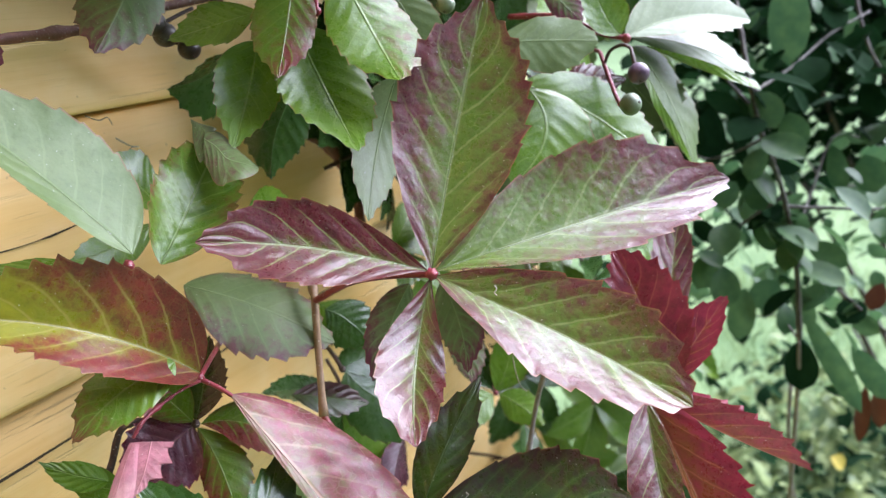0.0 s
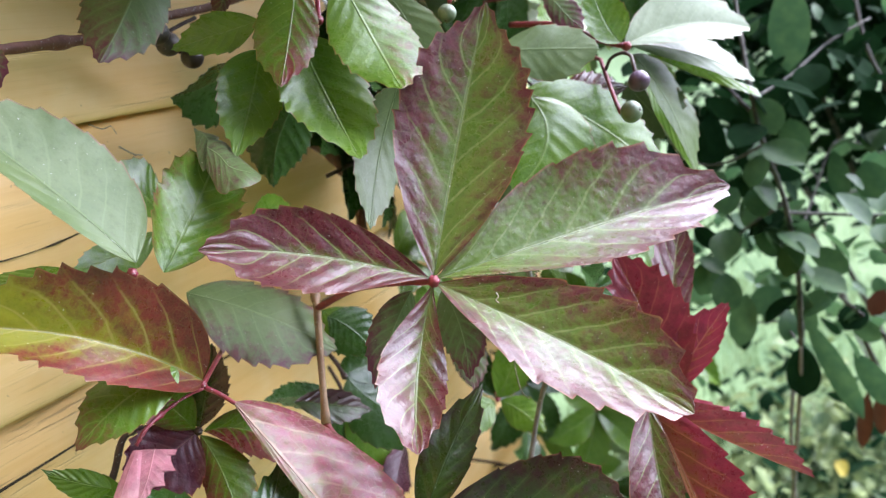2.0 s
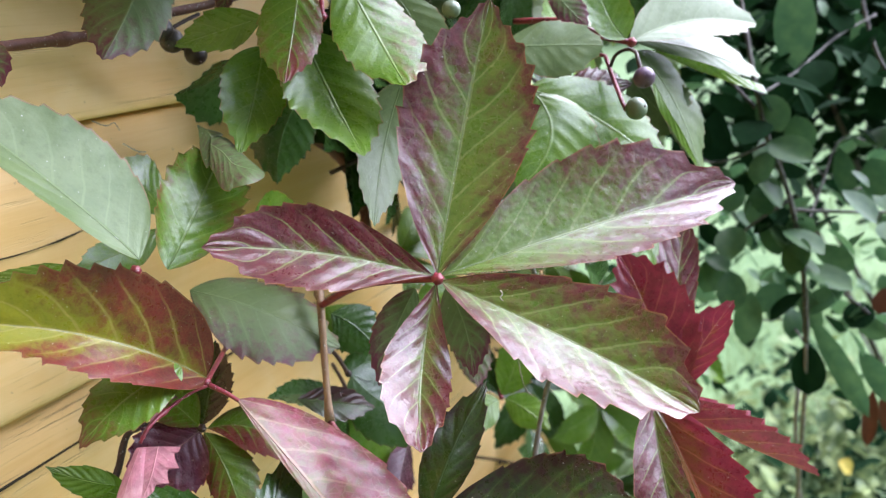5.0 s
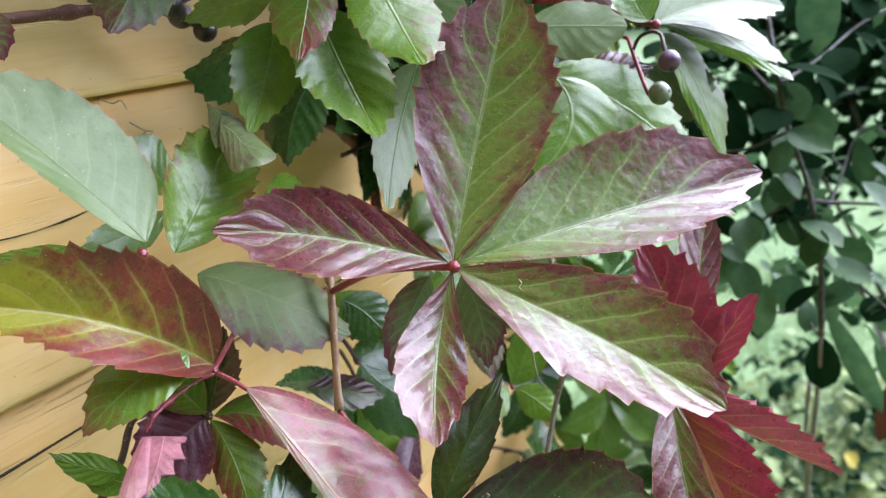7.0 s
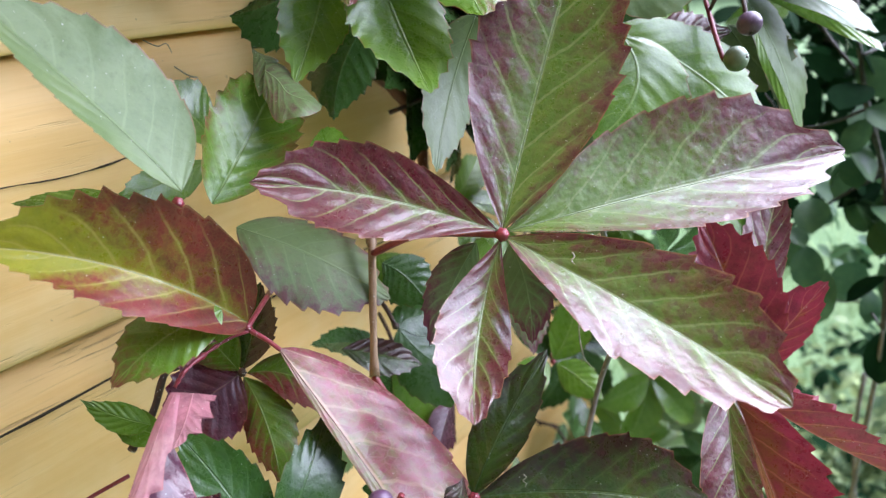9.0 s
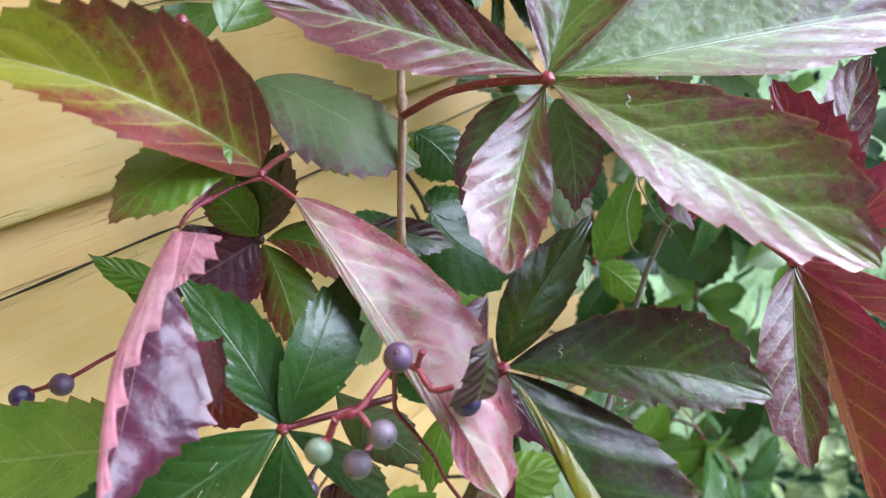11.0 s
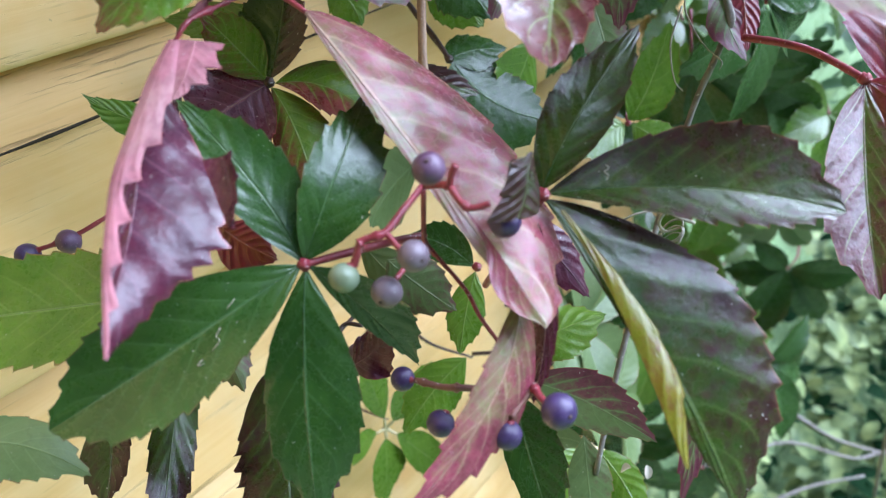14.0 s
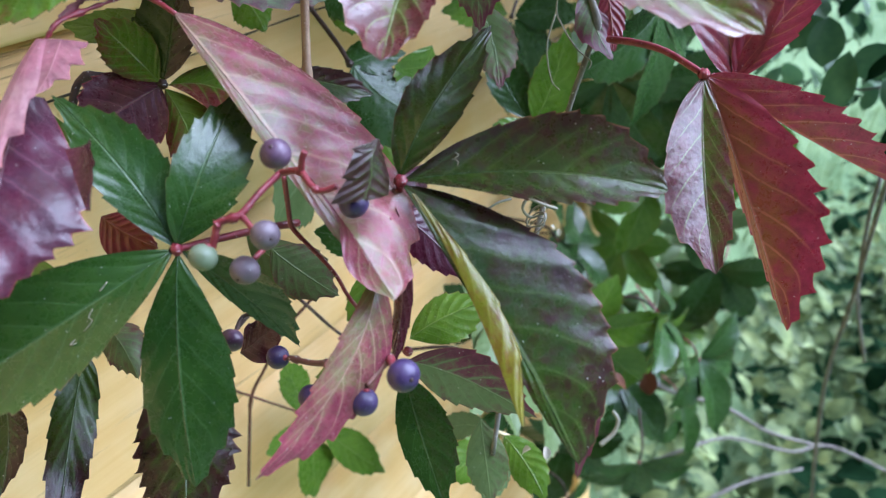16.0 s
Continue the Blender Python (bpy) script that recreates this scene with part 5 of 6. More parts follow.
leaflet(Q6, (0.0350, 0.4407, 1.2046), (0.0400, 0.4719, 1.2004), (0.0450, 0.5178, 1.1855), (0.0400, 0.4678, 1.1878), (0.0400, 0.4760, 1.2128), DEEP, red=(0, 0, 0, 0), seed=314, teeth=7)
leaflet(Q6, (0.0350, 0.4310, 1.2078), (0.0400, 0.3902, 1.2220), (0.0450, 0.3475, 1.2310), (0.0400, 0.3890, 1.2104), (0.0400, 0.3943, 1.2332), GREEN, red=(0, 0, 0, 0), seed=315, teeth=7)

Q7 = creeper((0.1564, 0.2209, 1.0776), "green creeper leaf low down with cream stalks", [(0.1617, 0.2256, 1.0722), (0.1673, 0.2314, 1.0643)], 0.0010, CREAM)
leaflet(Q7, (0.1563, 0.2181, 1.0779), (0.1535, 0.2046, 1.0737), (0.1487, 0.1900, 1.0699), (0.1466, 0.2038, 1.0797), (0.1610, 0.2054, 1.0670), GREEN, red=(0, 0, 0.05, 0.05), seed=411, teeth=6, a=0.8, b=0.85)
leaflet(Q7, (0.1584, 0.2187, 1.0766), (0.1625, 0.2079, 1.0685), (0.1666, 0.1962, 1.0593), (0.1545, 0.2028, 1.0704), (0.1699, 0.2121, 1.0661), PALE, red=(0, 0, 0.05, 0.05), seed=412, teeth=6, a=0.8, b=0.85)
leaflet(Q7, (0.1607, 0.2210, 1.0770), (0.1739, 0.2181, 1.0695), (0.1872, 0.2128, 1.0587), (0.1687, 0.2116, 1.0668), (0.1795, 0.2248, 1.0718), GREEN, red=(0, 0, 0.05, 0.05), seed=413, teeth=6, a=0.8, b=0.85)
leaflet(Q7, (0.1550, 0.2184, 1.0797), (0.1415, 0.2146, 1.0793), (0.1283, 0.2060, 1.0727), (0.1426, 0.2108, 1.0735), (0.1413, 0.2187, 1.0846), PALE, red=(0, 0, 0.05, 0.05), seed=414, teeth=6, a=0.8, b=0.85)

Q8 = creeper((0.1161, 0.2001, 1.1730), "green creeper leaf behind the red berry stalk")
leaflet(Q8, (0.1177, 0.1970, 1.1733), (0.1204, 0.1862, 1.1617), (0.1244, 0.1760, 1.1496), (0.1148, 0.1814, 1.1620), (0.1263, 0.1907, 1.1608), GREEN, red=(0, 0, 0, 0.05), seed=421, teeth=6)
leaflet(Q8, (0.1106, 0.1950, 1.1268), (0.1049, 0.1788, 1.1177), (0.1013, 0.1612, 1.1048), (0.0967, 0.1759, 1.1228), (0.1136, 0.1795, 1.1095), GREEN, red=(0, 0, 0, 0.05), seed=422, teeth=6)
leaflet(Q8, (0.1124, 0.2024, 1.1703), (0.0996, 0.2005, 1.1776), (0.0869, 0.1949, 1.1805), (0.0996, 0.1955, 1.1718), (0.1000, 0.2063, 1.1839), DEEP, red=(0, 0, 0, 0.05), seed=423, teeth=6)

# ---- vine stems, stalks and tendrils ----
def vine(label, points, r0, r1, material, knots=(), wobble=0.06):
    st = thing("vine_stem", points[0], label, "stem", "stems of the creeper")
    stalk("shoot", points, r0, r1, material, st, knots=knots, wobble=wobble)
    return st


vine("tan woody vine shoot with a swollen reddish joint", [(0.0717, 0.2387, 1.3135), (0.0875, 0.2185, 1.2999), (0.0965, 0.2080, 1.2905), (0.1044, 0.1962, 1.2697), (0.1121, 0.1852, 1.2515)], 0.0017, 0.0015, VINE, (0.4, 0.98))
vine("reddish shoot going on below the joint", [(0.1121, 0.1852, 1.2515), (0.1238, 0.1816, 1.2427), (0.1353, 0.1785, 1.2322), (0.1392, 0.1930, 1.2155)], 0.0014, 0.0010, STALK)
vine("dry greyish tan shoot hanging beside the wall", [(0.1558, 0.2781, 1.3061), (0.1652, 0.2733, 1.2916), (0.1651, 0.2781, 1.2808), (0.1718, 0.2731, 1.2672), (0.1767, 0.2711, 1.2555), (0.1757, 0.2666, 1.2456), (0.1704, 0.2574, 1.2174), (0.1731, 0.2117, 1.1472), (0.1751, 0.1914, 1.1014)], 0.0014, 0.0011, GREYSTEM, (0.5,))
vine("red-brown vine along the boards", [(0.0200, 0.1288, 1.4072), (0.0200, 0.1519, 1.4081), (0.0220, 0.1703, 1.4086), (0.0240, 0.1874, 1.4098), (0.0280, 0.2085, 1.4144), (0.0300, 0.2450, 1.4186), (0.0400, 0.2772, 1.4256)], 0.0022, 0.0019, REDVINE, (0.35,))
vine("thick dark vine stem against the boards", [(0.0200, 0.2889, 1.3543), (0.0220, 0.3118, 1.3405), (0.0300, 0.3216, 1.3252), (0.0400, 0.3179, 1.3078), (0.0500, 0.3043, 1.2851)], 0.0036, 0.003, REDVINE, (0.5,), 0.12)
vine("dark reddish stalk at the foot of a leaf", [(0.0500, 0.1184, 1.2375), (0.0450, 0.1325, 1.2443), (0.0450, 0.1413, 1.2570), (0.0500, 0.1496, 1.2571), (0.0600, 0.1618, 1.2480)], 0.0016, 0.0012, BARK, (0.6,))
vine("thin dark side shoot", [(0.0244, 0.2654, 1.2599), (0.0494, 0.2581, 1.2424), (0.0700, 0.2515, 1.2306), (0.0788, 0.2583, 1.2098)], 0.0011, 0.0009, BARK)
vine("thin reddish stalk low on the boards", [(0.0600, 0.2001, 1.1316), (0.0500, 0.2325, 1.0802), (0.0600, 0.2574, 1.0550)], 0.0009, 0.0008, BARK)
vine("thin brown stalk against the boards", [(0.0120, 0.1686, 0.9973), (0.0120, 0.1802, 1.0340), (0.0120, 0.1878, 1.0543), (0.0200, 0.1962, 1.0728), (0.0400, 0.1990, 1.1033), (0.0500, 0.2180, 1.1203)], 0.0010, 0.0008, REDVINE, (0.35,))
vine("thin brown twig low on the boards", [(0.0120, 0.1772, 1.0672), (0.0120, 0.1876, 1.0536), (0.0150, 0.2029, 1.0343), (0.0200, 0.2207, 1.0122)], 0.0008, 0.0006, REDVINE)


def tendril(points, r=0.0004, material=WHISKER):
    st = thing("tendril", points[0], "fine curled creeper tendril", "tendril", "tendrils of the creeper")
    stalk("thread", points, r, 0.5 * r, material, st, sides=6)


tendril([(0.1642, 0.2733, 1.2761), (0.1620, 0.2674, 1.2619), (0.1650, 0.2670, 1.2542), (0.1718, 0.2647, 1.2477), (0.1781, 0.2641, 1.2437), (0.1788, 0.2614, 1.2416)])
tendril([(0.1584, 0.2740, 1.2578), (0.1589, 0.2657, 1.2472), (0.1635, 0.2606, 1.2362), (0.1672, 0.2605, 1.2323)])
tendril([(0.1851, 0.1967, 1.2203), (0.1819, 0.1934, 1.2195), (0.1779, 0.1893, 1.2167), (0.1746, 0.1877, 1.2162)])
tendril([(0.1962, 0.2061, 1.2149), (0.1939, 0.2010, 1.2185), (0.1908, 0.1976, 1.2213), (0.1893, 0.1966, 1.2178), (0.1903, 0.1999, 1.2133), (0.1945, 0.2017, 1.2150), (0.1952, 0.1987, 1.2126), (0.1906, 0.1977, 1.2103), (0.1899, 0.1961, 1.2052)], 0.0006)
tendril([(0.0060, 0.1857, 1.3752), (0.0080, 0.1903, 1.3724), (0.0100, 0.1932, 1.3731), (0.0060, 0.1977, 1.3689)], 0.0003)
tendril([(0.0060, 0.1975, 1.3632), (0.0080, 0.2022, 1.3589), (0.0100, 0.2051, 1.3578), (0.0100, 0.2010, 1.3582), (0.0060, 0.2029, 1.3541)], 0.0003)


# a tight coil at the end of a dry tendril
tendril([np.array((0.1920, 0.1999, 1.2152)) + np.array((0.0032 * math.cos(w), 0.0020 * math.sin(w), 0.0028 * math.sin(w + 0.6) - 0.0011 * w / 3)) for w in np.linspace(0, 17, 36)], 0.00035)


# ---- berries ----
def bunch(base, label):
    return thing("berry_bunch", base, label, "berries", "bunches of creeper berries")


C1 = bunch((0.1536, 0.1349, 1.2356), "bunch of plum and unripe berries on red forked stalks")
stalk("stalk", [(0.1727, 0.1431, 1.1971), (0.1667, 0.1391, 1.2106), (0.1629, 0.1381, 1.2194), (0.1562, 0.1348, 1.2305)], 0.0006, 0.0006, STALK, C1)
stalk("stalk", [(0.1566, 0.1347, 1.2301), (0.1541, 0.1341, 1.2341), (0.1546, 0.1342, 1.2413), (0.1564, 0.1335, 1.2500)], 0.0007, 0.0007, STALK, C1)
stalk("stalk", [(0.1585, 0.1311, 1.2524), (0.1603, 0.1222, 1.2512), (0.1605, 0.1154, 1.2487), (0.1576, 0.1120, 1.2478), (0.1567, 0.1105, 1.2470)], 0.0009, 0.0010, STALK, C1, knots=(0.6, 0.95))
stalk("stalk", [(0.1605, 0.1154, 1.2487), (0.1635, 0.1151, 1.2468), (0.1658, 0.1147, 1.2456)], 0.0008, 0.0007, STALK, C1)
stalk("stalk", [(0.1568, 0.1108, 1.2472), (0.1564, 0.1095, 1.2443), (0.1558, 0.1084, 1.2418)], 0.0009, 0.0010, STALK, C1)
stalk("stalk", [(0.1585, 0.1311, 1.2524), (0.1637, 0.1310, 1.2542), (0.1668, 0.1311, 1.2545), (0.1709, 0.1298, 1.2524), (0.1738, 0.1302, 1.2514), (0.1771, 0.1325, 1.2524)], 0.0009, 0.0008, STALK, C1, knots=(0.35, 0.7))
stalk("stalk", [(0.1668, 0.1311, 1.2545), (0.1676, 0.1314, 1.2579), (0.1683, 0.1321, 1.2599)], 0.0008, 0.0009, STALK, C1)
stalk("stalk", [(0.1620, 0.1148, 1.2367), (0.1615, 0.1179, 1.2371), (0.1607, 0.1208, 1.2375)], 0.0007, 0.0007, STALK, C1)
berry(C1, (0.1677, 0.1240, 1.2625), 0.0037, BERRY_PLUM, (0.1636, 0.1299, 1.2529))
berry(C1, (0.1685, 0.1153, 1.2453), 0.0036, BERRY_GREY, (0.1610, 0.1173, 1.2446))
berry(C1, (0.1555, 0.1055, 1.2404), 0.0035, BERRY_GREEN, (0.1560, 0.1092, 1.2443), "pale green unripe berry")
berry(C1, (0.1625, 0.1112, 1.2356), 0.0037, BERRY_GREY, (0.1609, 0.1169, 1.2366))
berry(C1, (0.1787, 0.1355, 1.2467), 0.0038, BERRY_BLUE, (0.1771, 0.1325, 1.2524))

C2 = bunch((0.1700, 0.1216, 1.2013), "bunch of ripe blue-black berries on a reddish brown stalk")
stalk("stalk", [(0.1753, 0.1314, 1.1956), (0.1703, 0.1257, 1.1982), (0.1650, 0.1225, 1.1983), (0.1576, 0.1204, 1.1984)], 0.0010, 0.0008, REDVINE, C2, knots=(0.45, 0.9))
stalk("stalk", [(0.1900, 0.1286, 1.2065), (0.1894, 0.1237, 1.2051), (0.1899, 0.1190, 1.2046)], 0.0009, 0.0008, REDVINE, C2, knots=(0.1,))
stalk("stalk", [(0.1899, 0.1288, 1.2067), (0.1955, 0.1239, 1.2099), (0.1995, 0.1213, 1.2120)], 0.0009, 0.0009, STALK, C2, knots=(0.08,))
stalk("stalk", [(0.1751, 0.1312, 1.1956), (0.1820, 0.1314, 1.1995), (0.1901, 0.1291, 1.2069)], 0.0010, 0.0010, REDVINE, C2)
berry(C2, (0.1538, 0.1194, 1.1976), 0.0034, BERRY_BLUE, (0.1600, 0.1203, 1.1994))
berry(C2, (0.2021, 0.1205, 1.2129), 0.0041, BERRY_BLUE, (0.1942, 0.1230, 1.2104))
berry(C2, (0.1895, 0.1174, 1.2003), 0.0038, BERRY_BLUE, (0.1899, 0.1195, 1.2052))
berry(C2, (0.1680, 0.1174, 1.1908), 0.0038, BERRY_BLUE, (0.1686, 0.1227, 1.1965))

C3 = bunch((0.0378, 0.0957, 1.2186), "pair of berries hanging before the yellow boards")
stalk("stalk", [(0.0483, 0.1159, 1.2271), (0.0406, 0.1049, 1.2225), (0.0368, 0.0956, 1.2195), (0.0313, 0.0884, 1.2170), (0.0275, 0.0839, 1.2159)], 0.0008, 0.0008, STALK, C3, knots=(0.75,))
berry(C3, (0.0255, 0.0807, 1.2145), 0.0042, BERRY_BLUE, (0.0287, 0.0855, 1.2166))
berry(C3, (0.0353, 0.0910, 1.2176), 0.0041, BERRY_PLUM, (0.0356, 0.0968, 1.2184))

C4 = bunch((0.1953, 0.3377, 1.3777), "two berries on a long red stalk")
stalk("stalk", [(0.1835, 0.3322, 1.3759), (0.1888, 0.3257, 1.3666), (0.1939, 0.3194, 1.3583), (0.1971, 0.3168, 1.3528)], 0.0010, 0.0009, STALK, C4)
stalk("stalk", [(0.1864, 0.3296, 1.3709), (0.1901, 0.3266, 1.3765), (0.1956, 0.3259, 1.3787), (0.2001, 0.3233, 1.3774), (0.2023, 0.3196, 1.3739), (0.2038, 0.3176, 1.3697)], 0.0008, 0.0009, BARK, C4)
stalk("stalk", [(0.1790, 0.3360, 1.3769), (0.1835, 0.3322, 1.3759)], 0.0009, 0.0009, STALK, C4)
berry(C4, (0.2064, 0.3133, 1.3672), 0.0047, BERRY_PLUM, (0.2031, 0.3188, 1.3740))
berry(C4, (0.2016, 0.3173, 1.3534), 0.0050, BERRY_GREEN, (0.1965, 0.3187, 1.3521))

C5 = bunch((0.0300, 0.2212, 1.4136), "shaded berries beside the wall at the vine")
stalk("stalk", [(0.0300, 0.2339, 1.4142), (0.0300, 0.2236, 1.4112), (0.0300, 0.2167, 1.4081), (0.0300, 0.2180, 1.4021), (0.0300, 0.2249, 1.3991)], 0.0009, 0.0008, BARK, C5)
berry(C5, (0.0350, 0.2076, 1.4089), 0.0052, BERRY_DUN, (0.0300, 0.2206, 1.4113))
berry(C5, (0.0350, 0.2120, 1.4041), 0.0052, BERRY_DUN, (0.0300, 0.2211, 1.4078))
berry(C5, (0.0350, 0.2233, 1.3975), 0.0050, BERRY_DUN, (0.0300, 0.2247, 1.4040))
C6 = bunch((0.1465, 0.2612, 1.4115), "single unripe berry among the upper leaves")
stalk("stalk", [(0.1472, 0.2631, 1.4156), (0.1475, 0.2576, 1.4073)], 0.0008, 0.0008, STALK, C6)
berry(C6, (0.1475, 0.2550, 1.4036), 0.0037, BERRY_GREEN, (0.1465, 0.2612, 1.4115))
C7 = bunch((0.0500, 0.1659, 1.1307), "shaded plum berries close to the boards")
berry(C7, (0.0900, 0.1423, 1.1610), 0.0040, BERRY_PLUM, (0.0900, 0.1495, 1.1645))
berry(C7, (0.0986, 0.1382, 1.1668), 0.0042, BERRY_PLUM, (0.0948, 0.1473, 1.1705))
berry(C7, (0.1083, 0.1412, 1.1680), 0.0040, BERRY_PLUM, (0.1017, 0.1505, 1.1712))
stalk("stalk", [(0.0986, 0.1382, 1.1668), (0.0948, 0.1473, 1.1705), (0.1017, 0.1505, 1.1712)], 0.0008, 0.0008, BARK, C7)
stalk("stalk", [(0.0900, 0.1423, 1.1610), (0.0900, 0.1495, 1.1645), (0.0900, 0.1572, 1.1663)], 0.0008, 0.0008, BARK, C7)


# ---- small pale marks on the blades ----
def scar(leaf, points, r=0.00016):
    stalk("scar", points, r, 0.6 * r, WHISKER, leaf, sides=5)


scar(A, [(0.1871, 0.1996, 1.3109), (0.1880, 0.1994, 1.3097), (0.1875, 0.1984, 1.3088), (0.1885, 0.1984, 1.3076)], 0.0003)
scar(E, [(0.1859, 0.1686, 1.2483), (0.1868, 0.1687, 1.2475), (0.1862, 0.1676, 1.2468), (0.1872, 0.1678, 1.2460), (0.1872, 0.1670, 1.2451)], 0.0002)
scar(D, [(0.1276, 0.0931, 1.2309), (0.1271, 0.0908, 1.2293), (0.1274, 0.0914, 1.2301)], 0.0002)
scar(D, [(0.1284, 0.0869, 1.2265), (0.1284, 0.0852, 1.2250), (0.1295, 0.0852, 1.2242), (0.1289, 0.0828, 1.2224)], 0.0002)
scar(D, [(0.1282, 0.0802, 1.2212), (0.1279, 0.0788, 1.2203), (0.1290, 0.0800, 1.2205)], 0.0002)


# ---- leaves deeper in, crowding along the wall to the corner ----
def young_leaf(material, seed, fingers=5, size=0.07):
    """A five-fingered leaf round the origin, facing +x, fingers spread downwards."""
    rng = np.random.default_rng(seed)
    leaf = thing("creeper_leaf", (0, 0, 0), "green creeper leaf in the crowd along the wall", "leaf", "leaves of the creeper")
    joint(leaf, (0, 0, 0), 0.0018)
    stalk("petiole", [(0, 0, 0), (-0.012, 0.004, 0.012), (-0.045, 0.006, 0.02)], 0.001, 0.0012, STALK if seed % 2 else BARK, leaf)
    for k in range(fingers):
        w = radians(-90 + (k - (fingers - 1) / 2) * 58 + rng.uniform(-9, 9))
        n = size * (1.0 - 0.13 * abs(k - 2)) * rng.uniform(0.85, 1.1)
        d = np.array((rng.uniform(-0.1, 0.35), math.cos(w), math.sin(w)))
        d = unit(d)
        side = unit(np.cross(d, (1.0, 0.0, 0.2)))
        up = np.cross(side, d)
        up = up if up[0] > 0 else -up
        mid, half = d * n * 0.5 + up * n * 0.06, n * rng.uniform(0.21, 0.26)
        fold = rng.uniform(0.05, 0.4)
        leaflet(leaf, d * 0.002, mid, d * n - up * n * 0.05, mid - side * half + up * half * fold, mid + side * half + up * half * fold, material, red=(0, 0, rng.uniform(0, 0.2), 0.05), seed=seed * 7 + k, teeth=7, a=0.9, b=0.95)
    return leaf


def facing(p, turn, nod, roll, scale):
    return Matrix.Translation(p) @ pose(0, 0, 0, roll, nod, turn) @ Matrix.Scale(scale, 4)


YOUNG = [young_leaf(GREEN, 201), young_leaf(DEEP, 202), young_leaf(GREEN, 203, 5, 0.085), young_leaf(PALE, 204), young_leaf(DEEP, 205, 5, 0.085)]
rng = np.random.default_rng(77)
spots = []
for k in range(400):
    p = np.array((rng.uniform(0.02, 0.15), rng.uniform(0.34, 0.68), rng.uniform(0.72, 1.52)))
    if p[1] < 0.40 and p[2] < 1.22:
        continue
    if abs(p[1] - 0.44) < 0.05 and abs(p[2] - 1.12) < 0.06:
        continue
    if all(np.linalg.norm(p - q) > 0.062 for q in spots):
        spots.append(p)
    if len(spots) == 64:
        break
for k, p in enumerate(spots):
    m = facing(p, rng.uniform(-70, 25), rng.uniform(-35, 30), rng.uniform(-35, 35), rng.uniform(0.75, 1.1))
    if k < len(YOUNG):
        YOUNG[k].matrix_basis = m
    else:
        copy_thing(YOUNG[rng.choice(5, p=(0.2, 0.2, 0.2, 0.25, 0.15) if p[1] > 0.5 else (0.2, 0.32, 0.18, 0.1, 0.2))], facing(p, rng.uniform(-70, 25), rng.uniform(-35, 30), rng.uniform(-35, 35), 1.0))

# leaves added behind the large ones, mostly hidden, to cast shade on the boards
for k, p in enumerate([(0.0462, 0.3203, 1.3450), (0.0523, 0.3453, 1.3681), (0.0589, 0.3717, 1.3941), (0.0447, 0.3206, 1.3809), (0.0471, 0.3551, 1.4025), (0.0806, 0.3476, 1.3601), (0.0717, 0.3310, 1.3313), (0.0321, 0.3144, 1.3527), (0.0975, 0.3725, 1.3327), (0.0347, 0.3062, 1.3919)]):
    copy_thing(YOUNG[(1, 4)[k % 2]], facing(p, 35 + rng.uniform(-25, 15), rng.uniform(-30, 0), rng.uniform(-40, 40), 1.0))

for k, p in enumerate([(0.0964, 0.3133, 1.0567), (0.1004, 0.2819, 1.0533), (0.1175, 0.3196, 1.0053)]):
    copy_thing(YOUNG[3], facing(p, 20 + rng.uniform(-25, 15), rng.uniform(-40, -10), rng.uniform(-40, 40), 1.0))

# creeper leaves added higher up the wall, out of view, to shade it below
for k in range(100):
    p = (rng.uniform(0.04, 0.15), rng.uniform(0.20, 0.56), rng.uniform(1.49, 1.76))
    copy_thing(YOUNG[k % 3], facing(p, rng.uniform(-50, 20), rng.uniform(-35, 20), rng.uniform(-35, 35), 1.0))


# ---- the shrub beyond the corner ----
shrub = thing("shrub", (0.30, 0.95, 0.0), "open shrub with thin dark twigs and small oval leaves", "shrub")


def twig(points, r0, r1, material=TWIG):
    stalk("branch", points, r0, r1, material, shrub, wobble=0.15, sides=7, n=5)
    return smooth_line(points, 8)


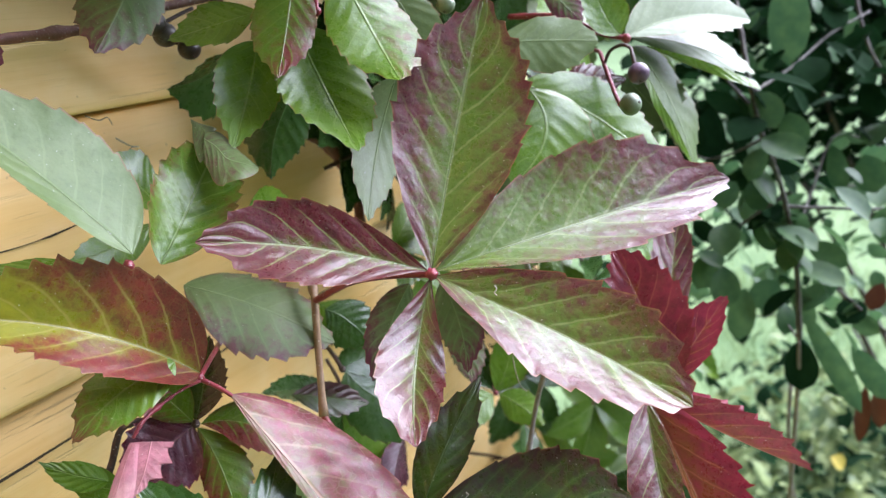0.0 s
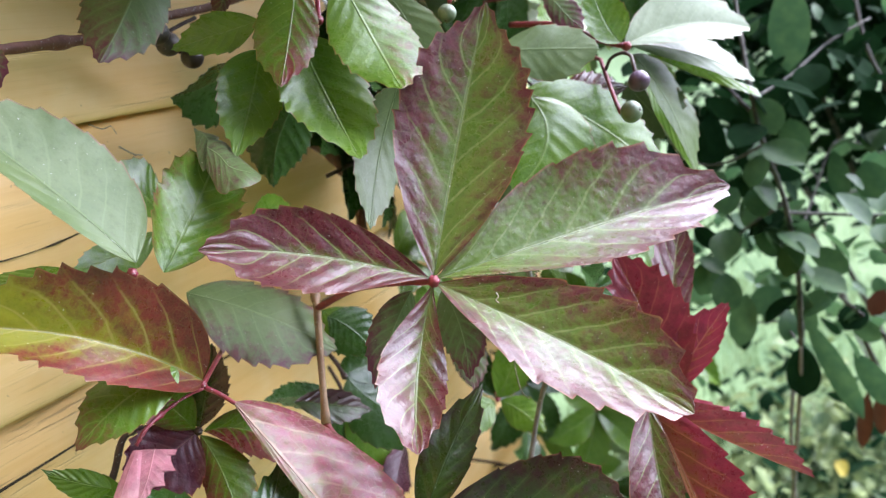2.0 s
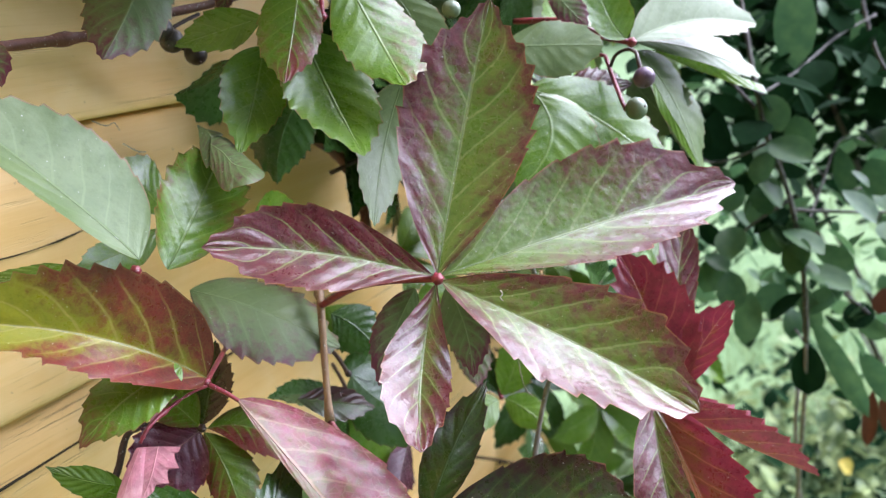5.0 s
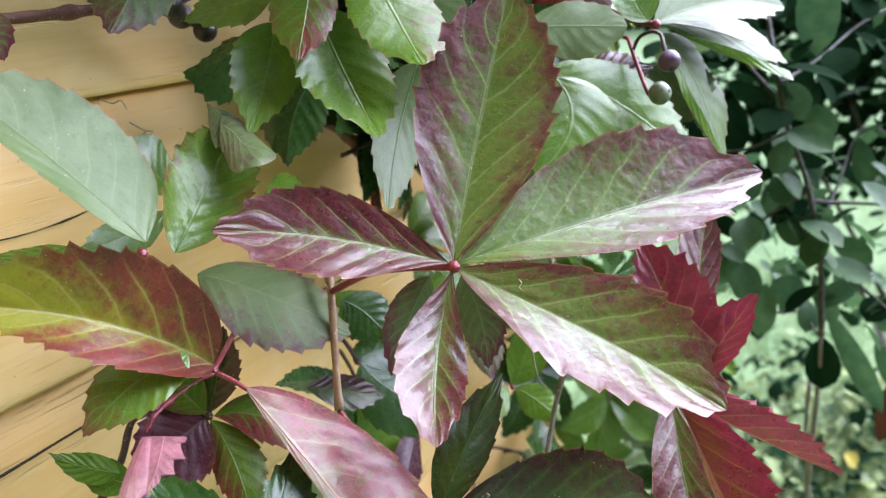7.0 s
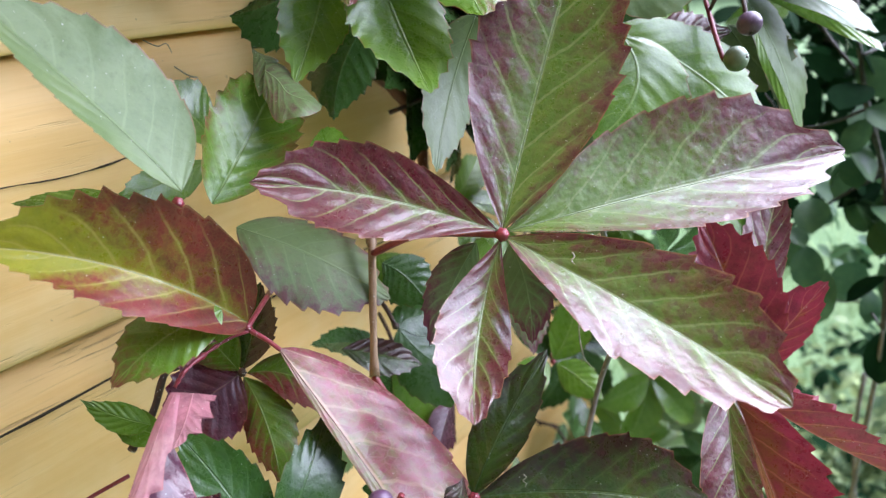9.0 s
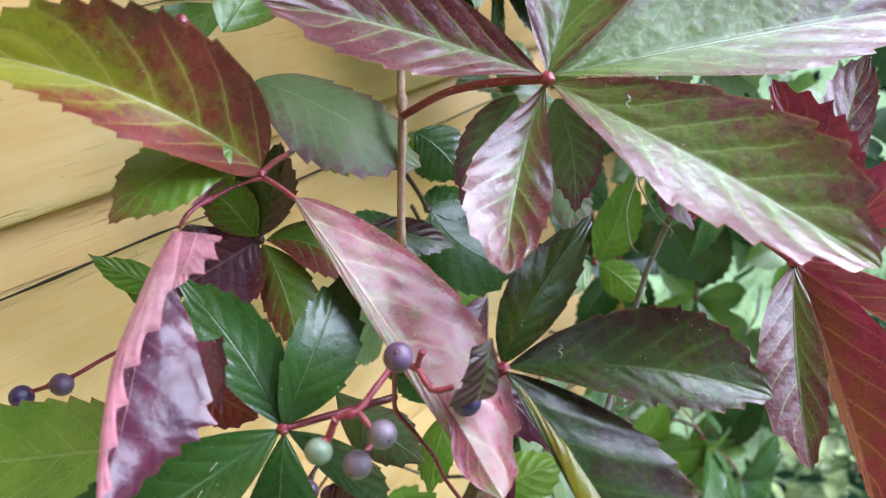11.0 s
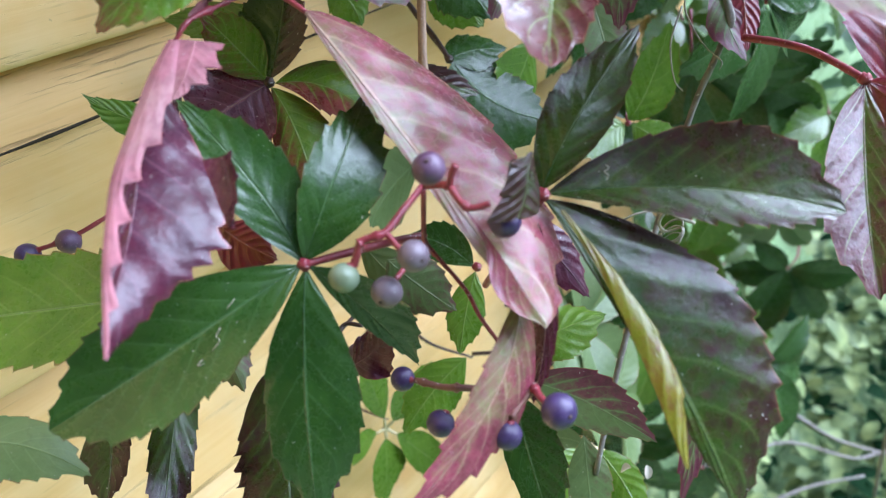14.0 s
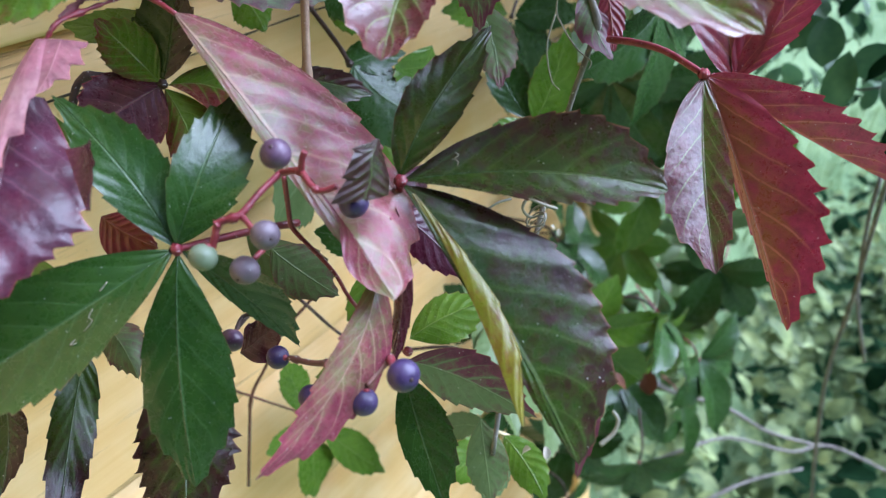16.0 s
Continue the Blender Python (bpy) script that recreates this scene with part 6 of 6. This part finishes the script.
TWIGS = [
    twig([(0.30, 0.95, 0.0), (0.2527, 0.7001, 0.7122), (0.2584, 0.5996, 0.9552), (0.2605, 0.5764, 1.0837), (0.2596, 0.5736, 1.1259)], 0.0024, 0.0014, GREYSTEM),
    twig([(0.2596, 0.5736, 1.1259), (0.2586, 0.5742, 1.1452), (0.2536, 0.5775, 1.1935), (0.2418, 0.5835, 1.2437), (0.2284, 0.5728, 1.2854), (0.2193, 0.5688, 1.3219), (0.2081, 0.5903, 1.3631), (0.1923, 0.6276, 1.4208)], 0.0024, 0.0016),
    twig([(0.2536, 0.5775, 1.1935), (0.2743, 0.5938, 1.1705), (0.2991, 0.6106, 1.1421), (0.3334, 0.6299, 1.1053), (0.3995, 0.6748, 1.0514)], 0.0018, 0.0010),
    twig([(0.2442, 0.5841, 1.2319), (0.2669, 0.5990, 1.2277), (0.2973, 0.6217, 1.2216), (0.3320, 0.6475, 1.2167), (0.3873, 0.6925, 1.2124)], 0.0017, 0.0010),
    twig([(0.2421, 0.5821, 1.2396), (0.2206, 0.5809, 1.2230), (0.1956, 0.5812, 1.1999), (0.1647, 0.5784, 1.1784)], 0.0013, 0.0008),
    twig([(0.2276, 0.5730, 1.2875), (0.2085, 0.5697, 1.2775), (0.1845, 0.5658, 1.2738), (0.1617, 0.5722, 1.2949)], 0.0012, 0.0007),
    twig([(0.2517, 0.5804, 1.2041), (0.2602, 0.6350, 1.2354), (0.2726, 0.6803, 1.2684), (0.3069, 0.7194, 1.2506)], 0.0013, 0.0008),
    twig([(0.2693, 0.7589, 1.4126), (0.2872, 0.7199, 1.3474), (0.3054, 0.7046, 1.3108), (0.3379, 0.6913, 1.2564), (0.3751, 0.6858, 1.1826)], 0.0020, 0.0011),
    twig([(0.2193, 0.5688, 1.3219), (0.2402, 0.6232, 1.3328), (0.2634, 0.6822, 1.3520), (0.2900, 0.7285, 1.3650)], 0.0013, 0.0008),
    twig([(0.2226, 0.5771, 1.3059), (0.1891, 0.6058, 1.3376), (0.1668, 0.6302, 1.3723), (0.1508, 0.6626, 1.4176)], 0.0013, 0.0008),
    twig([(0.3158, 0.8649, 1.1961), (0.2821, 0.8277, 1.1863), (0.2513, 0.7939, 1.2120), (0.2229, 0.7963, 1.2638)], 0.0012, 0.0007),
    twig([(0.2588, 0.5731, 1.1260), (0.2421, 0.6072, 1.1287), (0.2234, 0.6177, 1.1217), (0.2028, 0.6308, 1.1245)], 0.0010, 0.0006),
    twig([(0.2917, 0.7416, 1.0765), (0.3129, 0.6961, 1.0530), (0.3321, 0.6752, 1.0324), (0.3586, 0.6592, 1.0128)], 0.0010, 0.0006),
]


def oval_leaf_data(length, width, fold, bend):
    """A small oval leaf along +y, folded at the midrib and bent down to the tip."""
    verts, faces, n = [], [], 7
    for i in range(n):
        s = i / (n - 1)
        w = width * (s**0.75 * (1 - s) ** 0.6) / 0.43 if 0 < s < 1 else 0.0
        for c in (-1.0, -0.5, 0.0, 0.5, 1.0):
            verts.append((w * c, length * s, fold * w * abs(c) - bend * length * s * s))
    for i in range(n - 1):
        for j in range(4):
            a = i * 5 + j
            faces.append((a, a + 1, a + 6, a + 5))
    return verts, faces


def leaf_mesh(name, data, material):
    me = bpy.data.meshes.new(name)
    me.from_pydata(data[0], [], data[1])
    me.polygons.foreach_set("use_smooth", [True] * len(me.polygons))
    me.materials.append(material)
    return me


KINDS = [
    leaf_mesh("shrub_leaf", oval_leaf_data(0.034, 0.0125, 0.25, 0.15), SHRUB),
    leaf_mesh("shrub_leaf", oval_leaf_data(0.028, 0.0115, 0.1, 0.3), SHRUB),
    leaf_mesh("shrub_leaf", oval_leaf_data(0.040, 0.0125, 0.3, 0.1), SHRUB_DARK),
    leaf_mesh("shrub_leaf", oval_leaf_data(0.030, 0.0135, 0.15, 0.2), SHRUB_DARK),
    leaf_mesh("shrub_leaf", oval_leaf_data(0.030, 0.010, 0.35, 0.2), SHRUB_RUST),
]


def leaf_pose(p, rng, droop=0.5):
    w = rng.uniform(0, 2 * math.pi)
    d = Vector((math.cos(w), math.sin(w), -droop * rng.uniform(0.2, 2.2))).normalized()
    up = Vector((rng.uniform(-0.5, 0.5), rng.uniform(-0.5, 0.5), 1.0))
    x = d.cross(up).normalized()
    z = x.cross(d)
    m = Matrix((x, d, z)).transposed().to_4x4()
    m.translation = p
    return m @ Matrix.Scale(rng.uniform(0.6, 1.15), 4)


# the leaves that hang free in front: foot, tip, half width, material (SHRUB_DARK has shade put into its green), fold
HANGING = [
    ((0.215, 0.601, 1.155), (0.213, 0.584, 1.112), 0.0125, SHRUB, 0.2),
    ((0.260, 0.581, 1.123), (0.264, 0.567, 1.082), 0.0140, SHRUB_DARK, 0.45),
    ((0.260, 0.599, 1.139), (0.310, 0.597, 1.051), 0.01, SHRUB, 0.25),
    ((0.296, 0.610, 1.108), (0.329, 0.612, 1.060), 0.011, SHRUB, 0.2),
    ((0.250, 0.587, 1.173), (0.269, 0.583, 1.131), 0.0085, SHRUB, 0.2),
    ((0.309, 0.626, 1.065), (0.308, 0.608, 1.018), 0.0065, SHRUB_RUST, 0.4),
    ((0.318, 0.631, 1.064), (0.323, 0.621, 1.028), 0.0075, SHRUB_RUST, 0.3),
    ((0.315, 0.639, 1.154), (0.307, 0.627, 1.134), 0.0085, SHRUB_RUST, 0.2),
    ((0.221, 0.581, 1.220), (0.245, 0.587, 1.197), 0.012, SHRUB, 0.2),
    ((0.259, 0.596, 1.200), (0.291, 0.608, 1.178), 0.0105, SHRUB, 0.2),
    ((0.239, 0.617, 1.157), (0.224, 0.601, 1.137), 0.015, SHRUB, 0.1),
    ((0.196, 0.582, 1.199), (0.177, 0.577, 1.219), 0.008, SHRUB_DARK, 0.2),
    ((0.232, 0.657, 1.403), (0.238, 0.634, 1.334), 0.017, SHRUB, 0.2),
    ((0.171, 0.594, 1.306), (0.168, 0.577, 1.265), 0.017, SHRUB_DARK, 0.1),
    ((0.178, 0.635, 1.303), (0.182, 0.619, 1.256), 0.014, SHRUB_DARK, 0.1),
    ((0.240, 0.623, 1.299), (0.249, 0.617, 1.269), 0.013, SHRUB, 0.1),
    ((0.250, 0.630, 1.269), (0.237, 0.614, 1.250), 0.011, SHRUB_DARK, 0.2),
    ((0.270, 0.677, 1.262), (0.281, 0.668, 1.221), 0.0095, SHRUB, 0.2),
    ((0.294, 0.688, 1.251), (0.306, 0.683, 1.218), 0.015, SHRUB, 0.1),
    ((0.207, 0.595, 1.248), (0.192, 0.579, 1.232), 0.012, SHRUB, 0.2),
    ((0.211, 0.595, 1.241), (0.226, 0.593, 1.212), 0.011, SHRUB, 0.2),
    ((0.192, 0.588, 1.190), (0.182, 0.571, 1.161), 0.013, SHRUB, 0.2),
    ((0.290, 0.606, 1.139), (0.316, 0.614, 1.119), 0.009, SHRUB, 0.2),
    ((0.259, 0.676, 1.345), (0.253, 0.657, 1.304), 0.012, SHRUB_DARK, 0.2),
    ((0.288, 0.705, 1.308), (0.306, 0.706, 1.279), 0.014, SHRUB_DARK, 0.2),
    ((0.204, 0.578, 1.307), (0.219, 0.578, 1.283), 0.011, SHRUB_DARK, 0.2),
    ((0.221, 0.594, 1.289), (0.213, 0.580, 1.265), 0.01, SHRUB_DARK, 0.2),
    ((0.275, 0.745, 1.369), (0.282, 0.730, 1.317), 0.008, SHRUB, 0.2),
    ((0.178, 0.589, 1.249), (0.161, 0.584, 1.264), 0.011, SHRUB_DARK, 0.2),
    ((0.195, 0.604, 1.259), (0.180, 0.588, 1.242), 0.012, SHRUB, 0.2),
    ((0.305, 0.643, 1.214), (0.317, 0.640, 1.187), 0.009, SHRUB, 0.2),
]
base = Vector((0.30, 0.95, 0.0))
for foot, tip, half, material, fold in HANGING:
    foot, tip = Vector(foot), Vector(tip)
    ob = new("leaf", leaf_mesh("leaf", oval_leaf_data((tip - foot).length, half, fold, 0.08), material))
    ob.parent = shrub
    d = (tip - foot).normalized()
    z = (Vector((0.15, -1.0, 0.45)) - d * d.dot(Vector((0.15, -1.0, 0.45)))).normalized()
    m = Matrix((d.cross(z), d, z)).transposed().to_4x4()
    m.translation = foot - base
    ob.matrix_basis = m
rng = np.random.default_rng(21)
for line in TWIGS[1:]:
    for k in range(11):
        p = line[rng.integers(2, len(line))] + rng.normal(0, 0.012, 3)
        if p[2] < 1.14:
            continue
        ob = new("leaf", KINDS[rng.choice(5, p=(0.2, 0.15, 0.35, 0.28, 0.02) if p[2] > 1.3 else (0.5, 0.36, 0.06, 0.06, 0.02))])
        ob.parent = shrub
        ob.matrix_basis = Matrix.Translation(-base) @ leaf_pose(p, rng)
# the dense top of the shrub, mostly leaves with shade put into their colour
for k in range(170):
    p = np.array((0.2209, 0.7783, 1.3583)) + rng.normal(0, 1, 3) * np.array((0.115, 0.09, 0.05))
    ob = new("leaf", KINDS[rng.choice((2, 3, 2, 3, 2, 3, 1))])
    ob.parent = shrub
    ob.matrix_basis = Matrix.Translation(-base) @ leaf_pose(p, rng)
# the side of the shrub towards the open garden
for k in range(110):
    p = np.array((0.1739, 0.9007, 1.0517)) + rng.normal(0, 1, 3) * np.array((0.085, 0.10, 0.055))
    ob = new("leaf", KINDS[rng.choice((0, 1, 2, 0, 3, 1))])
    ob.parent = shrub
    ob.matrix_basis = Matrix.Translation(-base) @ leaf_pose(p, rng)
# looser leaves lower down on the side twigs
for k in range(50):
    p = np.array((0.1541, 0.8273, 1.0948)) + rng.normal(0, 1, 3) * np.array((0.10, 0.07, 0.045))
    ob = new("leaf", KINDS[rng.choice((0, 1, 2, 0, 1, 1))])
    ob.parent = shrub
    ob.matrix_basis = Matrix.Translation(-base) @ leaf_pose(p, rng)


# ---- a bush behind the shrub, shade put into its leaf colour ----
bush = thing("bush", (0.62, 1.35, 0.0), "leafy bush behind the open shrub, its leaves coloured dark to stand for shade", "bush")
for k, top in enumerate(((0.0394, 1.3680, 1.3383), (0.1721, 1.3906, 1.3439), (0.2907, 1.3844, 1.2982), (0.1090, 1.4270, 1.2194), (0.3622, 1.4578, 1.2134))):
    foot = np.array((0.62 + 0.02 * k, 1.35 - 0.01 * k, 0.0))
    stalk("branch", [foot, 0.5 * (foot + np.array(top)) + np.array((0.03, 0.02, 0.0)), top], 0.009, 0.003, TWIG, bush, wobble=0.1)


def crown_places(rng):
    for k in range(1500):
        a = np.array((-0.0252, 1.3527, 1.4021)) + rng.uniform(0, 1) * (np.array((0.4162, 1.4630, 1.3002)) - np.array((-0.0252, 1.3527, 1.4021)))
        low = rng.uniform(0, 1) ** 1.6
        yield a + np.array((0.0, 0.0, 0.06 - 0.34 * low)) + rng.normal(0, 0.05, 3)


def scatter_data(data, places, seed, size, droop):
    rng = np.random.default_rng(seed)
    v0, f0 = np.array(data[0]), data[1]
    verts, faces = [], []
    for p in places(rng):
        m = np.array(leaf_pose((0, 0, 0), rng, droop).to_3x3()) * rng.uniform(*size)
        k = len(verts) * len(v0)
        verts.append(v0 @ m.T + p)
        faces += [tuple(i + k for i in f) for f in f0]
    return np.concatenate(verts), faces


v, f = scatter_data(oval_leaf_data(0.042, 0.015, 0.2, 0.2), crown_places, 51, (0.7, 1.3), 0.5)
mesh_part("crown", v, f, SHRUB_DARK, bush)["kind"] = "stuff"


# ---- undergrowth and grass ----
def scatter(name, data, material, places, seed, size, label, category, droop=0.3):
    verts, faces = scatter_data(data, places, seed, size, droop)
    ob = mesh_part(name, verts, faces, material)
    return tagged(ob, label, category, kind="stuff")


def weed_places(rng):
    for k in range(420):
        x, y = rng.uniform(0.0, 1.7), rng.uniform(0.72, 2.4)
        tall = rng.uniform(0.15, 0.55) * (1.0 if y < 1.7 else 0.6)
        lean = rng.normal(0, 0.12, 2)
        for j in range(14):
            h = rng.uniform(0.25, 1.0)
            yield np.array((x + lean[0] * h, y + lean[1] * h, tall * h)) + rng.normal(0, 0.03, 3)


scatter("undergrowth", oval_leaf_data(0.045, 0.015, 0.2, 0.25), WEED, weed_places, 31, (0.5, 1.6), "tangled pale green weeds beyond the house corner", "weeds")


# leaves in near-black green paint the dark gaps between the weeds
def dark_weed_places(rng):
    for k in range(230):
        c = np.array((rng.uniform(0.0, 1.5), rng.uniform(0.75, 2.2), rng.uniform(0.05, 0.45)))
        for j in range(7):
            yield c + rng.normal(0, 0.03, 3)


scatter("undergrowth", oval_leaf_data(0.05, 0.015, 0.2, 0.2), SHRUB_DARK, dark_weed_places, 32, (0.6, 1.5), "leafy weeds coloured dark for the shade among the grass", "weeds")


def grass_data(seed, count, box, tall):
    rng = np.random.default_rng(seed)
    x, y = rng.uniform(box[0], box[1], count), rng.uniform(box[2], box[3], count)
    h, w = rng.uniform(0.4, 1.0, count) * tall, rng.uniform(0, 2 * math.pi, count)
    lean = rng.uniform(0.1, 0.9, count) * h
    dx, dy = np.cos(w), np.sin(w)
    half = 0.0022 + 0.004 * tall
    rows = []
    for f, g in ((0.0, 1.0), (0.55, 0.8), (1.0, 0.0)):
        cx, cy, cz = x + dx * lean * f * f, y + dy * lean * f * f, h * f * (1 - 0.25 * f)
        rows.append(np.stack([cx - dy * half * g, cy + dx * half * g, cz], 1))
        rows.append(np.stack([cx + dy * half * g, cy - dx * half * g, cz], 1))
    verts = np.stack(rows, 1).reshape(-1, 3)
    faces = []
    for k in range(count):
        i = 6 * k
        faces += [(i, i + 1, i + 3, i + 2), (i + 2, i + 3, i + 5, i + 4)]
    return verts, faces


for seed, count, box, tall in ((41, 16000, (-0.6, 3.0, 0.6, 3.6), 0.12), (42, 22000, (-3.0, 6.0, 3.4, 10.0), 0.14)):
    v, f = grass_data(seed, count, box, tall)
    tagged(mesh_part("grass", v, f, GRASS), "pale green lawn grass, long and uneven", "grass", kind="stuff")


def dry_twig(points, r0, r1):
    st = thing("dead_twig", points[0], "dry grey twig lying among the weeds", "twig", "dry twigs in the weeds")
    stalk("wood", points, r0, r1, GREYSTEM, st, wobble=0.15, sides=6, n=4)


dry_twig([(0.0703, 0.5759, 0.8142), (0.1140, 0.5979, 0.7777), (0.1640, 0.6413, 0.7424), (0.2090, 0.6739, 0.6989), (0.2570, 0.7427, 0.6402)], 0.0030, 0.0016)
dry_twig([(0.0974, 0.5632, 0.6764), (0.1292, 0.6169, 0.6724), (0.1675, 0.6827, 0.6577), (0.2295, 0.7436, 0.6129), (0.2663, 0.7932, 0.5986), (0.3523, 0.8287, 0.5545)], 0.0022, 0.0018)
dry_twig([(0.1609, 0.6260, 0.5947), (0.2004, 0.6903, 0.5957), (0.2451, 0.7583, 0.5773)], 0.0024, 0.0016)
dry_twig([(0.2496, 0.6719, 1.0322), (0.2499, 0.6651, 0.9858), (0.2579, 0.6687, 0.9066), (0.2772, 0.6827, 0.8287)], 0.0022, 0.0016)


# ---- dry bits and late flowers in the weeds ----
def dry_leaf(p, length, material, label, seed):
    rng = np.random.default_rng(seed)
    st = thing("dry_leaf", p, label, "leaf", "dry leaves in the weeds")
    data = oval_leaf_data(length, 0.38 * length, 0.5, 0.4)
    m = np.array(leaf_pose((0, 0, 0), rng, 0.6).to_3x3())
    mesh_part("curl", [m @ np.array(q) + np.array(p) for q in data[0]], data[1], material, st)


dry_leaf((0.1646, 0.3263, 1.0330), 0.022, SHRUB_RUST, "curled rust-brown leaf hung in the shoots", 3)
dry_leaf((0.1307, 0.4925, 0.8949), 0.035, SHRUB_RUST, "dull rust-brown leaf among the weeds", 5)
dry_leaf((0.1798, 0.2137, 1.0864), 0.0055, DRY, "crumpled cream-white dry leaf on a dead stem", 6)
dry_leaf((0.1844, 0.2180, 1.0870), 0.0055, DRY, "crumpled cream-white dry leaf on a dead stem", 9)
dry_leaf((0.1469, 0.2894, 1.1515), 0.0055, DRY, "crumpled cream-white dry leaf on a dead stem", 11)
dry_leaf((0.1503, 0.2912, 1.1498), 0.0055, DRY, "crumpled cream-white dry leaf on a dead stem", 13)
curl = thing("dead_twig", (0.1770, 0.2920, 1.0158), "dry pale stem end curling over", "twig", "dry twigs in the weeds")
stalk("wood", [(0.1772, 0.2915, 1.0150), (0.1814, 0.2989, 1.0198), (0.1818, 0.3040, 1.0258), (0.1781, 0.3049, 1.0306)], 0.0014, 0.0009, WHISKER, curl)


def bloom_places(rng):
    for k in range(26):
        yield np.array((rng.uniform(0.25, 1.9), rng.uniform(1.3, 2.8), rng.uniform(0.15, 0.55)))


scatter("weed_blossom", oval_leaf_data(0.030, 0.018, 0.3, 0.3), BLOSSOM, bloom_places, 61, (0.6, 1.3), "small yellow weed blossoms in the grass", "flowers")
